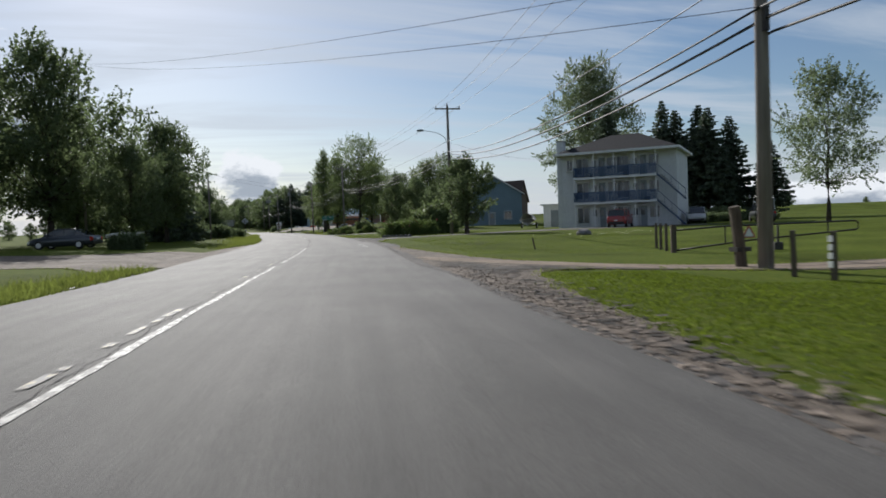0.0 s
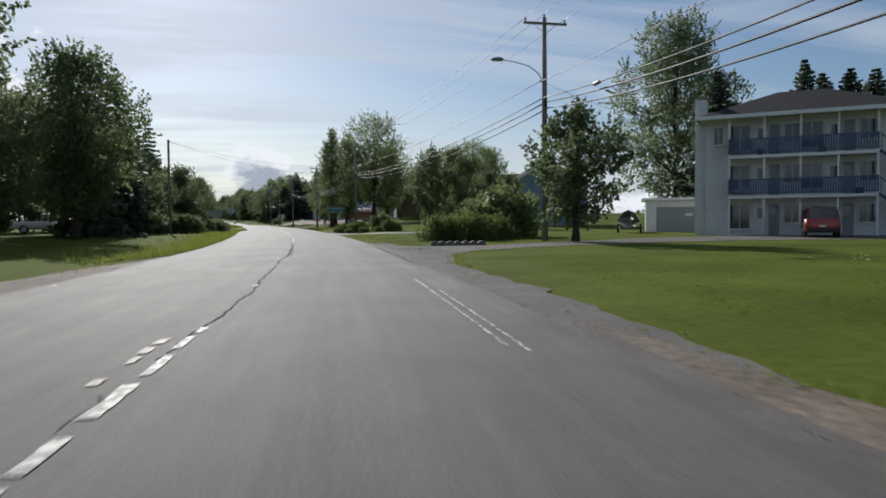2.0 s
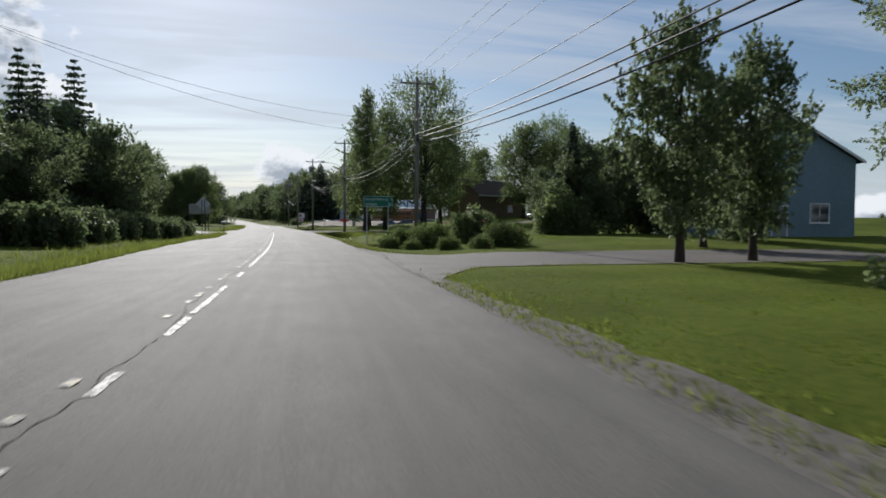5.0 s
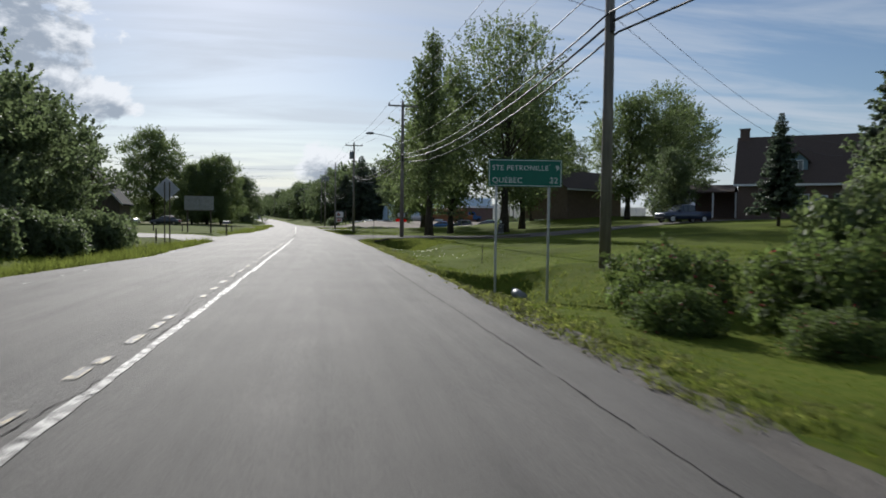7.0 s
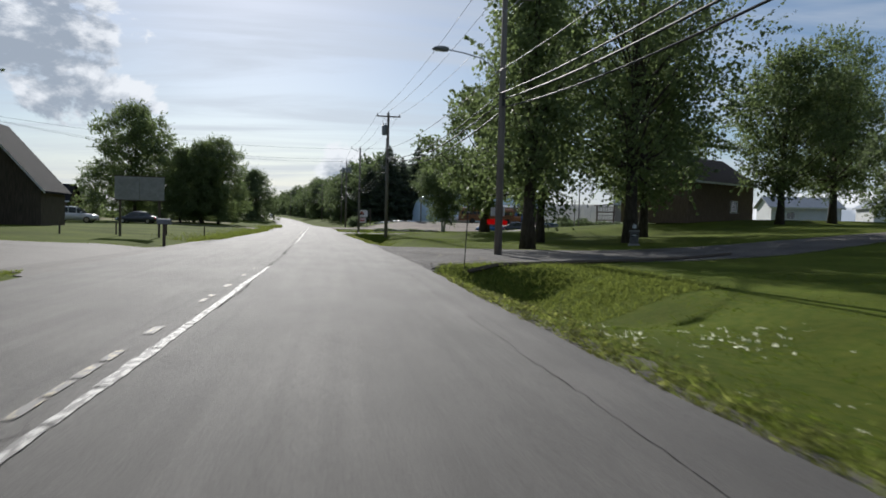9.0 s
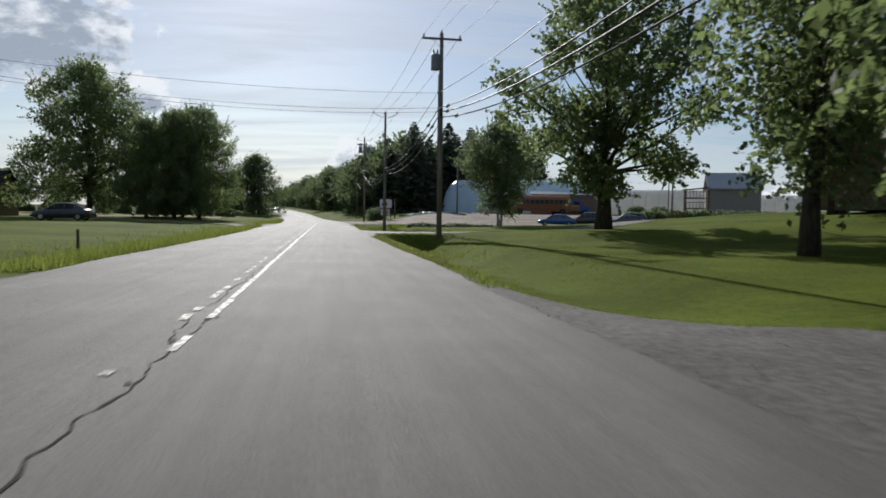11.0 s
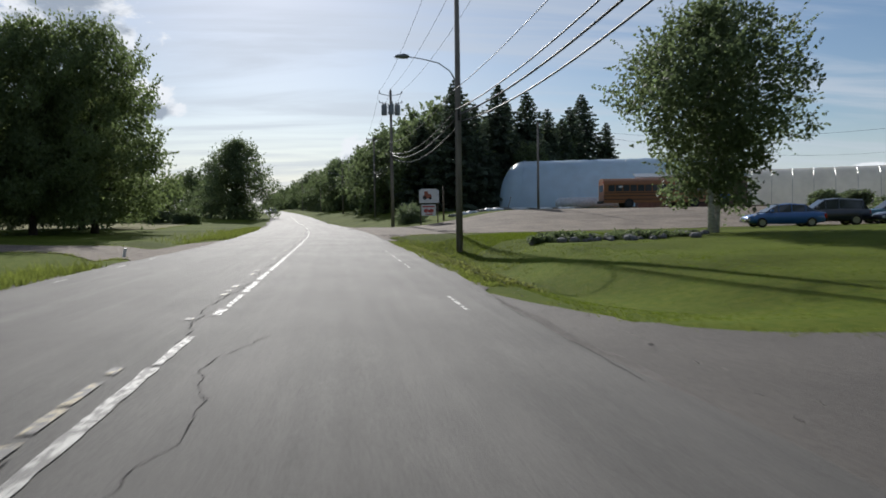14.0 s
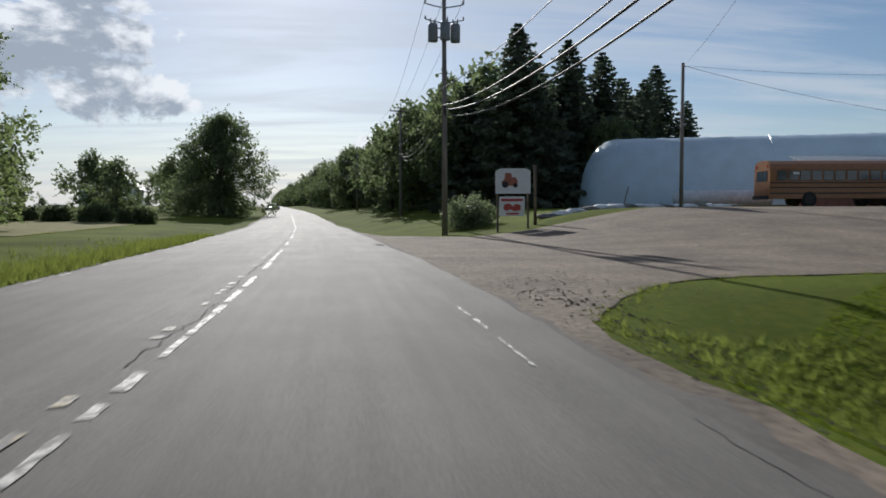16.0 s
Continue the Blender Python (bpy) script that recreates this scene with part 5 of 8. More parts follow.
for (_t0, _l0), (_t1, _l1) in zip(HEADS, HEADS[1:]):
    for _p, _q in zip(_t0, _t1):
        wire("power_line", _p, _q, 0.55, 0.011, "conductor", "thin bare power conductor between utility poles")
    wire("power_line", _l0[0], _l1[0], 0.6, 0.016, "conductor", "twisted neutral wire between utility poles", lash=0.0)
    for _k, _r in ((1, 0.026), (2, 0.034), (3, 0.030)):
        wire("telephone_cable", _l0[_k], _l1[_k], 0.75 + 0.1 * _k, _r, "cable", "thick dark telephone cable bundle with bright lashing", lash=0.0)


def splice(span, k, t, label="grey cable splice case"):
    """A splice case hung on a cable span."""
    a, b = HEADS[span][1][k], HEADS[span + 1][1][k]
    p = Vector(a).lerp(Vector(b), t)
    p.z -= (0.75 + 0.1 * k) * 4 * t * (1 - t) + 0.02
    d = (Vector(b) - Vector(a)).normalized()
    bm = tubes(([p - d * 0.4, p - d * 0.3, p + d * 0.3, p + d * 0.4], [0.04, 0.085, 0.085, 0.04]), sides=10)
    tagged(part("splice_case", bm, M["transformer"], None, smooth=True), label, "splice case")


splice(1, 1, 0.83)
splice(4, 1, 0.93)
splice(4, 2, 0.95)
splice(4, 3, 0.9)
splice(5, 1, 0.12)
splice(5, 2, 0.1)
splice(5, 3, 0.13)


def plain_pole(x, y, h, label, r=0.13):
    ob = empty("utility_pole", label, "pole", pose(x, y, land(x, y)))
    part("pole", tubes(([(0, 0, -0.4), (0, 0, h)], [r, r * 0.75]), sides=10), M["pole_wood"], ob, smooth=True)
    part("hook", tubes(([(0, 0, h - 0.25), (0.2, 0, h - 0.22), (0.24, 0, h - 0.12)], 0.02), sides=6), M["steel"], ob)
    return Vector((x, y, land(x, y) + h - 0.15))


left_a = plain_pole(-9.9, 100.0, 9.1, "bare wooden service pole among trees")
left_b = plain_pole(-31.0, 66.0, 9.5, "bare wooden service pole among trees")
yard_a = plain_pole(15.2, 265.2, 8.8, "bare wooden service pole in the gravel yard")
yard_b = plain_pole(39.0, 238.0, 7.2, "short wooden yard pole by the tower")
yard_c = plain_pole(37.6, 236.0, 5.6, "short wooden yard pole by the tower", 0.09)
left_d = plain_pole(-20.4, 78.0, 18.2, "bare wooden service pole among trees")
left_c = plain_pole(-30.0, 182.0, 9.0, "bare wooden service pole beside a house")
_p4, _p6, _p8, _p1 = HEADS[3], HEADS[5], HEADS[6], HEADS[1]
wire("service_wire", _p4[1][0], left_a, 0.9, 0.008, "cable", "thin dark service wire crossing the road")
wire("service_wire", _p4[1][1], left_a, 1.1, 0.008, "cable", "thin dark service wire crossing the road")
wire("service_wire", _p4[1][0], (44.0, 150.0, 8.2), 1.2, 0.008, "cable", "thin dark service wire to a house")
wire("service_wire", _p4[1][1], (44.0, 150.0, 7.2), 1.2, 0.008, "cable", "thin dark service wire to a house")
_near = min(HEADS, key=lambda q: abs(q[1][0][1] - 14.2))
wire("service_wire", left_d, _near[1][0], 0.7, 0.009, "cable", "dark service wire crossing the road")
wire("service_wire", left_d, _near[1][1], 0.9, 0.009, "cable", "dark service wire crossing the road")
wire("service_wire", _p6[1][0], left_c, 1.0, 0.009, "cable", "dark service wire crossing the road")
wire("service_wire", _p6[1][1], left_c, 1.4, 0.009, "cable", "dark service wire crossing the road")
wire("service_wire", _p6[1][2], left_c, 1.5, 0.009, "cable", "dark service wire crossing the road")
wire("service_wire", _p8[1][0], yard_a, 0.5, 0.009, "cable", "dark service wire over the yard")
wire("service_wire", yard_a, yard_b, 1.4, 0.009, "cable", "dark service wire over the yard")
wire("service_wire", yard_a, (62.0, 275.0, 8.0), 1.6, 0.011, "cable", "dark service wire over the yard")
wire("service_wire", HEADS[2][1][0], (30.0, 71.0, 7.6), 0.7, 0.008, "cable", "thin service wire to the apartment block")


# ---------------------------------------------------------------- buildings
def window(parent, x, z, w, h, y=0.0, name="window", frame_mat="trim_white", cross=True):
    """A framed window set on a wall whose outside looks to -y."""
    fr = part(name, boxes((x - w / 2 - 0.07, x + w / 2 + 0.07, y - 0.07, y + 0.02, z - 0.07, z), (x - w / 2 - 0.07, x + w / 2 + 0.07, y - 0.07, y + 0.02, z + h, z + h + 0.07),
                          (x - w / 2 - 0.07, x - w / 2, y - 0.07, y + 0.02, z, z + h), (x + w / 2, x + w / 2 + 0.07, y - 0.07, y + 0.02, z, z + h)), M[frame_mat], parent)
    if cross:
        part("glazing_bar", boxes((x - 0.02, x + 0.02, y - 0.05, y + 0.01, z, z + h)), M[frame_mat], fr)
    part("pane", boxes((x - w / 2, x + w / 2, y - 0.03, y - 0.01, z, z + h)), M["window_glass"], fr)
    part("sill", boxes((x - w / 2 - 0.1, x + w / 2 + 0.1, y - 0.13, y + 0.02, z - 0.11, z - 0.07)), M[frame_mat], fr)
    return fr


def door(parent, x, z, w, h, y=0.0, mat="door_grey"):
    d = part("door", boxes((x - w / 2, x + w / 2, y - 0.05, y + 0.01, z, z + h), bevel=0.006), M[mat], parent)
    part("pane", boxes((x - w / 4, x + w / 4, y - 0.06, y - 0.045, z + h * 0.55, z + h * 0.88)), M["window_glass"], d)
    part("handle", tubes(([(x + w * 0.38, y - 0.05, z + h * 0.48), (x + w * 0.38, y - 0.1, z + h * 0.48), (x + w * 0.28, y - 0.1, z + h * 0.48)], 0.012), sides=6), M["steel"], d)
    part("door_frame", boxes((x - w / 2 - 0.08, x - w / 2, y - 0.06, y + 0.01, z, z + h + 0.08), (x + w / 2, x + w / 2 + 0.08, y - 0.06, y + 0.01, z, z + h + 0.08), (x - w / 2, x + w / 2, y - 0.06, y + 0.01, z + h, z + h + 0.08)), M["trim_white"], d)
    return d


def lap_wall(parent, x0, x1, y, z0, z1, mat, lap=0.2, name="wall", thick=0.25):
    """A wall of lapped boards looking to -y, drawn as one saw-tooth body."""
    prof = [(y + thick, z0), (y + thick, z1)]
    z = z1
    while z > z0 + 0.01:
        zl = max(z0, z - lap)
        prof += [(y, z), (y - 0.018, zl)]
        z = zl
    return part(name, prism(prof, x0, x1, axis="x"), mat, parent)


def apartment_block():
    ang = math.degrees(math.atan2(62.3 - 69.8, 37.0 - 28.2))
    ob = empty("apartment_block", "three-storey white apartment block with blue balcony rails", "apartment building", pose(28.0, 69.7, land(28, 69.7), 0, 0, ang))
    W, D, S = 11.6, 9.5, 2.58
    H = 3 * S
    lap_wall(ob, 0, W, 0, -0.2, H, M["siding_white"])
    part("wall", boxes((0, 0.25, 0.252, D, -0.2, H)), M["siding_white"], ob)
    part("wall", boxes((W - 0.25, W, 0.252, D, -0.2, H)), M["siding_white"], ob)
    part("wall", boxes((0.252, W - 0.252, D - 0.25, D, -0.2, H)), M["siding_white"], ob)
    # hipped roof with eaves, over the balconies too
    bm = bmesh.new()
    e = [bm.verts.new(p) for p in ((-0.45, -1.75, H), (W + 0.45, -1.75, H), (W + 0.45, D + 0.45, H), (-0.45, D + 0.45, H))]
    r = [bm.verts.new(p) for p in ((4.3, D / 2 - 0.6, H + 2.15), (W - 4.3, D / 2 - 0.6, H + 2.15))]
    for f in ((e[0], e[1], r[1], r[0]), (e[1], e[2], r[1]), (e[2], e[3], r[0], r[1]), (e[3], e[0], r[0])):
        bm.faces.new(f)
    roof = part("roof", bm, M["shingle"], ob, "dark hipped shingle roof")
    part("fascia", boxes((-0.5, W + 0.5, -1.82, -1.75, H - 0.2, H + 0.03), (-0.5, W + 0.5, D + 0.45, D + 0.52, H - 0.2, H + 0.03), (-0.52, -0.45, -1.75, D + 0.45, H - 0.2, H + 0.03), (W + 0.45, W + 0.52, -1.75, D + 0.45, H - 0.2, H + 0.03)), M["trim_white"], roof)
    part("soffit", boxes((-0.45, W + 0.45, -1.75, D + 0.45, H - 0.06, H - 0.02)), M["trim_white"], roof)
    # chimney on the side wall
    ch = part("chimney", boxes((-0.75, -0.02, 0.5, 1.5, -0.2, H + 1.5), bevel=0.01), M["siding_white"], ob)
    part("cap", boxes((-0.83, 0.05, 0.42, 1.58, H + 1.502, H + 1.59)), M["concrete"], ch)
    # balconies
    b0, b1 = 1.5, W - 1.75
    bays = 4
    for s in (1, 2):
        z = s * S
        bal = part("balcony", boxes((b0, b1, -1.5, -0.03, z - 0.2, z), bevel=0.01), M["trim_white"], ob)
        part("top_rail", boxes((b0, b1, -1.49, -1.42, z + 0.98, z + 1.06)), M["rail_blue"], bal)
        part("bottom_rail", boxes((b0, b1, -1.48, -1.43, z + 0.1, z + 0.16)), M["rail_blue"], bal)
        part("top_rail", boxes((b0, b0 + 0.07, -1.42, -0.05, z + 0.98, z + 1.06)), M["rail_blue"], bal)
        part("rail_panel", boxes((b0 + 0.01, b0 + 0.05, -1.42, -0.05, z + 0.16, z + 0.98)), M["rail_blue"], bal)
        n = 58
        for i in range(n):
            x = b0 + (b1 - b0) * (i + 0.5) / n
            part("baluster", boxes((x - 0.045, x + 0.045, -1.475, -1.435, z + 0.16, z + 0.98)), M["rail_blue"], bal)
    for s in range(3):
        for i in range(bays + 1):
            x = b0 + 0.06 + (b1 - b0 - 0.12) * i / bays
            part("post", boxes((x - 0.06, x + 0.06, -1.42, -1.3, s * S + (0 if s else -0.2), (s + 1) * S - (0.2 if s < 2 else 0.06))), M["trim_white"], ob)
        for i in range(bays):
            x = b0 + (b1 - b0) * (i + 0.5) / bays
            if i % 2:
                door(ob, x - 0.55, s * S + 0.02, 0.86, 2.02, -0.03)
                window(ob, x + 0.6, s * S + 0.85, 0.9, 1.15, -0.03)
            else:
                window(ob, x - 0.4, s * S + 0.45, 1.2, 1.6, -0.03)
                door(ob, x + 0.85, s * S + 0.02, 0.8, 2.02, -0.03, "trim_white")
    window(ob, 0.8, S * 2 + 0.9, 0.55, 1.1, -0.03)
    # outside stair in two flights at the end
    for s in (0, 1):
        z0, x0 = s * S, W - 1.7
        st = part("stair", boxes((x0 - 0.04, x0 + 0.02, -1.5, -0.3, z0 + S - 0.2, z0 + S)), M["rail_blue"], ob)
        for i in range(13):
            f = i / 13
            x = x0 + 0.05 + (1 - f) * 2.4
            part("tread", boxes((x, x + 0.24, -1.45, -0.45, z0 + f * S, z0 + f * S + 0.04)), M["dark_steel"], st)
        part("stringer", tubes(([(x0 + 2.7, -1.47, z0 - 0.05), (x0, -1.47, z0 + S - 0.05)], 0.07), sides=4), M["rail_blue"], st)
        part("handrail", tubes(([(x0 + 2.7, -1.47, z0 + 0.9), (x0, -1.47, z0 + S + 0.95)], 0.035), sides=6), M["rail_blue"], st)
        for i in range(5):
            f = i / 4
            part("baluster", tubes(([(x0 + 2.6 * (1 - f) + 0.05, -1.47, z0 + f * S), (x0 + 2.6 * (1 - f) + 0.05, -1.47, z0 + f * S + 0.95)], 0.018), sides=5), M["rail_blue"], st)
    for sx, s in ((3.2, 2), (8.6, 1), (6.6, 2)):
        part("planter", boxes((sx, sx + 0.5, -1.3, -0.9, s * S + 0.001, s * S + 0.38), bevel=0.03), M["dark_steel"], ob)
    return ob


apartment_block()


def gable_house(name, label, category, m, w, d, eave, peak, wall, roof_mat, ridge="y", over=0.4, openings=(), chimney=None, found=0.3):
    """A house with a gabled roof. ridge y: the gable end looks to -y; ridge x: the long side does."""
    ob = empty(name, label, category, m)
    if ridge == "y":
        part("wall", prism([(0, -found), (w, -found), (w, eave), (w / 2, peak), (0, eave)], 0, 0.25), wall, ob)
        part("wall", prism([(0, -found), (w, -found), (w, eave), (w / 2, peak), (0, eave)], d - 0.25, d), wall, ob)
        part("wall", boxes((0, 0.25, 0.252, d - 0.252, -found, eave)), wall, ob)
        part("wall", boxes((w - 0.25, w, 0.252, d - 0.252, -found, eave)), wall, ob)
        k = (peak - eave) / (w / 2)
        prof = [(-over, eave - over * k + 0.04), (w / 2, peak + 0.04), (w + over, eave - over * k + 0.04), (w + over, eave - over * k + 0.2), (w / 2, peak + 0.22), (-over, eave - over * k + 0.2)]
        rf = part("roof", prism(prof, -over, d + over), roof_mat, ob)
        part("bargeboard", prism([(-over - 0.02, eave - over * k - 0.02), (w / 2, peak - 0.02), (w + over + 0.02, eave - over * k - 0.02), (w + over + 0.02, eave - over * k + 0.16), (w / 2, peak + 0.17), (-over - 0.02, eave - over * k + 0.16)], -over - 0.05, -over - 0.004), M["trim_white"], rf)
    else:
        part("wall", boxes((0, w, 0, 0.25, -found, eave)), wall, ob)
        part("wall", boxes((0, w, d - 0.25, d, -found, eave)), wall, ob)
        for x0, x1 in ((0, 0.25), (w - 0.25, w)):
            part("wall", prism([(0.252, -found), (d - 0.252, -found), (d - 0.252, eave), (d / 2, peak), (0.252, eave)], x0, x1, axis="x"), wall, ob)
        k = (peak - eave) / (d / 2)
        prof = [(-over, eave - over * k + 0.04), (d / 2, peak + 0.04), (d + over, eave - over * k + 0.04), (d + over, eave - over * k + 0.2), (d / 2, peak + 0.22), (-over, eave - over * k + 0.2)]
        rf = part("roof", prism(prof, -over, w + over, axis="x"), roof_mat, ob)
        part("fascia", boxes((-over, w + over, -over - 0.05, -over - 0.004, eave - over * k - 0.04, eave - over * k + 0.16)), M["trim_white"], rf)
    for kind, x, z, ww, hh in openings:
        if kind == "w":
            window(ob, x, z, ww, hh, -0.005)
        else:
            door(ob, x, z, ww, hh, -0.005)
    if chimney:
        cx, cy, top = chimney
        c = part("chimney", boxes((cx - 0.45, cx + 0.45, cy - 0.35, cy + 0.35, eave, top), bevel=0.01), M["mortar"], ob)
        part("cap", boxes((cx - 0.52, cx + 0.52, cy - 0.42, cy + 0.42, top + 0.002, top + 0.1)), M["concrete"], c)
    return ob


def bricks_on(ob, x0, x1, y, z0, z1, limit=300, holes=()):
    """Single bricks proud of a mortar wall, in running bond."""
    me = None
    n = 0
    z, row = z0, 0
    while z < z1 and n < limit:
        x = x0 + (0.12 if row % 2 else 0)
        while x < x1 - 0.22 and n < limit:
            if not any(a < x + 0.11 < b and c < z < d for a, b, c, d in holes):
                if me is None:
                    b = part("brick", boxes((0, 0.22, -0.012, 0.03, 0, 0.062)), M["brick"], ob)
                    me = b.data
                else:
                    b = new("brick", me)
                    b.parent = ob
                b.location = (x, y, z)
                n += 1
            x += 0.235
        z += 0.077
        row += 1


# garage with a roll door beside the apartment block
_g = empty("garage", "low white garage with a grey roller door", "garage", pose(31.4, 83.2, land(31, 83), 0, 0, -30))
lap_wall(_g, 0, 0.9, 0, -0.2, 2.75, M["siding_white"])
lap_wall(_g, 4.9, 6.0, 0, -0.2, 2.75, M["siding_white"])
part("wall", boxes((0.9, 4.9, 0, 0.25, 2.15, 2.75)), M["siding_white"], _g)
part("wall", boxes((0, 0.25, 0.252, 7, -0.2, 2.75)), M["siding_white"], _g)
part("wall", boxes((5.75, 6.0, 0.252, 7, -0.2, 2.75)), M["siding_white"], _g)
part("wall", boxes((0.252, 5.748, 6.75, 7, -0.2, 2.75)), M["siding_white"], _g)
_r = part("roof", boxes((-0.35, 6.35, -0.4, 7.3, 2.752, 2.94), bevel=0.02), M["trim_white"], _g)
_d = part("garage_door", boxes((0.9, 4.9, 0.08, 0.14, -0.15, 2.15)), M["door_grey"], _g, "grey sectional garage door")
for _k in range(5):
    part("panel", boxes((0.95, 4.85, 0.05, 0.08, -0.12 + _k * 0.455, 0.29 + _k * 0.455), bevel=0.012), M["door_grey"], _d)
part("notice", boxes((3.3, 3.9, 0.035, 0.05, 1.35, 1.6)), M["sign_white"], _d)

gable_house("house", "blue-grey sided house with a gabled roof", "house", pose(29.2, 112.6, land(35, 113), 0, 0, -12), 10.2, 13, 5.2, 8.3, M["siding_blue"], M["shingle"], "y",
            openings=(("w", 2.4, 1.0, 1.2, 1.2), ("w", 7.8, 1.0, 1.2, 1.2), ("d", 5.1, 0, 0.95, 2.05)))

# brick house with dormers on the rise
_h = gable_house("house", "dark brick house with dormers and a brown porch", "house", pose(41.5, 161.1, land(46, 164), 0, 0, -35), 16, 9, 3.5, 8.1, M["mortar"], M["shingle_brown"], "x",
                 openings=(("w", 5.5, 0.9, 1.3, 1.3), ("w", 9.0, 0.9, 1.3, 1.3), ("w", 13, 0.9, 1.6, 1.3), ("d", 7.2, 0, 0.95, 2.05)), chimney=(0.3, 4.5, 9.1), found=1.6)
for _x in (5.2, 11.0):
    _dm = part("dormer", prism([(_x - 0.85, 4.2), (_x + 0.85, 4.2), (_x + 0.85, 5.5), (_x, 6.3), (_x - 0.85, 5.5)], 0.9, 3.4), M["siding_blue"], _h)
    part("dormer_roof", prism([(_x - 1.1, 5.32), (_x, 6.33), (_x + 1.1, 5.32), (_x + 1.1, 5.46), (_x, 6.5), (_x - 1.1, 5.46)], 0.6, 3.4), M["shingle_brown"], _dm)
    window(_dm, _x, 4.5, 0.75, 1.0, 0.895)
part("porch_wall", boxes((-4.4, -0.004, 4.2, 7.8, -0.6, 2.75)), M["mortar"], _h)
part("porch_roof", prism([(1.3, 2.5), (4.2, 3.3), (8.1, 2.7), (8.1, 2.84), (4.2, 3.45), (1.3, 2.64)], -4.9, -0.41, axis="x"), M["shingle_brown"], _h)
for _x in (-4.6, -2.4, -0.25):
    part("porch_post", boxes((_x - 0.08, _x + 0.08, 1.45, 1.61, -0.5, 2.52)), M["trim_white"], _h)
part("porch_floor", boxes((-4.75, -0.01, 1.35, 4.19, -0.6, -0.02)), M["wood_brown"], _h)
bricks_on(_h, 5.0, 16.0, 0.0, 0.0, 0.9, 300, ((6.6, 7.9, -1, 3),))
# out-buildings behind
gable_house("shed", "pale grey garden shed behind the trees", "shed", pose(58.0, 214.0, land(58, 214), 0, 0, -14), 9, 6, 2.6, 3.9, M["siding_white"], M["metal_roof"], "x", openings=(("w", 2.5, 1.0, 1.0, 0.9),))
gable_house("shed", "small white shed with a metal roof", "shed", pose(70.0, 210.0, land(70, 210), 0, 0, -18), 7, 6, 2.8, 4.8, M["siding_white"], M["metal_roof"], "y", openings=(("d", 3.5, 0, 1.2, 2.1),))
# low house on the left
gable_house("house", "low dark house with a steep gabled roof", "house", pose(-31.0, 182.5, land(-28, 185), 0, 0, 4), 9, 5.5, 2.9, 7.9, M["post_wood"], M["shingle"], "y")
gable_house("house", "long dark house with a chimney beyond the lawn", "house", pose(-52.0, 236.0, land(-46, 240), 0, 0, 8), 11, 8, 3.0, 5.4, M["wood_brown"], M["shingle"], "x",
            openings=(("w", 2.0, 0.9, 1.2, 1.2), ("w", 7.4, 0.9, 1.2, 1.2)), chimney=(6.8, 4.0, 6.6))
gable_house("house", "dark brown house in the shade of maples", "house", pose(34.0, 190.0, land(38, 194), 0, 0, 30), 12, 8, 4.0, 6.6, M["wood_brown"], M["shingle_brown"], "x",
            openings=(("w", 8.2, 1.0, 1.2, 1.1),))
gable_house("house", "far white farmhouse beyond the field", "house", pose(-43.0, 318.0, land(-43, 318), 0, 0, 12), 7, 8, 3.6, 6.4, M["siding_white"], M["metal_roof"], "y", openings=(("w", 2.0, 1.0, 1.0, 1.2), ("w", 5.0, 1.0, 1.0, 1.2)))


# timber lookout deck against a shingled house
def tower():
    ob = empty("house", "tan house with an open timber deck tower", "house", pose(46.2, 249.5, land(50, 252), 0, 0, -22))
    part("wall", boxes((3.2, 10, 0, 0.25, -0.3, 4.6)), M["tan_wall"], ob)
    part("wall", boxes((3.2, 3.45, 0.252, 7, -0.3, 4.6)), M["tan_wall"], ob)
    part("wall", boxes((9.75, 10, 0.252, 7, -0.3, 4.6)), M["tan_wall"], ob)
    rf = part("roof", prism([(-0.4, 4.5), (3.5, 6.9), (7.4, 4.5), (7.4, 4.66), (3.5, 7.08), (-0.4, 4.66)], 2.9, 10.3, axis="x"), M["metal_roof"], ob)
    for x, y in ((0, 0), (3.05, 0), (0, 2.6), (3.05, 2.6)):
        part("post", boxes((x - 0.09, x + 0.09, y - 0.09, y + 0.09, -0.3, 4.6)), M["wood_brown"], ob)
    for z in (1.7, 3.2):
        dk = part("deck", boxes((-0.2, 3.19, -0.2, 2.8, z, z + 0.14)), M["wood_brown"], ob)
        part("rail", boxes((-0.12, 3.1, -0.16, -0.1, z + 0.92, z + 1.0), (-0.16, -0.1, -0.1, 2.7, z + 0.92, z + 1.0)), M["wood_brown"], dk)
        for i in range(7):
            part("baluster", boxes((0.1 + i * 0.45, 0.16 + i * 0.45, -0.15, -0.11, z + 0.14, z + 0.92)), M["wood_brown"], dk)
    part("awning", prism([(-0.5, 4.35), (3.18, 4.75), (3.18, 4.85), (-0.5, 4.45)], -0.4, 3.0), M["wood_brown"], ob)
    part("brace", tubes(([(0, -0.02, 0.1), (3.0, -0.02, 1.6)], 0.05), ([(3.0, -0.02, 0.1), (0, -0.02, 1.6)], 0.05), sides=5), M["wood_brown"], ob)
    return ob


tower()


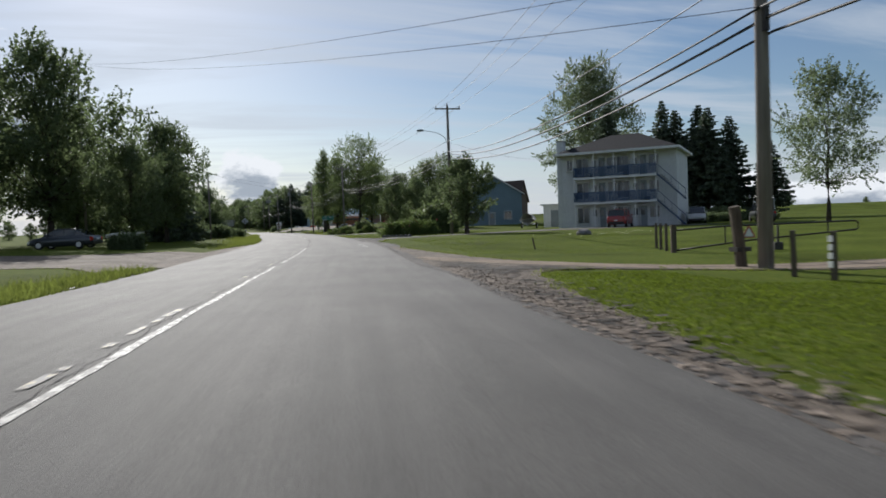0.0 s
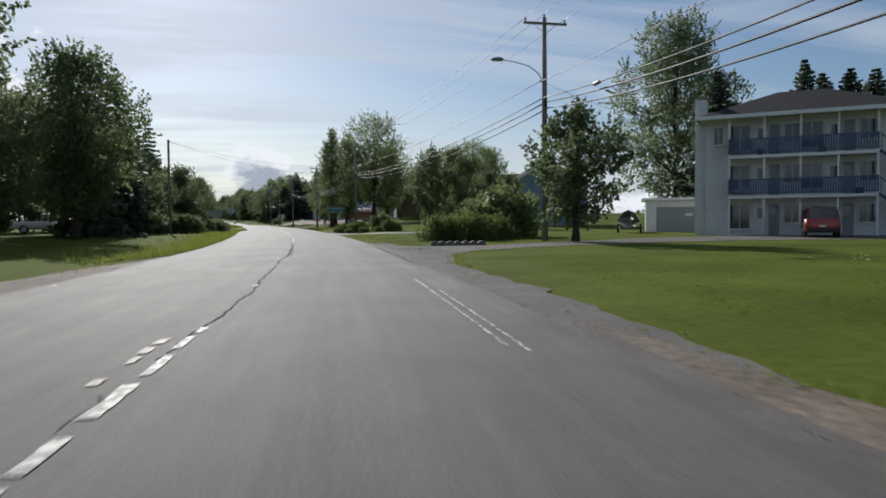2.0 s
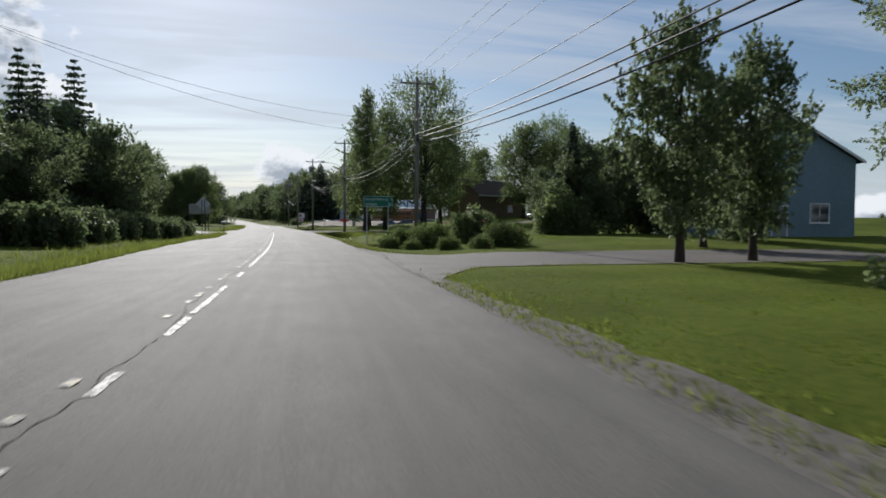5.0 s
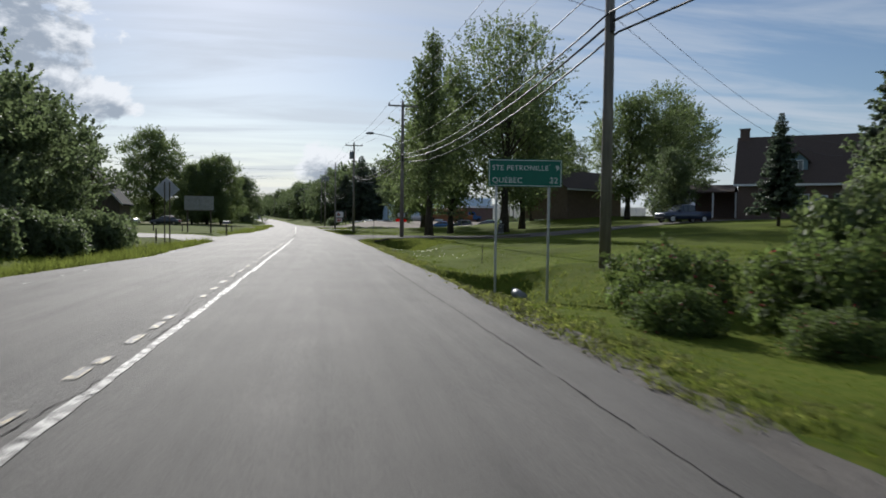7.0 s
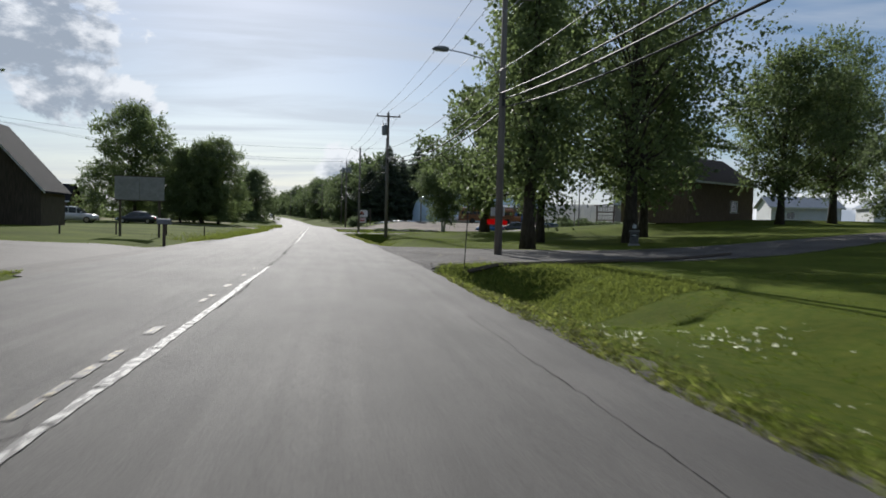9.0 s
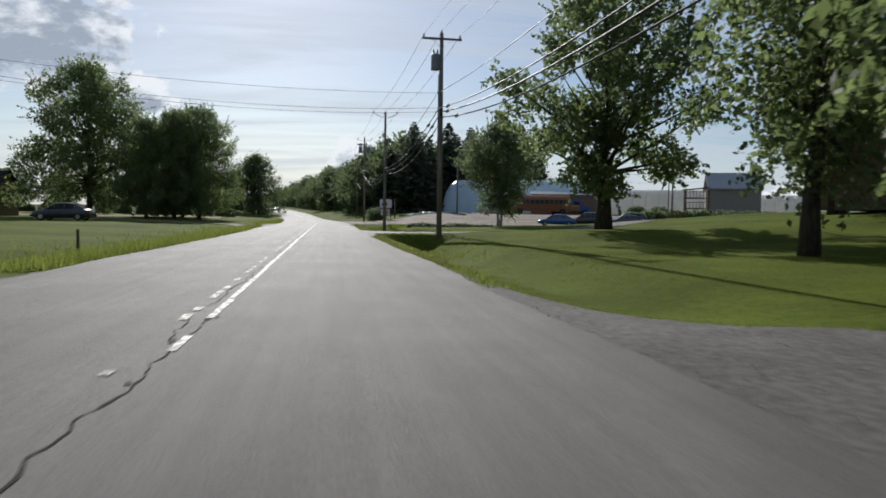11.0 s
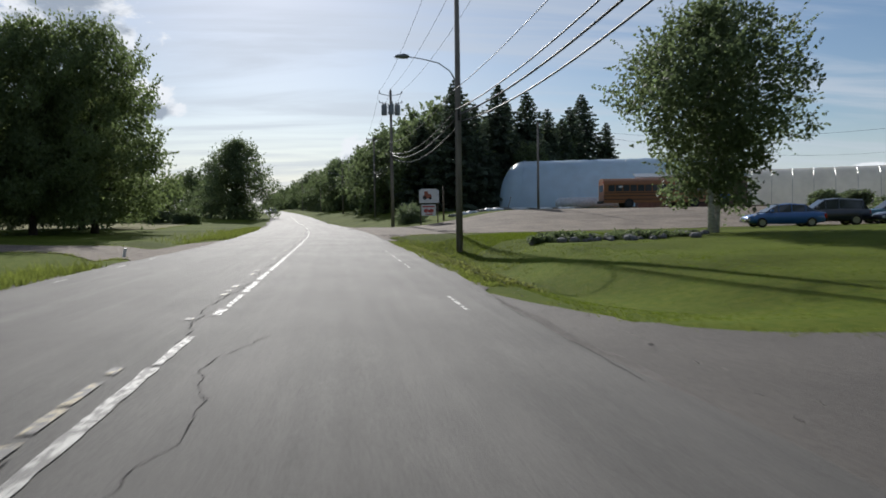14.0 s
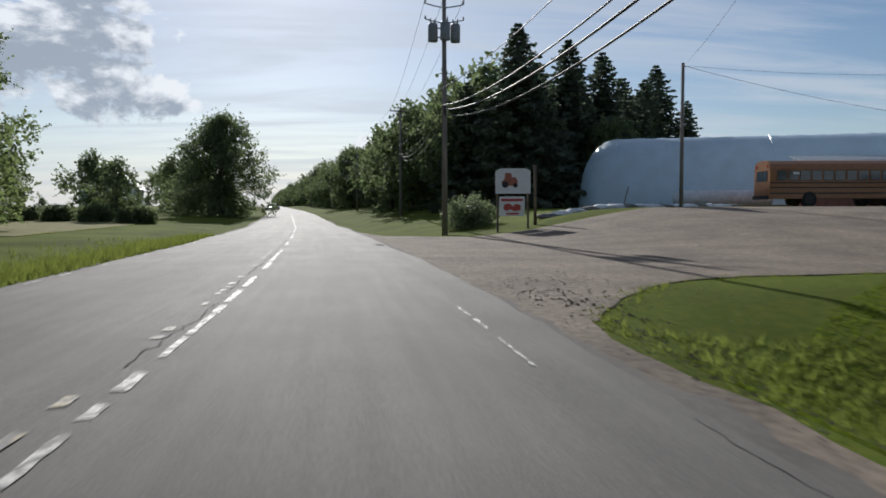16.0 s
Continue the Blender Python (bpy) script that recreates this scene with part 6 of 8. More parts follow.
# ---------------------------------------------------------------- greenhouses
def hoop_house(label, a, b, half, height, mat, dome=True, ribs=12, ribs_mat="steel", name="greenhouse"):
    """A film tunnel from a to b (its ground ends), with hoops and an end wall."""
    a, b = Vector(a), Vector(b)
    length = (b - a).length
    d = (b - a) / length
    zg = land(*(a + (b - a) * 0.4))
    ob = empty(name, label, "greenhouse", pose(a.x, a.y, zg, 0, 0, math.degrees(math.atan2(d.y, d.x))))
    K = 28

    def ring(s, f):
        out = []
        for i in range(K + 1):
            t = math.pi * i / K
            c, q = math.cos(t), math.sin(t)
            out.append((s, half * f * math.copysign(abs(c) ** 0.82, c), height * f ** 0.8 * q ** 0.86 - 0.12))
        return out

    stations = [(-half * 0.75 * math.sin(g), max(0.02, math.cos(g))) for g in np.linspace(math.pi / 2 * 0.97, 0.12, 8)] if dome else []
    rng = random.Random(9)
    stations += [(length * i / 40, 1.0 + rng.gauss(0, 0.003) - (0.008 if i % 3 else 0)) for i in range(41)]
    verts, faces = [], []
    for s, f in stations:
        verts += ring(s, f)
    for j in range(len(stations) - 1):
        for i in range(K):
            q = j * (K + 1) + i
            faces.append((q, q + 1, q + K + 2, q + K + 1))
    part_ = link_mesh("film", verts, faces, mat, ob, "taut translucent plastic film", smooth=True)
    bm = bmesh.new()
    vs = [bm.verts.new(p) for p in ring(length, 0.99)]
    bm.faces.new(vs)
    ew = part("end_wall", bm, M["film_white"], ob)
    part("door", boxes((length + 0.005, length + 0.06, -1.3, 1.3, -0.1, 2.5)), M["door_grey"], ew)
    part("vent", boxes((length + 0.005, length + 0.05, -0.45, 0.45, height - 1.5, height - 0.7)), M["window_glass"], ew)
    for k in range(ribs + 1):
        s = length * k / ribs
        part("hoop", tubes(([Vector(p) * 1.0 for p in ring(s, 1.006)], 0.03), sides=5), M[ribs_mat], ob)
    part("base_board", boxes((0, length, -half - 0.03, -half + 0.03, -0.1, 0.25), (0, length, half - 0.03, half + 0.03, -0.1, 0.25)), M["wood_brown"], ob)
    return ob


hoop_house("large pale blue film greenhouse with a rounded end", (19.0, 288.6), (44.0, 281.0), 4.7, 6.7, M["film"], ribs=2, ribs_mat="film")
hoop_house("white film tunnel greenhouse with visible hoops", (44.0, 296.0), (74.0, 277.0), 4.6, 5.4, M["film_white"], dome=False, ribs=14)
hoop_house("far white film tunnel greenhouse", (80.0, 300.0), (96.0, 290.0), 4.4, 5.0, M["film_white"], dome=False, ribs=10)
hoop_house("far white film tunnel greenhouse", (95.0, 330.0), (112.0, 318.0), 4.4, 5.0, M["film_white"], dome=False, ribs=10)
_lt = empty("shed", "low faded red lean-to before the greenhouse", "shed", pose(30.4, 277.4, land(34, 276), 0, 0, -9))
part("wall", boxes((0, 13.0, 0, 0.2, -0.3, 3.7)), M["barn_wall"], _lt)
part("wall", boxes((0, 0.2, 0.202, 1.4, -0.3, 3.9)), M["barn_wall"], _lt)
part("wall", boxes((12.8, 13.0, 0.202, 1.4, -0.3, 3.9)), M["barn_wall"], _lt)
_lr = part("roof", prism([(-0.35, 3.72), (1.6, 4.2), (1.6, 4.3), (-0.35, 3.82)], -0.3, 13.3, axis="x"), M["metal_roof"], _lt)
part("gutter", boxes((-0.3, 13.3, -0.45, -0.354, 3.68, 3.8), bevel=0.01), M["trim_white"], _lr)
# wrapped bale tube beside the greenhouse
_t = part("bale_tube", tubes(([(20.9, 279.6, 0), (21.3, 279.6, 0), (24, 279.3, 0), (28.3, 278.7, 0), (28.7, 278.6, 0)], [0.45, 0.74, 0.76, 0.76, 0.4]), sides=16), M["tarp"], None, smooth=True)
_t.location = (0, 0, land(24, 279) + 0.72)
tagged(_t, "long white plastic-wrapped bale tube on the ground", "bale")


# ---------------------------------------------------------------- vehicles
def wheel(parent, x, y, z, r, w=0.2, rim="rim"):
    t = part("wheel", tubes(([(x, y - w / 2, z), (x, y - w / 2 + 0.03, z), (x, y + w / 2 - 0.03, z), (x, y + w / 2, z)], [r * 0.9, r, r, r * 0.9]), sides=20), M["rubber"], parent, smooth=False)
    part("rim", tubes(([(x, y - w / 2 - 0.006, z), (x, y + w / 2 + 0.006, z)], r * 0.6), sides=14), M[rim], t)


def car(label, paint, x, y, heading, kind="sedan", dz=0.0, category="car"):
    """A parked car lofted from cross-sections: x forward, y to its left."""
    shapes = {
        # station x, half width, sill z, belt z; then cabin stations x, half width, roof z
        "sedan": (4.6, 0.88, [(-2.3, 0.62, 0.42, 0.72), (-2.22, 0.8, 0.3, 0.9), (-1.5, 0.87, 0.22, 0.96), (0, 0.89, 0.2, 0.93), (1.1, 0.88, 0.22, 0.9), (1.9, 0.84, 0.25, 0.78), (2.22, 0.76, 0.32, 0.66), (2.3, 0.6, 0.42, 0.58)],
                  [(-1.85, 0.72, 0.96), (-1.1, 0.66, 1.38), (-0.3, 0.64, 1.45), (0.45, 0.64, 1.4), (1.25, 0.74, 0.93)], 0.31),
        "suv": (4.6, 0.92, [(-2.3, 0.72, 0.5, 0.95), (-2.24, 0.86, 0.36, 1.08), (-1.4, 0.91, 0.28, 1.1), (0, 0.92, 0.28, 1.08), (1.2, 0.91, 0.28, 1.04), (1.95, 0.87, 0.3, 0.96), (2.24, 0.8, 0.38, 0.86), (2.3, 0.64, 0.5, 0.74)],
                [(-2.18, 0.78, 1.09), (-1.85, 0.72, 1.66), (-0.4, 0.7, 1.76), (0.4, 0.7, 1.7), (1.25, 0.78, 1.06)], 0.36),
        "pickup": (5.4, 0.95, [(-2.7, 0.86, 0.52, 1.0), (-2.64, 0.93, 0.42, 1.12), (-1.0, 0.95, 0.36, 1.12), (0.4, 0.95, 0.36, 1.1), (1.4, 0.94, 0.36, 1.08), (2.3, 0.9, 0.38, 1.0), (2.64, 0.84, 0.46, 0.9), (2.7, 0.7, 0.56, 0.8)],
                   [(-0.95, 0.8, 1.12), (-0.8, 0.74, 1.72), (0.0, 0.73, 1.78), (0.5, 0.73, 1.74), (1.3, 0.8, 1.1)], 0.38),
    }
    length, hw, body, cabin, wr = shapes[kind]
    ob = empty("pickup_truck" if kind == "pickup" else "car", label, category, pose(x, y, land(x, y) + dz, 0, 0, heading), group="")
    verts, faces = [], []
    for sx, w, lo, hi in body:
        mid = lo + (hi - lo) * 0.55
        sec = [(-w * 0.86, lo), (-w, lo + 0.1), (-w, mid), (-w * 0.95, hi - 0.04), (-w * 0.82, hi), (0, hi + 0.02), (w * 0.82, hi), (w * 0.95, hi - 0.04), (w, mid), (w, lo + 0.1), (w * 0.86, lo)]
        verts += [(sx, yy, zz) for yy, zz in sec]
    k = 11
    for i in range(len(body) - 1):
        for j in range(k):
            a, b = i * k + j, i * k + (j + 1) % k
            faces.append((a, b, b + k, a + k))
    faces += [tuple(range(k))[::-1], tuple(range((len(body) - 1) * k, len(body) * k))]
    bd = link_mesh("body", verts, faces, M[paint], ob, smooth=True)
    verts, faces = [], []
    for sx, w, z in cabin:
        belt = 0.9 if kind == "sedan" else 1.04
        verts += [(sx, -w - 0.09 * (z > 1.1), belt), (sx, -w, z - 0.06), (sx, -w * 0.86, z), (sx, w * 0.86, z), (sx, w, z - 0.06), (sx, w + 0.09 * (z > 1.1), belt)]
    for i in range(len(cabin) - 1):
        for j in range(5):
            a = i * 6 + j
            faces.append((a, a + 1, a + 7, a + 6))
    link_mesh("glazing", verts, faces, M["car_glass"], ob, "dark tinted glazing")
    roof = [c for c in cabin if c[2] > 1.3]
    verts, faces = [], []
    for sx, w, z in roof:
        verts += [(sx, -w - 0.01, z - 0.05), (sx, -w * 0.86, z + 0.012), (sx, 0, z + 0.03), (sx, w * 0.86, z + 0.012), (sx, w + 0.01, z - 0.05)]
    for i in range(len(roof) - 1):
        for j in range(4):
            a = i * 5 + j
            faces.append((a, a + 1, a + 6, a + 5))
    link_mesh("roof", verts, faces, M[paint], ob, smooth=True)
    for (sx0, w0, z0), (sx1, w1, z1) in zip(cabin, cabin[1:]):
        belt = 0.9 if kind == "sedan" else 1.04
        if z0 > 1.2 or z1 > 1.2:
            for sgn in (-1, 1):
                part("pillar", tubes(([(sx1, sgn * (w1 + 0.09 * (z1 > 1.1)), belt), (sx1, sgn * (w1 + 0.012), z1 - 0.05)], 0.035), sides=5), M[paint], ob)
    for sx in (length / 2 - 0.85, -length / 2 + 0.9):
        for sgn in (-1, 1):
            wheel(ob, sx, sgn * (hw - 0.1), wr, wr)
    f = length / 2
    zl = body[-2][3] - 0.14
    for sgn in (-1, 1):
        part("headlight", boxes((f - 0.2, f - 0.02, sgn * 0.62 - 0.16, sgn * 0.62 + 0.16, zl - 0.1, zl + 0.06), bevel=0.03), M["lens_clear"], ob)
        zt = body[1][3] - 0.2
        part("tail_light", boxes((-f + 0.0, -f + 0.14, sgn * 0.68 - 0.13, sgn * 0.68 + 0.13, zt - 0.16, zt + 0.12), bevel=0.03), M["lens_red"], ob)
        part("mirror", boxes((0.82, 0.98, sgn * (hw + 0.02) - 0.09, sgn * (hw + 0.02) + 0.09, body[3][3] + 0.02, body[3][3] + 0.16), bevel=0.03), M[paint], ob)
    part("bumper", boxes((f - 0.12, f + 0.04, -hw * 0.82, hw * 0.82, 0.32, 0.52), bevel=0.04), M["black"], ob)
    part("bumper", boxes((-f - 0.04, -f + 0.12, -hw * 0.82, hw * 0.82, 0.34, 0.56), bevel=0.04), M["black"], ob)
    part("number_plate", boxes((-f - 0.05, -f - 0.035, -0.16, 0.16, 0.62, 0.72)), M["sign_white"], ob)
    if kind == "pickup":
        part("bed", boxes((-2.55, -1.05, -0.78, 0.78, 1.125, 1.14)), M["black"], ob)
    return ob


car("dark red sport utility vehicle parked at the block", "car_red", 30.6, 62.4, 50, "suv")
car("silver station wagon parked beside the block", "car_silver", 40.4, 64.2, 235, "suv")
_jeep = car("dark open-backed utility vehicle with a roof hoop by the field", "car_dark", 45.6, 60.8, 62, "suv")
part("roof_hoop", tubes(([(-2.1, -0.72, 1.0), (-2.0, -0.7, 2.25), (-1.7, -0.66, 2.5), (0.2, -0.66, 2.55), (0.5, -0.7, 2.3), (0.7, -0.72, 1.1)], 0.035), ([(-2.1, 0.72, 1.0), (-2.0, 0.7, 2.25), (-1.7, 0.66, 2.5), (0.2, 0.66, 2.55), (0.5, 0.7, 2.3), (0.7, 0.72, 1.1)], 0.035), sides=6), M["steel"], _jeep, "bare steel tube hoop")
car("dark sedan parked under the trees", "car_dark", -17.0, 56.0, 165, "sedan")
car("white pickup truck parked among trees", "car_white", -19.6, 96.6, 195, "pickup")
car("dark blue pickup truck parked by the brick house", "car_navy", 36.0, 161.5, 190, "pickup")
car("white sport utility vehicle parked on the grass", "car_white", -28.0, 205.5, 5, "suv")
car("dark car parked behind the billboard", "car_dark", -24.0, 214.0, 180, "sedan")
car("bright blue hatchback parked at the yard edge", "car_blue", 23.7, 236.4, 168, "sedan")
car("dark sport utility vehicle parked in the yard", "car_dark", 28.2, 238.6, 165, "suv")
car("dark sedan parked in the yard", "car_navy", 32.4, 236.2, 168, "sedan")
car("dark teal sport utility vehicle parked in the yard", "car_teal", 33.8, 239.4, 165, "suv")
car("pale car standing on the far road", "car_silver", edge_x(372, -2.0), 372, 258, "sedan", dz=float(road_z(372)) * 0.0)


def school_bus():
    z = land(29, 270.5)
    ob = empty("school_bus", "faded orange school bus parked in the yard", "bus", pose(23.8, 270.3, z, 0, 0, -4) @ Matrix.Diagonal((1.08, 1.0, 1.12, 1)))
    L, W = 10.6, 2.4
    prof = [(0, 0.55), (0, 2.35), (0.1, 2.72), (0.45, 2.92), (W / 2, 2.98), (W - 0.45, 2.92), (W - 0.1, 2.72), (W, 2.35), (W, 0.55)]
    bd = part("body", prism(prof, 0, L, axis="x"), M["bus_yellow"], ob)
    part("roof_rib", boxes((-0.02, L + 0.02, -0.02, 0.02, 2.36, 2.42), (-0.02, L + 0.02, W - 0.02, W + 0.02, 2.36, 2.42)), M["bus_yellow"], bd)
    for zz in (0.85, 1.2, 1.5):
        part("rub_rail", boxes((0, L, -0.035, -0.002, zz, zz + 0.07), bevel=0.008), M["black"], bd)
    for i in range(13):
        x = 0.45 + i * 0.76
        w = part("window", boxes((x, x + 0.66, -0.02, 0.0, 1.68, 2.3)), M["black"], ob)
        part("pane", boxes((x + 0.03, x + 0.63, -0.028, -0.021, 1.71, 1.98)), M["window_glass"], w)
        part("pane", boxes((x + 0.03, x + 0.63, -0.028, -0.021, 2.01, 2.27)), M["window_glass"], w)
    part("sticker", boxes((1.5, 1.9, -0.034, -0.029, 2.05, 2.22)), M["sign_white"], ob)
    part("rear_window", boxes((-0.02, -0.002, 0.4, 2.0, 1.65, 2.3)), M["window_glass"], ob)
    for x in (2.6, 9.4):
        for y in (0.12, W - 0.12):
            wheel(ob, x, y, 0.5, 0.5, 0.28, "dark_steel")
    hood = part("hood", prism([(0.25, 0.6), (0.2, 1.3), (0.4, 1.55), (W - 0.4, 1.55), (W - 0.2, 1.3), (W - 0.25, 0.6)], L + 0.003, L + 1.5, axis="x"), M["bus_yellow"], ob)
    part("grille", boxes((L + 1.5, L + 1.54, 0.6, W - 0.6, 0.75, 1.35)), M["black"], hood)
    part("windscreen", boxes((L + 0.004, L + 0.03, 0.2, W - 0.2, 1.62, 2.45)), M["window_glass"], ob)
    part("bumper", boxes((-0.16, -0.003, 0.1, W - 0.1, 0.5, 0.75), bevel=0.02), M["black"], ob)
    for y in (0.35, W - 0.35):
        part("tail_light", tubes(([(-0.03, y, 2.6), (0.0, y, 2.6)], 0.09), sides=12), M["lens_red"], ob)
    return ob


school_bus()


def farm_truck(x, y, heading):
    ob = empty("truck", "blue lorry cab parked beside the bus", "truck", pose(x, y, land(x, y), 0, 0, heading))
    part("cab", prism([(-0.9, 0.7), (1.0, 0.7), (1.0, 1.7), (0.6, 2.6), (-0.9, 2.7)], -1.05, 1.05), M["car_blue"], ob)
    part("windscreen", prism([(1.012, 1.72), (0.66, 2.5), (0.64, 2.5), (0.99, 1.72)], -0.9, 0.9), M["car_glass"], ob)
    part("hood", prism([(1.003, 0.75), (2.3, 0.75), (2.35, 1.45), (1.003, 1.62)], -0.8, 0.8), M["car_blue"], ob)
    part("side_window", boxes((-0.5, 0.5, -1.07, -1.055, 1.75, 2.4)), M["car_glass"], ob)
    part("chassis", boxes((-4.5, 1.0, -0.5, 0.5, 0.55, 0.7)), M["black"], ob)
    for wx in (1.6, -2.6, -3.6):
        for wy in (-0.9, 0.9):
            wheel(ob, wx, wy, 0.5, 0.5, 0.28, "dark_steel")
    return ob


farm_truck(37.4, 273.7, -6)


# covered boat on a trailer by the garage
def boat():
    ob = empty("boat_trailer", "small covered boat on a trailer beside the garage", "boat", pose(28.6, 80.9, land(28, 80), 0, 0, 57) @ Matrix.Diagonal((0.9, 0.95, 1.25, 1)))
    bm = bmesh.new()
    rows = []
    for i in range(9):
        f = i / 8
        w = 0.95 * (1 - f ** 3) + 0.02
        rows.append([bm.verts.new((f * 4.4 - 2.2, w * c, 0.75 + 0.25 * f - 0.45 * (1 - abs(c)) * (1 - f * 0.5))) for c in (-1, -0.6, 0, 0.6, 1)])
    for a, b in zip(rows, rows[1:]):
        for j in range(4):
            bm.faces.new((a[j], a[j + 1], b[j + 1], b[j]))
    part("hull", bm, M["trim_white"], ob, smooth=True)
    bm = bmesh.new()
    rows = []
    for i in range(9):
        f = i / 8
        w = 0.98 * (1 - f ** 3) + 0.02
        rows.append([bm.verts.new((f * 4.4 - 2.2, w * c, 0.76 + 0.25 * f + (0.75 - 0.5 * f) * (1 - c * c))) for c in (-1, -0.5, 0, 0.5, 1)])
    for a, b in zip(rows, rows[1:]):
        for j in range(4):
            bm.faces.new((a[j], a[j + 1], b[j + 1], b[j]))
    part("cover", bm, M["canvas"], ob, "pale stretched canvas cover", smooth=True)
    part("trailer_frame", tubes(([(-2.0, -0.5, 0.4), (1.5, -0.4, 0.42), (2.9, 0, 0.45)], 0.04), ([(-2.0, 0.5, 0.4), (1.5, 0.4, 0.42), (2.9, 0, 0.45)], 0.04), sides=6), M["steel"], ob)
    for sgn in (-1, 1):
        wheel(ob, -0.6, sgn * 0.95, 0.3, 0.3, 0.18)
    return ob


boat()


# ---------------------------------------------------------------- roadside things
def words(text, size, parent, m, mat):
    cu = bpy.data.curves.new("lettering", "FONT")
    cu.body, cu.size, cu.extrude = text, size, 0.002
    cu.space_character = 1.08
    tmp = new("lettering", cu)
    bpy.context.view_layer.update()
    me = bpy.data.meshes.new_from_object(tmp.evaluated_get(bpy.context.evaluated_depsgraph_get()))
    bpy.data.objects.remove(tmp)
    me.materials.clear()
    me.materials.append(mat)
    ob = new("lettering", me)
    ob.parent = parent
    ob.matrix_local = m
    return ob


def distance_sign():
    x, y = 6.45, 116.0
    ob = empty("road_sign", "green road distance sign on two steel posts", "road sign", pose(x, y, 0, 0, 0, -6))
    z0, z1, w = 2.2, 2.92, 1.95
    p = part("panel", boxes((0, w, -0.02, 0.0, z0, z1), bevel=0.0), M["sign_green"], ob)
    part("border", boxes((0.02, w - 0.02, -0.026, -0.021, z0 + 0.02, z0 + 0.035), (0.02, w - 0.02, -0.026, -0.021, z1 - 0.035, z1 - 0.02), (0.02, 0.035, -0.026, -0.021, z0 + 0.035, z1 - 0.035), (w - 0.035, w - 0.02, -0.026, -0.021, z0 + 0.035, z1 - 0.035)), M["sign_text"], p)
    for t, px_, pz, s in (("STE", 0.1, 2.63, 0.188), ("PETRONILLE", 0.48, 2.63, 0.188), ("9", 1.77, 2.63, 0.2), ("QUÉBEC", 0.1, 2.3, 0.2), ("22", 1.62, 2.3, 0.22)):
        words(t, s, p, pose(px_, -0.024, pz, 90, 0, 0), M["sign_text"])
    for px_ in (0.22, 1.62):
        part("post", boxes((px_ - 0.03, px_ + 0.03, 0.002, 0.045, land(x + px_, y) - 0.3, z1 - 0.1)), M["steel"], ob)
        for zz in (z0 + 0.12, z1 - 0.14):
            part("bolt", tubes(([(px_, -0.022, zz), (px_, -0.032, zz)], 0.012), sides=6), M["steel"], ob)
    return ob


distance_sign()


def yard_sign():
    zg = land(3.5, 258.9)
    ob = empty("business_sign", "white yard sign with a red tractor picture and a notice", "sign", pose(2.65, 258.9, zg, 0, 0, -4))
    w = 1.8
    for px_ in (0.12, w - 0.12):
        part("post", boxes((px_ - 0.05, px_ + 0.05, 0.002, 0.1, -0.3, 3.1)), M["post_wood"], ob)
    p = part("panel", prism([(0, 1.9), (w, 1.9), (w, 3.05), (w - 0.25, 3.18), (0.25, 3.18), (0, 3.05)], -0.04, 0.0), M["sign_white"], ob)
    tr = part("picture", prism([(0.35, 2.35), (0.5, 2.3), (1.05, 2.3), (1.15, 2.5), (1.05, 2.72), (0.85, 2.72), (0.8, 2.95), (0.5, 2.95), (0.45, 2.6), (0.3, 2.5)], -0.046, -0.041), M["sign_rust"], p)
    part("picture", tubes(([(0.5, -0.052, 2.36), (0.5, -0.047, 2.36)], 0.17), ([(1.02, -0.052, 2.32), (1.02, -0.047, 2.32)], 0.12), sides=16), M["black"], p)
    part("finial", tubes(([(0.72, -0.02, 3.18), (0.75, -0.02, 3.32), (0.82, -0.02, 3.34)], [0.03, 0.05, 0.01]), sides=6), M["black"], ob)
    q = part("notice", boxes((0.2, 1.5, -0.03, 0.0, 0.75, 1.75), bevel=0.004), M["sign_white"], ob)
    part("bar", boxes((0.3, 1.4, -0.036, -0.031, 1.5, 1.64)), M["sign_red"], q)
    part("picture", prism([(0.4, 1.1), (0.6, 1.0), (0.75, 1.1), (0.95, 1.0), (1.3, 1.05), (1.3, 1.3), (1.05, 1.38), (0.9, 1.25), (0.7, 1.4), (0.45, 1.35)], -0.036, -0.031), M["sign_red"], q)
    part("bar", boxes((0.55, 1.2, -0.036, -0.031, 0.82, 0.92)), M["sign_red"], q)
    return ob


yard_sign()
_p = part("post", tubes(([(0, 0, -0.3), (0, 0, 3.2)], [0.09, 0.08]), sides=10), M["post_wood"], None, smooth=True)
_p.name = "timber_post"
_p.location = (5.0, 260.2, land(5, 260))
tagged(_p, "weathered round timber post beside the yard sign", "post")


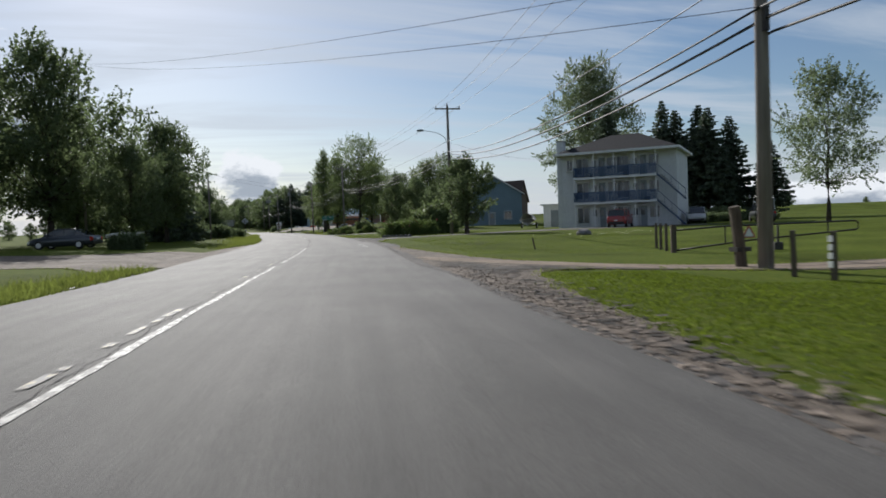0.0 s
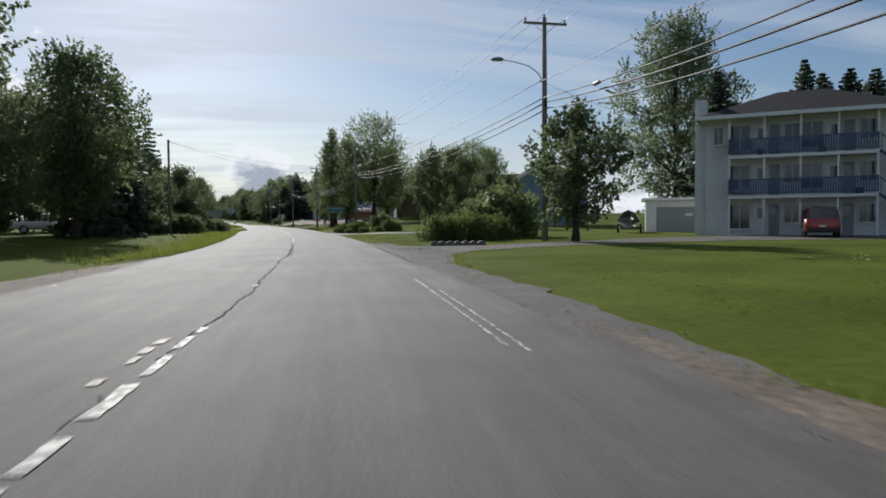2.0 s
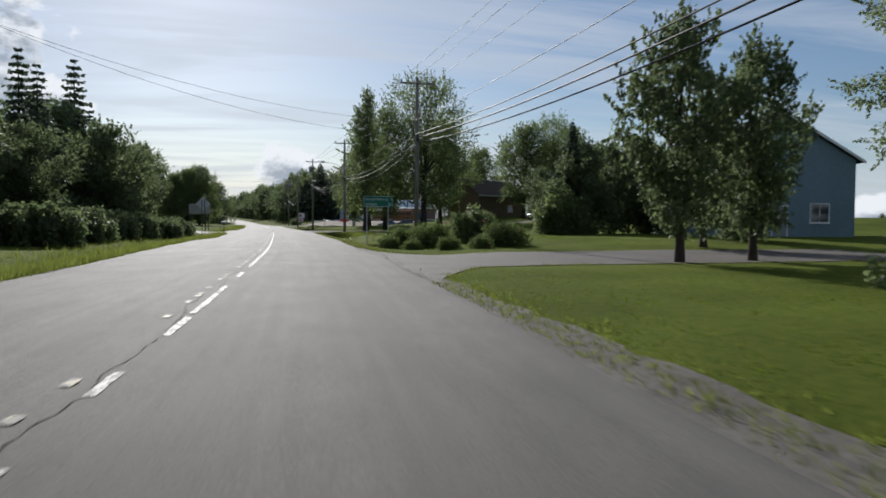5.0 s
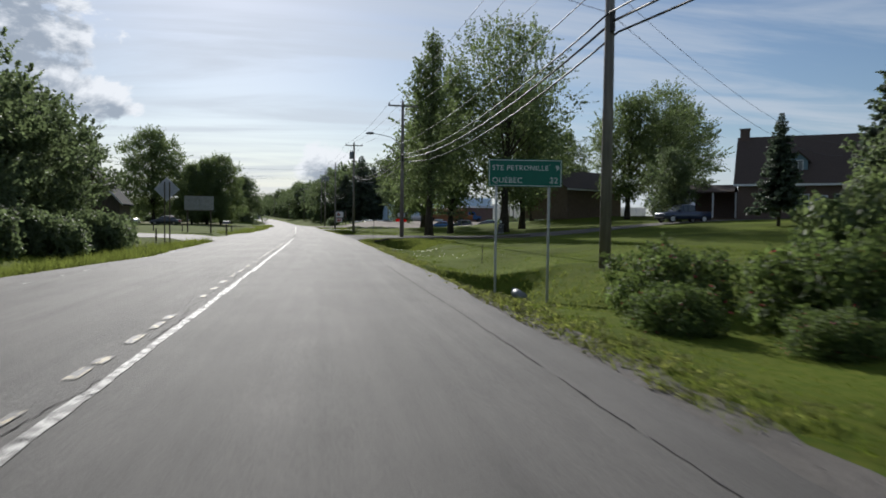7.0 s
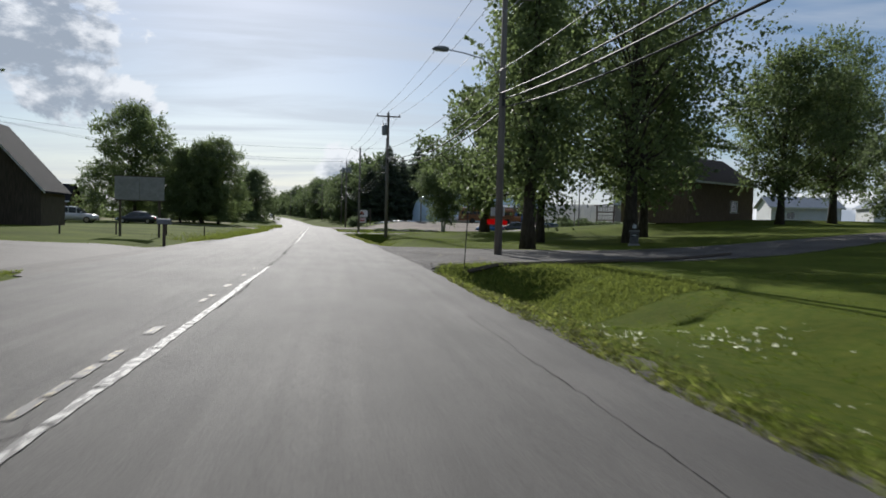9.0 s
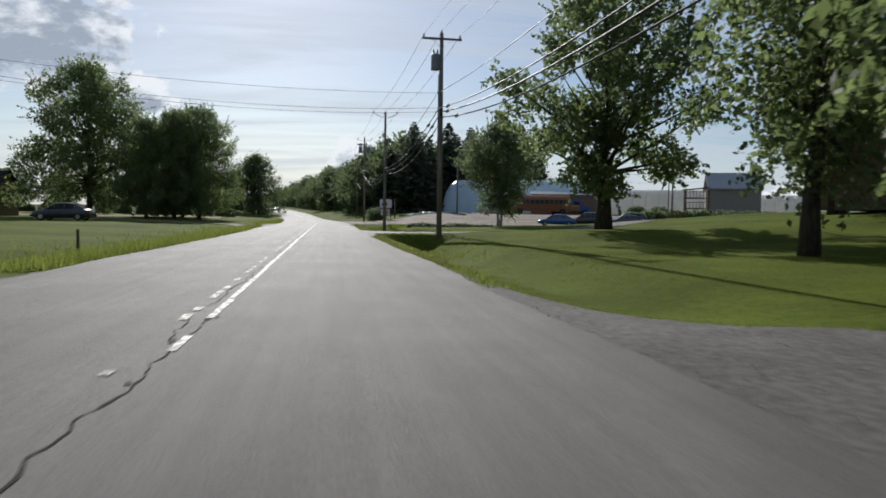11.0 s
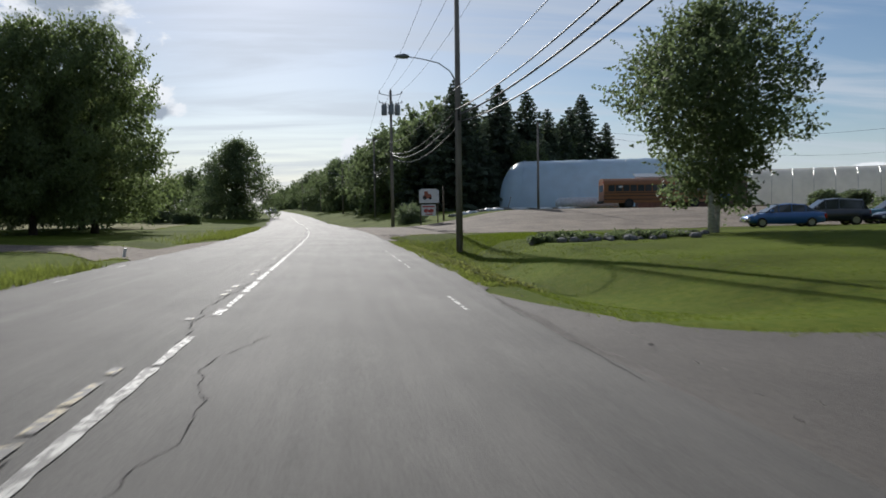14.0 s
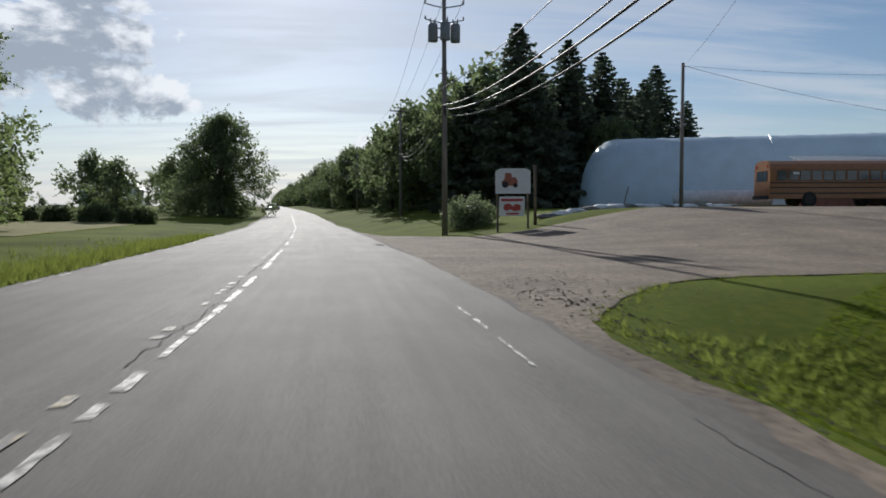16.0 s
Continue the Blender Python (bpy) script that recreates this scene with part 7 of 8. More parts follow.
def gate():
    x, y = 10.4, 22.5
    ob = empty("gate", "rusty tubular steel farm gate with a warning triangle", "gate", pose(x, y, land(x, y), 0, 0, -23))
    L = 6.0
    part("gate_frame", tubes(([(0.1, 0, 0.78), (1.6, 0, 0.86), (L - 0.08, 0, 0.9), (L, 0, 0.84), (L, 0, 0.66), (L - 0.08, 0, 0.6), (2.6, 0, 0.36), (0.1, 0, 0.08)], 0.032), sides=7), M["dark_steel"], ob, smooth=True)
    for px_, a, b in ((1.72, 0.27, 0.86), (5.05, 0.55, 0.89)):
        part("upright", tubes(([(px_, 0, a), (px_, 0, b)], 0.025), sides=6), M["dark_steel"], ob)
    part("hinge_post", boxes((-0.1, 0.08, -0.1, 0.1, -0.4, 0.98), bevel=0.02), M["post_wood"], ob)
    tri_ = part("warning_triangle", prism([(2.3, 0.44), (2.66, 0.44), (2.69, 0.49), (2.52, 0.84), (2.44, 0.84), (2.27, 0.49)], -0.07, -0.05), M["sign_rust"], ob, "faded white and red triangle")
    part("face", prism([(2.33, 0.485), (2.63, 0.485), (2.48, 0.78)], -0.078, -0.071), M["sign_white"], tri_)
    part("counterweight", boxes((3.3, 3.58, -0.12, 0.12, -0.02, 0.26), bevel=0.03), M["dark_steel"], ob)
    part("latch", boxes((3.41, 3.47, -0.03, 0.03, 0.26, 0.88)), M["dark_steel"], ob)
    return ob


gate()


def wood_post(x, y, h, r, label, lean=(0, 0), square=False):
    pts = [(0, 0, -0.3), (lean[0] * 0.5, lean[1] * 0.5, h * 0.5), (lean[0], lean[1], h)]
    ob = part("fence_post", tubes((pts, [r * 1.05, r, r * 0.92]), sides=4 if square else 9), M["post_wood"], None, smooth=False)
    ob.location = (x, y, land(x, y))
    return tagged(ob, label, "post", "old fence posts by the field track")


_tp = wood_post(7.2, 14.85, 1.42, 0.13, "leaning split timber gate post", (-0.28, -0.1))
_hb = part("clasp", boxes((-0.26, 0.12, -0.16, 0.14, 0.38, 0.48)), M["dark_steel"], _tp)
wood_post(6.15, 12.05, 0.88, 0.07, "grey square timber post", (-0.04, 0), True)
_np = wood_post(6.1, 11.05, 0.87, 0.08, "grey timber post with a painted number strip", (-0.02, 0), True)
for _k in range(4):
    part("bar", boxes((-0.092, -0.08, -0.05, 0.05, 0.24 + _k * 0.15, 0.35 + _k * 0.15)), M["sign_white"], _np)
wood_post(11.76, 25.8, 1.02, 0.055, "short round fence post")
wood_post(11.3, 24.75, 1.02, 0.055, "short round fence post")
wood_post(10.9, 23.75, 1.02, 0.055, "short round fence post")
_sp = plain_pole(40.6, 55.0, 8.8, "slender dark pole beside a small spruce", 0.12)


def stake(x, y, h, label, lean=0.05, mat="post_wood", r=0.018):
    ob = part("marker_stake", tubes(([(0, 0, -0.2), (lean, 0, h)], r), sides=6), M[mat], None)
    ob.location = (x, y, land(x, y))
    return tagged(ob, label, "stake")


stake(7.4, 27.8, 0.5, "thin leaning wooden stake in the lawn", -0.14, r=0.03)
stake(7.9, 123.4, 0.75, "thin dark marker rod in the grass", 0.02, "dark_steel", 0.012)
stake(5.05, 145.7, 2.05, "tall thin marker rod at the driveway edge", 0.1, "dark_steel", 0.014)
stake(10.2, 117.6, 0.7, "thin dark marker rod on the lawn", 0.0, "dark_steel", 0.014)
stake(12.6, 268.4, 1.4, "thin leaning yellow marker stake", 0.4, "wood_brown", 0.03)

# stepped stone planter edge by the drive
_ks = empty("planter", "row of zig-zag grey concrete edging stones on the lawn", "planter", pose(6.45, 59.35, land(7.5, 59) + 0.0, 0, 0, -11))
for _k in range(7):
    _b = prism([(_k * 0.36, -0.05), (_k * 0.36 + 0.352, -0.05), (_k * 0.36 + 0.352, 0.13), (_k * 0.36 + 0.24, 0.22), (_k * 0.36 + 0.12, 0.22), (_k * 0.36, 0.14)], -0.22, 0.14)
    bmesh.ops.bevel(_b, geom=_b.edges[:], offset=0.012, segments=1, affect="EDGES")
    part("edging_stone", _b, M["stone"], _ks)


def boulder(x, y, r, seed, label, mat="stone", flat=0.7):
    rng = random.Random(seed)
    bm = bmesh.new()
    bmesh.ops.create_icosphere(bm, subdivisions=2, radius=r)
    for v in bm.verts:
        v.co *= 1 + 0.22 * noise.noise(v.co * (1.4 / r) + Vector((seed * 3.1, 0, 0)))
        v.co.z *= flat
    ob = part("rock", bm, M[mat], None, smooth=False)
    ob.location = (x, y, land(x, y) + r * flat * 0.45)
    ob.rotation_euler = (0, 0, rng.uniform(0, 6))
    return tagged(ob, label, "rock")


boulder(16.2, 41.2, 0.5, 4, "low dark rock on the lawn", flat=0.5)
_rng = random.Random(15)
for _k in range(60):
    _f = _rng.random()
    boulder(4.8 + 8.6 * _f + _rng.gauss(0, 0.3), 223.4 + 3.2 * _f - 1.2 * math.sin(_f * 3.1) + _rng.gauss(0, 0.8), _rng.uniform(0.1, 0.26), 20 + _k, "grey field stone in a planted bed")
for _k in range(30):
    boulder(1.5 + _rng.gauss(0, 0.35), 224.3 + _rng.gauss(0, 0.5), _rng.uniform(0.04, 0.1), 60 + _k, "small stone in the ditch")
_ts = None
for _k in range(16):
    _f = _k / 15
    _bm = bmesh.new()
    bmesh.ops.create_icosphere(_bm, subdivisions=2, radius=0.5)
    for _v in _bm.verts:
        _v.co = Vector((_v.co.x * 1.5, _v.co.y * 0.8, max(-0.05, _v.co.z * 0.5))) * (1 + 0.3 * noise.noise(_v.co * 3 + Vector((_k, 0, 0))))
    _o = part("plastic_sheet", _bm, M["tarp"] if _k % 3 else M["stone"], None, smooth=False)
    _xx, _yy = 6.5 + 13.5 * _f, 263.6 + 4.6 * _f
    _o.location = (_xx, _yy, land(_xx, _yy))
    tagged(_o, "crumpled white plastic sheeting along the yard edge", "plastic sheet")


def wheelie_bin(x, y, rz, label):
    """A wheeled refuse bin with a sloping lid."""
    ob = empty("wheelie_bin", label, "bin", near(x, y, 0, rz) @ Matrix.Diagonal((1.2, 1.7, 1.0, 1)), group="refuse bins by the road")
    body = prism([(-0.24, 0.06), (0.24, 0.06), (0.31, 0.98), (-0.3, 0.98)], -0.29, 0.29)
    bmesh.ops.bevel(body, geom=body.edges[:], offset=0.02, segments=2, affect="EDGES")
    part("body", body, M["bin_dark"], ob)
    lid = prism([(-0.34, 0.985), (0.34, 0.985), (0.34, 1.02), (0.05, 1.09), (-0.34, 1.06)], -0.32, 0.32)
    bmesh.ops.bevel(lid, geom=lid.edges[:], offset=0.012, segments=2, affect="EDGES")
    part("lid", lid, M["grey_plastic"], ob)
    part("handle", tubes(([(-0.36, -0.2, 0.94), (-0.42, -0.2, 0.96), (-0.42, 0.2, 0.96), (-0.36, 0.2, 0.94)], 0.018), sides=6), M["bin_dark"], ob)
    for q in (-0.25, 0.25):
        part("wheel", tubes(([(-0.26, q - 0.025, 0.1), (-0.26, q + 0.025, 0.1)], 0.1), sides=14), M["rubber"], ob)
    return ob


wheelie_bin(-16.7, 102.0, 102, "dark wheeled refuse bin on the roadside lawn")
wheelie_bin(-15.3, 102.4, 97, "dark wheeled refuse bin on the roadside lawn")


def billboard():
    zg = land(-10.5, 168.6)
    ob = empty("billboard", "blank pale billboard on timber posts, seen from behind", "billboard", pose(-11.9, 168.5, zg, 0, 0, 3))
    w, z0, z1 = 2.75, 2.15, 3.5
    for k in range(2):
        part("board", boxes((k * w / 2 + 0.01, (k + 1) * w / 2 - 0.01, -0.03, 0.0, z0, z1)), M["concrete"], ob)
    part("frame", boxes((-0.03, w + 0.03, -0.035, 0.02, z1, z1 + 0.05), (-0.03, w + 0.03, -0.035, 0.02, z0 - 0.05, z0)), M["post_wood"], ob)
    for px_ in (0.3, w - 0.3):
        part("post", boxes((px_ - 0.06, px_ + 0.06, 0.003, 0.12, -0.3, z1)), M["post_wood"], ob)
    return ob


billboard()


def mailbox(x, y, rz=0.0, label="grey roadside mailbox on a timber post"):
    ob = empty("mailbox", label, "mailbox", near(x, y, 0, rz))
    part("post", boxes((-0.05, 0.05, -0.05, 0.05, -0.3, 1.0)), M["post_wood"], ob)
    prof = [(-0.11, 1.0), (0.11, 1.0), (0.11, 1.14), (0.075, 1.22), (0, 1.25), (-0.075, 1.22), (-0.11, 1.14)]
    b = part("box", prism(prof, -0.28, 0.28), M["grey_plastic"], ob)
    part("flag", boxes((0.112, 0.125, -0.05, 0.0, 1.08, 1.28)), M["sign_red"], b)
    return ob


mailbox(-6.4, 158.0, 80)


def lantern_pillar(x, y):
    """A squat masonry pillar with a cap, a number plate and a lantern."""
    ob = empty("lantern_pillar", "squat dark stone pillar with a white lantern beside the drive", "pillar", near(x, y, 0, -20))
    part("shaft", boxes((-0.26, 0.26, -0.26, 0.26, -0.25, 0.86), bevel=0.02), M["stone"], ob)
    part("foot", boxes((-0.34, 0.34, -0.34, 0.34, -0.25, 0.1), bevel=0.02), M["concrete"], ob)
    part("cap", boxes((-0.32, 0.32, -0.32, 0.32, 0.862, 0.95), bevel=0.02), M["concrete"], ob)
    q = part("plate", boxes((-0.17, 0.17, -0.29, -0.265, 0.55, 0.72)), M["black"], ob)
    part("bar", boxes((-0.12, 0.12, -0.297, -0.291, 0.6, 0.67)), M["sign_white"], q)
    lamp = part("lantern", tubes(([(0, 0, 0.95), (0, 0, 1.0), (0, 0, 1.02), (0, 0, 1.06)], [0.09, 0.09, 0.05, 0.05]), sides=10), M["dark_steel"], ob)
    part("globe", tubes(([(0, 0, 1.06), (0, 0, 1.12), (0, 0, 1.26), (0, 0, 1.32)], [0.08, 0.13, 0.12, 0.06]), sides=12), M["lens_clear"], lamp, "white glass globe", smooth=True)
    part("hood", tubes(([(0, 0, 1.32), (0, 0, 1.34), (0, 0, 1.42)], [0.14, 0.13, 0.02]), sides=10), M["dark_steel"], lamp)
    return ob


lantern_pillar(19.3, 167.6)


def warning_sign(x, y):
    """A diamond road sign turned away, on a channel post."""
    ob = empty("road_sign", "diamond road warning sign seen from its grey back", "road sign", pose(x, y, land(x, y), 0, 0, 6))
    zc, r = 2.95, 0.62
    bm = prism([(0, zc - r), (r, zc), (0, zc + r), (-r, zc)], 0.0, 0.004)
    part("panel", bm, M["steel"], ob, "bare grey aluminium back")
    for zz in (zc - 0.25, zc + 0.25):
        part("stiffener", boxes((-0.3, 0.3, -0.03, -0.002, zz - 0.025, zz + 0.025)), M["steel"], ob)
    for px_ in (-0.1, 0.14):
        part("post", boxes((px_ - 0.03, px_ + 0.03, -0.085, -0.032, -0.4, zc + 0.35)), M["post_wood"], ob)
    return ob


warning_sign(-6.0, 135.4)
for _x, _y in ((-12.6, 171.0), (-10.4, 174.0), (-8.8, 178.0), (-14.5, 167.5)):
    wood_post(_x, _y, 0.75, 0.05, "short wooden post on the grass")
for _x, _y in ((-9.0, 128.0), (-8.2, 133.5), (-7.4, 139.0)):
    wood_post(_x, _y, 0.8, 0.045, "short wooden post at the drive")
# boards fixed behind the fourth pole
_bx = part("notice_board", boxes((-0.3, 0.3, 0.17, 0.19, 1.62, 1.97), bevel=0.004), M["sign_white"], None)
_bx.matrix_world = near(POLES[3][0], POLES[3][1], 0, 6)
tagged(_bx, "small white board fixed to a utility pole", "board")
_bx = part("reflector_board", prism([(-0.45, 1.27), (0.42, 1.24), (0.44, 1.42), (0.1, 1.5), (-0.44, 1.48)], 0.172, 0.18), M["red_plastic"], None)
_bx.matrix_world = near(POLES[3][0], POLES[3][1], 0, 6)
tagged(_bx, "bright red plastic panel strapped to a utility pole", "panel")
# culvert end in the ditch
_cu = part("culvert_pipe", tubes(([(7.75, 117.2, land(7.7, 117.6) + 0.12), (7.9, 119.0, land(7.7, 117.6) + 0.14)], 0.15), sides=16), M["grey_plastic"], None, smooth=True)
tagged(_cu, "grey culvert pipe end in the ditch", "culvert")
# timber edging along the driveway lawn
_te = part("lawn_edging", tubes(([(_x, _y, land(_x, _y) + 0.05) for _x, _y in ((5.2, 145.75), (6.2, 146.35), (7.2, 146.95), (9.4, 148.7), (12.6, 151.0), (15.8, 153.4), (19.0, 155.8))], 0.075), sides=4), M["post_wood"], None)
tagged(_te, "low weathered timber edging beside the driveway", "edging")
# paper caught on a stake
stake(-9.6, 219.0, 0.3, "white paper litter stake", 0.1, "sign_white", 0.05)

# ---------------------------------------------------------------- shrubs
ROSE = "dense wild rose bush with pink blooms"
rose = place(shrub(ROSE, 1.5, 1.4, 1.75, 301, M["rose_leaf"], 10500, 0.085, M["rose"], 60, bloom_size=0.08), 8.9, 67.0)
for _x, _y, _s, _r in ((10.6, 66.6, 1.1, 60), (12.4, 68.4, 1.0, 140), (11.2, 70.2, 1.05, 200), (8.0, 108.9, 0.76, 20), (9.1, 106.3, 0.86, 100), (9.2, 102.4, 0.42, 260), (12.3, 103.6, 0.86, 310), (6.9, 106.6, 0.45, 80), (7.9, 104.9, 0.36, 170), (10.6, 101.8, 0.4, 10)):
    again(rose, _x, _y, _r, _s)
shrub_t = place(shrub("tall leafy lilac shrub", 2.1, 2.0, 3.6, 302, M["leaf"], 9000, 0.17), 13.8, 72.4)
for _x, _y, _s in ((15.2, 73.5, 1.15), (14.8, 77.5, 1.0), (12.2, 109.4, 0.7), (21.2, 118.0, 1.1)):
    again(shrub_t, _x, _y, _x * 60, _s)
juniper = place(shrub("dark rounded juniper bush", 1.5, 1.5, 1.9, 303, M["leaf_dark"], 6500, 0.11), 11.6, 75.8, 0, 0.9)
for _x, _y, _s in ((13.9, 80.6, 0.85),):
    again(juniper, _x, _y, _x * 50, _s)
willow = place(shrub("light green rounded willow bush beside the yard sign", 1.9, 1.8, 2.4, 308, M["leaf_light"], 6500, 0.12), 2.2, 266.4)
lily = place(shrub("clump of yellow day lilies", 0.55, 0.45, 0.9, 304, M["rose_leaf"], 900, 0.12, M["lily"], 120), 9.9, 108.0)
bed = place(shrub("low ground-cover planting in the stone bed", 0.9, 0.7, 0.45, 306, M["leaf_dark"], 1500, 0.1), 6.4, 223.5)
for _k in range(13):
    again(bed, 5.2 + 0.62 * _k, 222.9 + 0.25 * _k + 0.5 * math.sin(_k * 2.1), _k * 77, 0.8 + 0.2 * math.sin(_k))
hedge = place(shrub("unclipped dark green hedge shrub", 2.3, 1.6, 2.2, 305, M["leaf_dark"], 8000, 0.16), -9.6, 117.0)
for _x, _y in ((43.0, 68.6), (45.8, 69.6), (48.8, 70.2), (51.8, 71.0), (54.6, 71.6)):
    again(hedge, _x, _y, _x * 19, 0.85, sz=0.62, label="low dark hedge shrub at the field edge")
for _y, _u, _s in ((121, -9.2, 1.0), (125, -9.0, 0.9), (111, -9.6, 1.05), (105, -10.2, 1.1), (101, -12.5, 1.1), (52, -12.0, 0.62), (118, -11.0, 1.1), (140, -14, 1.0), (133, -12.0, 1.1), (128, -7.6, 0.8), (131, -8.2, 0.85), (134.5, -8.6, 0.8), (124, -7.4, 0.75), (137, -9.6, 0.8)):
    again(hedge, edge_x(_y, _u), _y, _y * 17, _s)
for _x, _y, _s in ((35.0, 241.6, 1.0), (38.0, 241.2, 1.15), (41.0, 240.8, 1.2), (44.0, 240.4, 1.25), (47.0, 240.0, 1.25), (50.0, 239.6, 1.25), (53.0, 239.2, 1.2), (44, 262.0, 0.9), (48, 263.0, 0.9), (35.5, 66.0, 0.6), (44.0, 74.0, 1.0), (47.5, 77.0, 1.0), (51, 74.5, 1.0)):
    again(hedge, _x, _y, _x * 17, _s)
for _i in range(14):
    again(hedge, -26 - _i * 4.2, 290 + _i * 1.4, _i * 70, 0.9)


# ---------------------------------------------------------------- grass
def blades(name, label, us, ys, hs, mat, seed, per=3, width=0.012, lean=0.5):
    """Tufts of grass as one body: each blade a bent pair of triangles."""
    rng = np.random.default_rng(seed)
    n = len(us) * per
    u = np.repeat(us, per) + rng.normal(0, 0.04, n)
    y = np.repeat(ys, per) + rng.normal(0, 0.04, n)
    h = np.repeat(hs, per) * rng.uniform(0.55, 1.25, n)
    x = u + road_x(y)
    z = land_u(u, y) - 0.01
    a = rng.uniform(0, 2 * np.pi, n)
    w = width * rng.uniform(0.7, 1.5, n)
    bx, by = np.cos(a) * w, np.sin(a) * w
    lx, ly = rng.normal(0, lean, n) * h, rng.normal(0, lean, n) * h
    v = np.empty((n, 3, 3))
    v[:, 0] = np.c_[x - bx, y - by, z]
    v[:, 1] = np.c_[x + bx, y + by, z]
    v[:, 2] = np.c_[x + lx, y + ly, z + h]
    me = bpy.data.meshes.new(name)
    me.vertices.add(n * 3)
    me.vertices.foreach_set("co", v.ravel())
    me.loops.add(n * 3)
    me.loops.foreach_set("vertex_index", np.arange(n * 3))
    me.polygons.add(n)
    me.polygons.foreach_set("loop_start", np.arange(n) * 3)
    me.polygons.foreach_set("loop_total", np.full(n, 3))
    me.update(calc_edges=True)
    me.materials.append(mat)
    return tagged(new(name, me), label, "grass", kind="stuff")


def free_of_drives(u, y, pad=0.0):
    ok = np.ones(len(u), bool)
    for a, b in DRIVES:
        ok &= ~((y > a - pad) & (y < b + pad))
    return ok


def grass():
    rng = np.random.default_rng(21)
    # lush edge along the right of the road
    n = 26000
    y = rng.uniform(58, 232, n)
    u = half_r(y) + 0.12 + np.abs(rng.normal(0, 0.4, n))
    k = free_of_drives(u, y, 4.5)
    blades("verge_grass", "lush uncut grass along the road edge", u[k], y[k], 0.03 + 0.08 * rng.uniform(0, 1, k.sum()) ** 2, M["weed"], 1, per=3)
    # mown lawn near the road
    n = 210000
    y = rng.uniform(0, 238, n)
    u = 4.6 + rng.uniform(0, 1, n) ** 1.5 * 15
    k = free_of_drives(u, y, 0.6) | ((u > 9) & (y > 28) & (y < 48))
    k &= ~((y < 48) & (u < 6.0 + np.clip((y - 10) * 0.02, 0, 1)))
    blades("lawn_grass", "short mown lawn grass", u[k], y[k], np.full(k.sum(), 0.03), M["blade"], 2, per=2, width=0.011, lean=0.8)
    # tall weeds on the left verge
    n = 42000
    y = rng.uniform(4, 260, n)
    u = -half_l(y) - 0.2 - np.abs(rng.normal(0, 1.5, n))
    k = np.ones(n, bool)
    for a, b in ((23, 53), (138, 168), (213, 232)):
        k &= ~((y > a) & (y < b))
    blades("verge_grass", "tall unmown grass and weeds beside the road", u[k], y[k], 0.12 + 0.22 * rng.uniform(0, 1, k.sum()) ** 2, M["weed"], 3, per=3, width=0.013, lean=0.3)
    # first lawn corner and the corner by the yard
    n = 46000
    y = rng.uniform(-2, 14.2, n)
    x = rng.uniform(0, 14, n)
    u = x - road_x(y)
    k = (x > np.interp(y, (-2, 4.4, 6.4, 9.3, 12, 14.2), (0.0, -0.4, 0.0, 0.5, 1.1, 1.9))) & ~((y > 11.0) & (x > 4.5)) & (y < 14.9 - 0.33 * np.maximum(0, x - 3.5))
    blades("lawn_grass", "short mown lawn grass", u[k], y[k], np.full(k.sum(), 0.036), M["blade"], 4, per=3, width=0.016)
    n = 20000
    y = rng.uniform(226.5, 235.5, n)
    u = rng.uniform(4.6, 16, n)
    k = (y < 229 + (u - 4.6) * 0.9) & (y < 235)
    blades("lawn_grass", "short mown lawn grass", u[k], y[k], np.full(k.sum(), 0.042), M["blade"], 5, per=3, width=0.016)
    # rank weeds at the corner of the shaded drive, in the culvert hollows and by the stone bed
    n = 9000
    y = rng.uniform(140, 147.5, n)
    x = rng.uniform(4.3, 10, n)
    u = x - road_x(y)
    k = y < np.interp(x, (4.3, 5.3, 6.6, 8.6, 10), (146.0, 147.0, 147.6, 148.5, 149.2))
    blades("weeds", "rank green weeds at the corner of a drive", u[k], y[k], 0.04 + 0.13 * rng.uniform(0, 1, k.sum()) ** 2, M["weed"], 11, per=3, width=0.012, lean=0.5)
    n = 9000
    y = np.r_[rng.uniform(110, 119, n // 3), rng.uniform(186, 196.5, n // 3), rng.uniform(220, 231, n // 3)]
    u = rng.normal(6.4, 1.0, len(y))
    k = u > 4.5
    blades("weeds", "rank green weeds in the ditch", u[k], y[k], 0.05 + 0.12 * rng.uniform(0, 1, k.sum()) ** 2, M["weed"], 12, per=3, width=0.014, lean=0.4)
    # tufts overhanging the rims of the drives
    px_, py_ = [], []
    for (ax, ay), (bx, by) in RIMS:
        if abs(ax) > 45 or abs(bx) > 45:
            continue
        m = int(60 * math.hypot(bx - ax, by - ay))
        t = rng.uniform(0, 1, m)
        px_.append(ax + (bx - ax) * t + rng.normal(0, 0.13, m))
        py_.append(ay + (by - ay) * t + rng.normal(0, 0.13, m))
    x, y = np.concatenate(px_), np.concatenate(py_)
    u = x - road_x(y)
    k = ((u > half_r(y) + 0.7) | (u < -half_l(y) - 0.7)) & (np.sin(x * 1.7 + y * 1.1) + rng.normal(0, 0.6, len(x)) > -0.5)
    blades("verge_grass", "ragged grass along the rims of the driveways", u[k], y[k], 0.03 + 0.07 * rng.uniform(0, 1, k.sum()) ** 2, M["weed"], 13, per=3, width=0.012, lean=0.5)
    # clover heads
    cx, cy = [], []
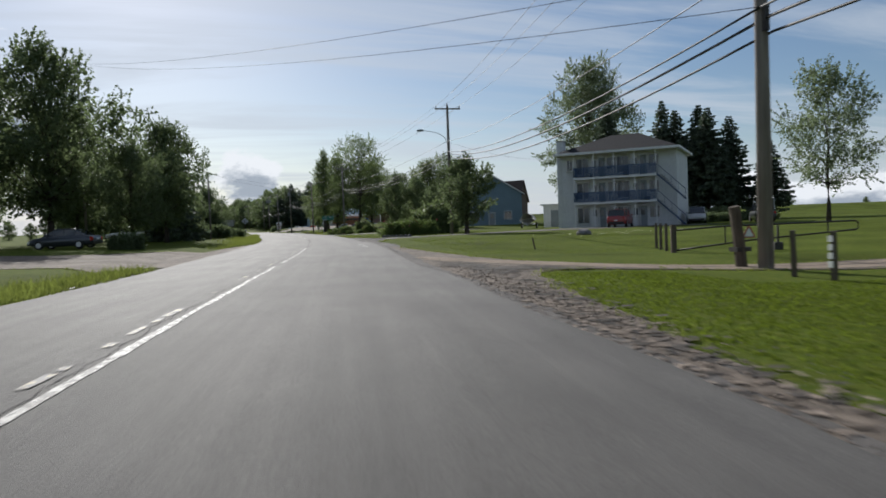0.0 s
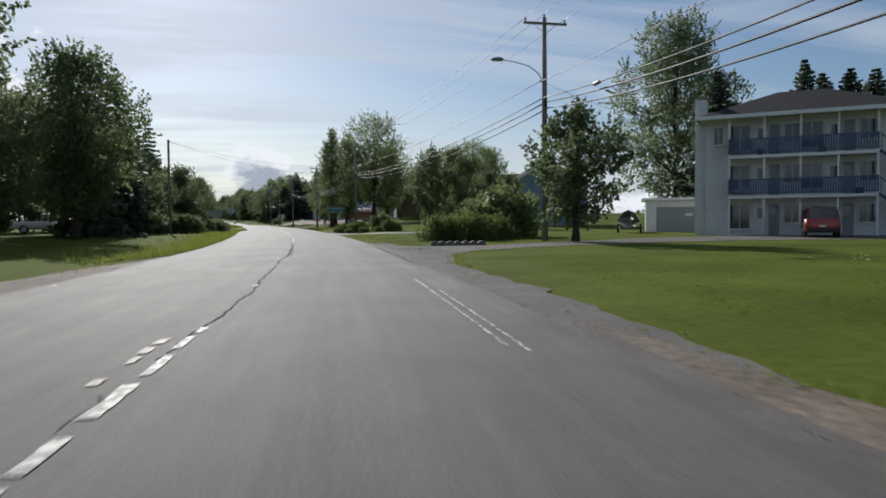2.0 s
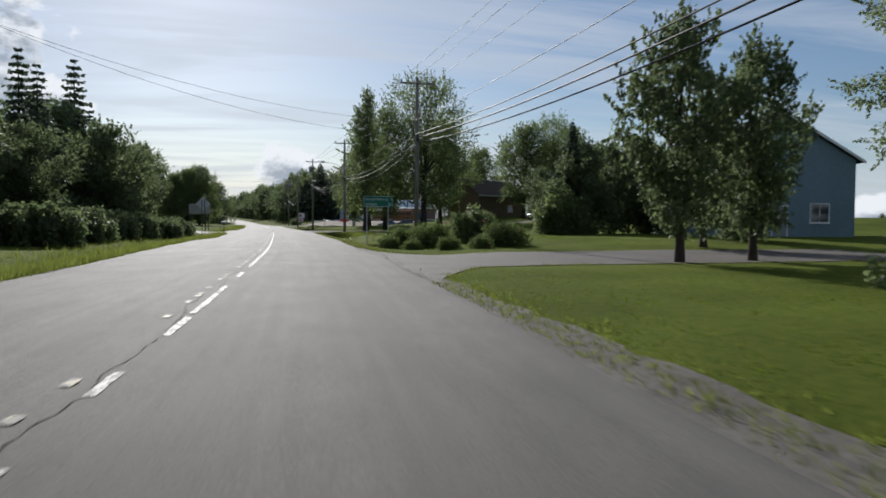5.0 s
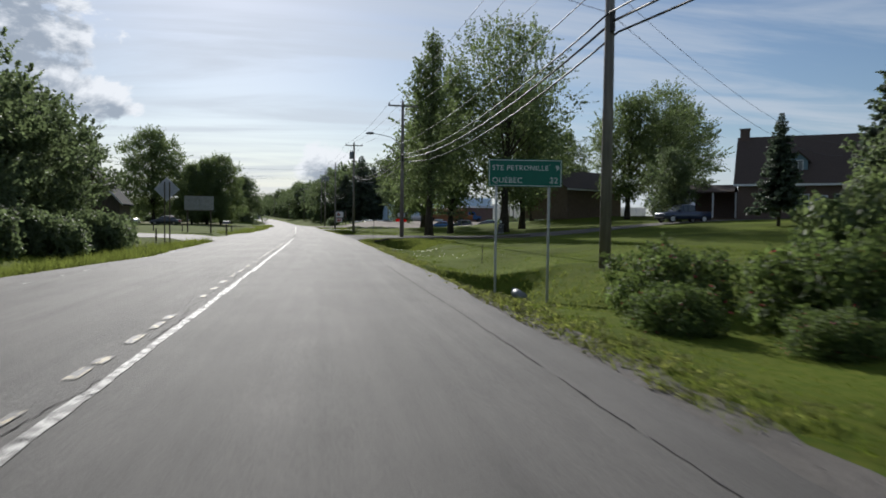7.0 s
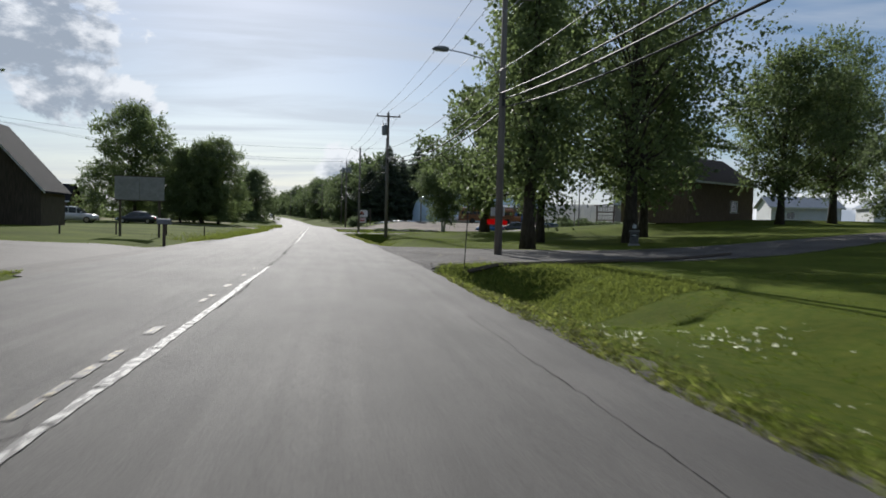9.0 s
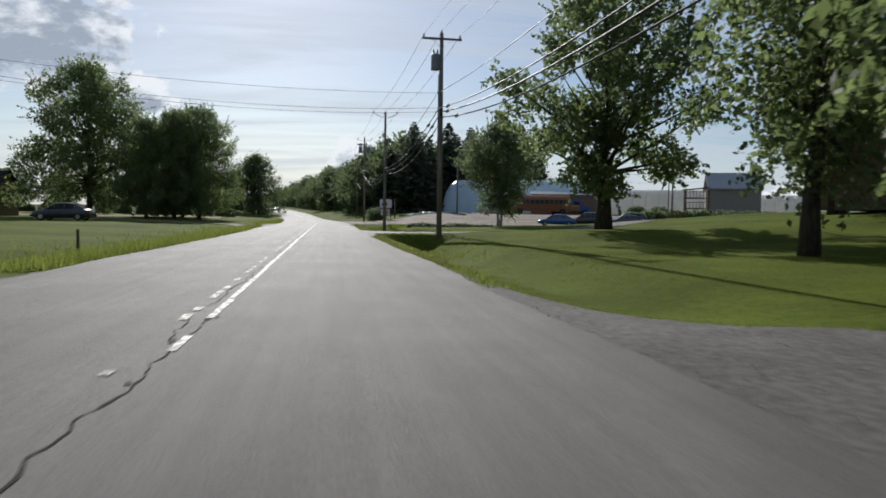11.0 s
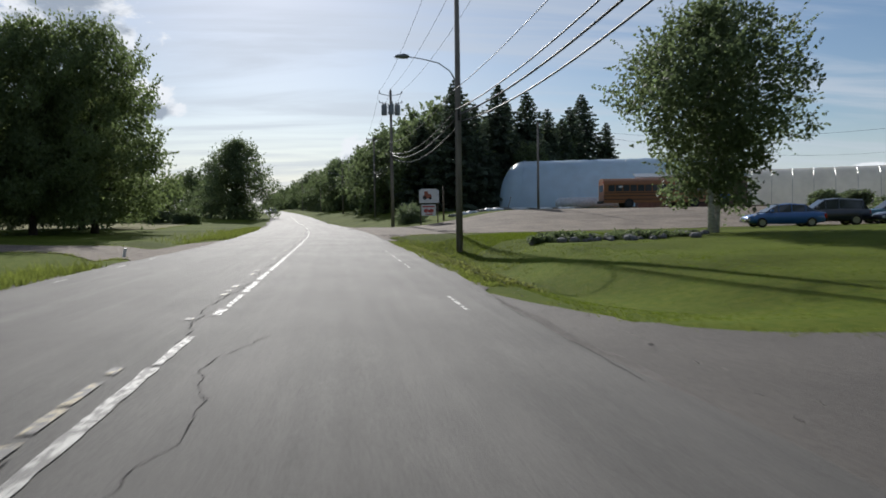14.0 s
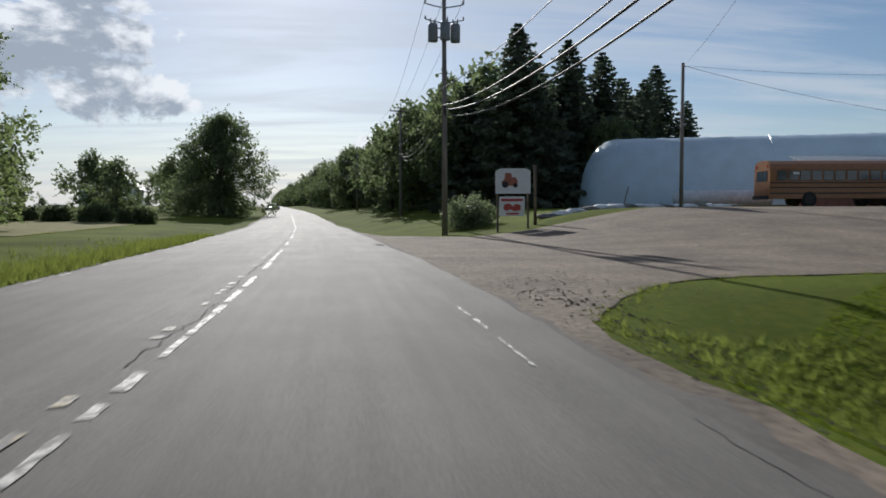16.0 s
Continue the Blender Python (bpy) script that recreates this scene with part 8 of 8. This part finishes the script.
    for c0, c1, m, s in ((17.5, 43.0, 110, 1.6), (6.8, 130.5, 26, 0.9), (5.7, 135.0, 45, 0.7), (7.4, 135.2, 38, 0.6), (7.8, 128.0, 12, 0.9), (22.0, 44.5, 60, 1.4)):
        cx.append(rng.normal(c0, s, m))
        cy.append(rng.normal(c1, s, m))
    cx, cy = np.concatenate(cx), np.concatenate(cy)
    blades("clover_flowers", "scattered white clover flowers in the lawn", cx - road_x(cy), cy, np.full(len(cx), 0.04), M["clover"], 6, per=3, width=0.009, lean=0.4)


grass()


def stones(name, label, pts, seed, size=(0.005, 0.018), mat="pebble"):
    """Loose stones as one body."""
    rng = np.random.default_rng(seed)
    base = np.array([(1, 0, 0), (-1, 0, 0), (0, 1, 0), (0, -1, 0), (0, 0, 0.8), (0, 0, -0.4)], float)
    tri_ = [(0, 2, 4), (2, 1, 4), (1, 3, 4), (3, 0, 4), (2, 0, 5), (1, 2, 5), (3, 1, 5), (0, 3, 5)]
    V, F = [], []
    for i, (x, y, z) in enumerate(pts):
        s = rng.uniform(*size)
        V.append(base * s * rng.uniform(0.6, 1.3, (6, 3)) + (x, y, z))
        F += [tuple(6 * i + q for q in f) for f in tri_]
    ob = link_mesh(name, np.concatenate(V), F, M[mat])
    return tagged(ob, label, "gravel", kind="stuff")


def weeds(label, spans, seed):
    """Coarse low weeds along the road edge: rosettes of small tilted leaves, as one body."""
    rng = np.random.default_rng(seed)
    V = []
    for y0, y1, u0, u1, count in spans:
        for k in range(count):
            y = rng.uniform(y0, y1)
            u = u0 + (u1 - u0) * rng.beta(1.1, 2.0)
            x = u + float(road_x(y))
            m = int(rng.integers(7, 18))
            r, h = rng.uniform(0.04, 0.13), rng.uniform(0.03, 0.11)
            a = rng.uniform(0, 2 * math.pi, m)
            d = np.sqrt(rng.uniform(0, 1, m)) * r
            c = np.stack([x + np.cos(a) * d, y + np.sin(a) * d, float(land_u(u, y)) + 0.02 + h * rng.uniform(0.1, 1, m)], 1)
            t = np.stack([np.cos(a), np.sin(a), rng.uniform(-0.4, 0.9, m)], 1) * rng.uniform(0.02, 0.05, (m, 1))
            b = np.stack([-np.sin(a), np.cos(a), rng.normal(0, 0.3, m)], 1) * rng.uniform(0.008, 0.02, (m, 1))
            V.append(np.stack([c - t, c - b, c + t, c + b], 1).reshape(-1, 3))
    V = np.concatenate(V)
    ob = link_mesh("verge_weeds", V, [(4 * i, 4 * i + 1, 4 * i + 2, 4 * i + 3) for i in range(len(V) // 4)], M["verge_weed"])
    return tagged(ob, label, "weeds", kind="stuff")


weeds("coarse yellowish weeds along the ragged road edge", ((102, 143, 4.05, 5.4, 1000), (171, 190, 4.05, 5.6, 600), (207, 222, 4.05, 5.6, 450)), 71)
_rng = np.random.default_rng(8)
_pts = []
for _y0, _y1, _u0, _u1, _n in ((-2, 12, 4.1, 5.4, 350), (12, 46, 3.9, 5.0, 400), (46, 64, 3.9, 5.6, 350), (144, 162, 4.0, 6.5, 200), (226, 260, 4.0, 7.5, 500), (60, 100, 3.9, 4.4, 400), (184, 195, 3.95, 4.7, 700), (100, 226, 4.0, 4.35, 500), (20, 54, -5.2, -4.2, 500)):
    for _k in range(_n):
        _yy, _uu = _rng.uniform(_y0, _y1), _rng.uniform(_u0, _u1)
        _pts.append((_uu + float(road_x(_yy)), _yy, float(land_u(_uu, _yy)) + 0.05))
stones("loose_gravel", "loose grey stones along the broken road edge", _pts, 9)
_pts = []
for _k in range(1100):
    _yy = _rng.uniform(1.5, 17)
    _uu = 4.3 + _rng.beta(1.6, 1.6) * np.interp(_yy, (1, 6, 12, 17), (0.75, 0.85, 1.2, 2.6))
    _pts.append((_uu + float(road_x(_yy)), _yy, float(land_u(_uu, _yy)) + 0.021))
for _k in range(500):
    _yy = _rng.uniform(228.5, 236)
    _uu = 4.0 + _rng.beta(1.3, 2.0) * 3.4
    _pts.append((_uu + float(road_x(_yy)), _yy, float(land_u(_uu, _yy)) + 0.026))
stones("mud_clods", "dried brown mud clods along the road edge", _pts, 14, (0.006, 0.017), "clod")
_pts = []
for _y0, _y1, _u0, _u1, _n in ((7, 18, 4.3, 5.4, 240), (227, 234, 4.0, 5.6, 220), (143, 147, 4.2, 5.0, 60), (52, 58, 4.2, 6.5, 160)):
    for _k in range(_n):
        _yy, _uu = _rng.uniform(_y0, _y1), _rng.triangular(_u0, (_u0 + _u1) / 2, _u1)
        _pts.append((_uu + float(road_x(_yy)), _yy, float(land_u(_uu, _yy)) + 0.024))
stones("loose_gravel", "crumbled clods and broken tarmac at the mouths of the drives", _pts, 10, (0.008, 0.032), "gravel")
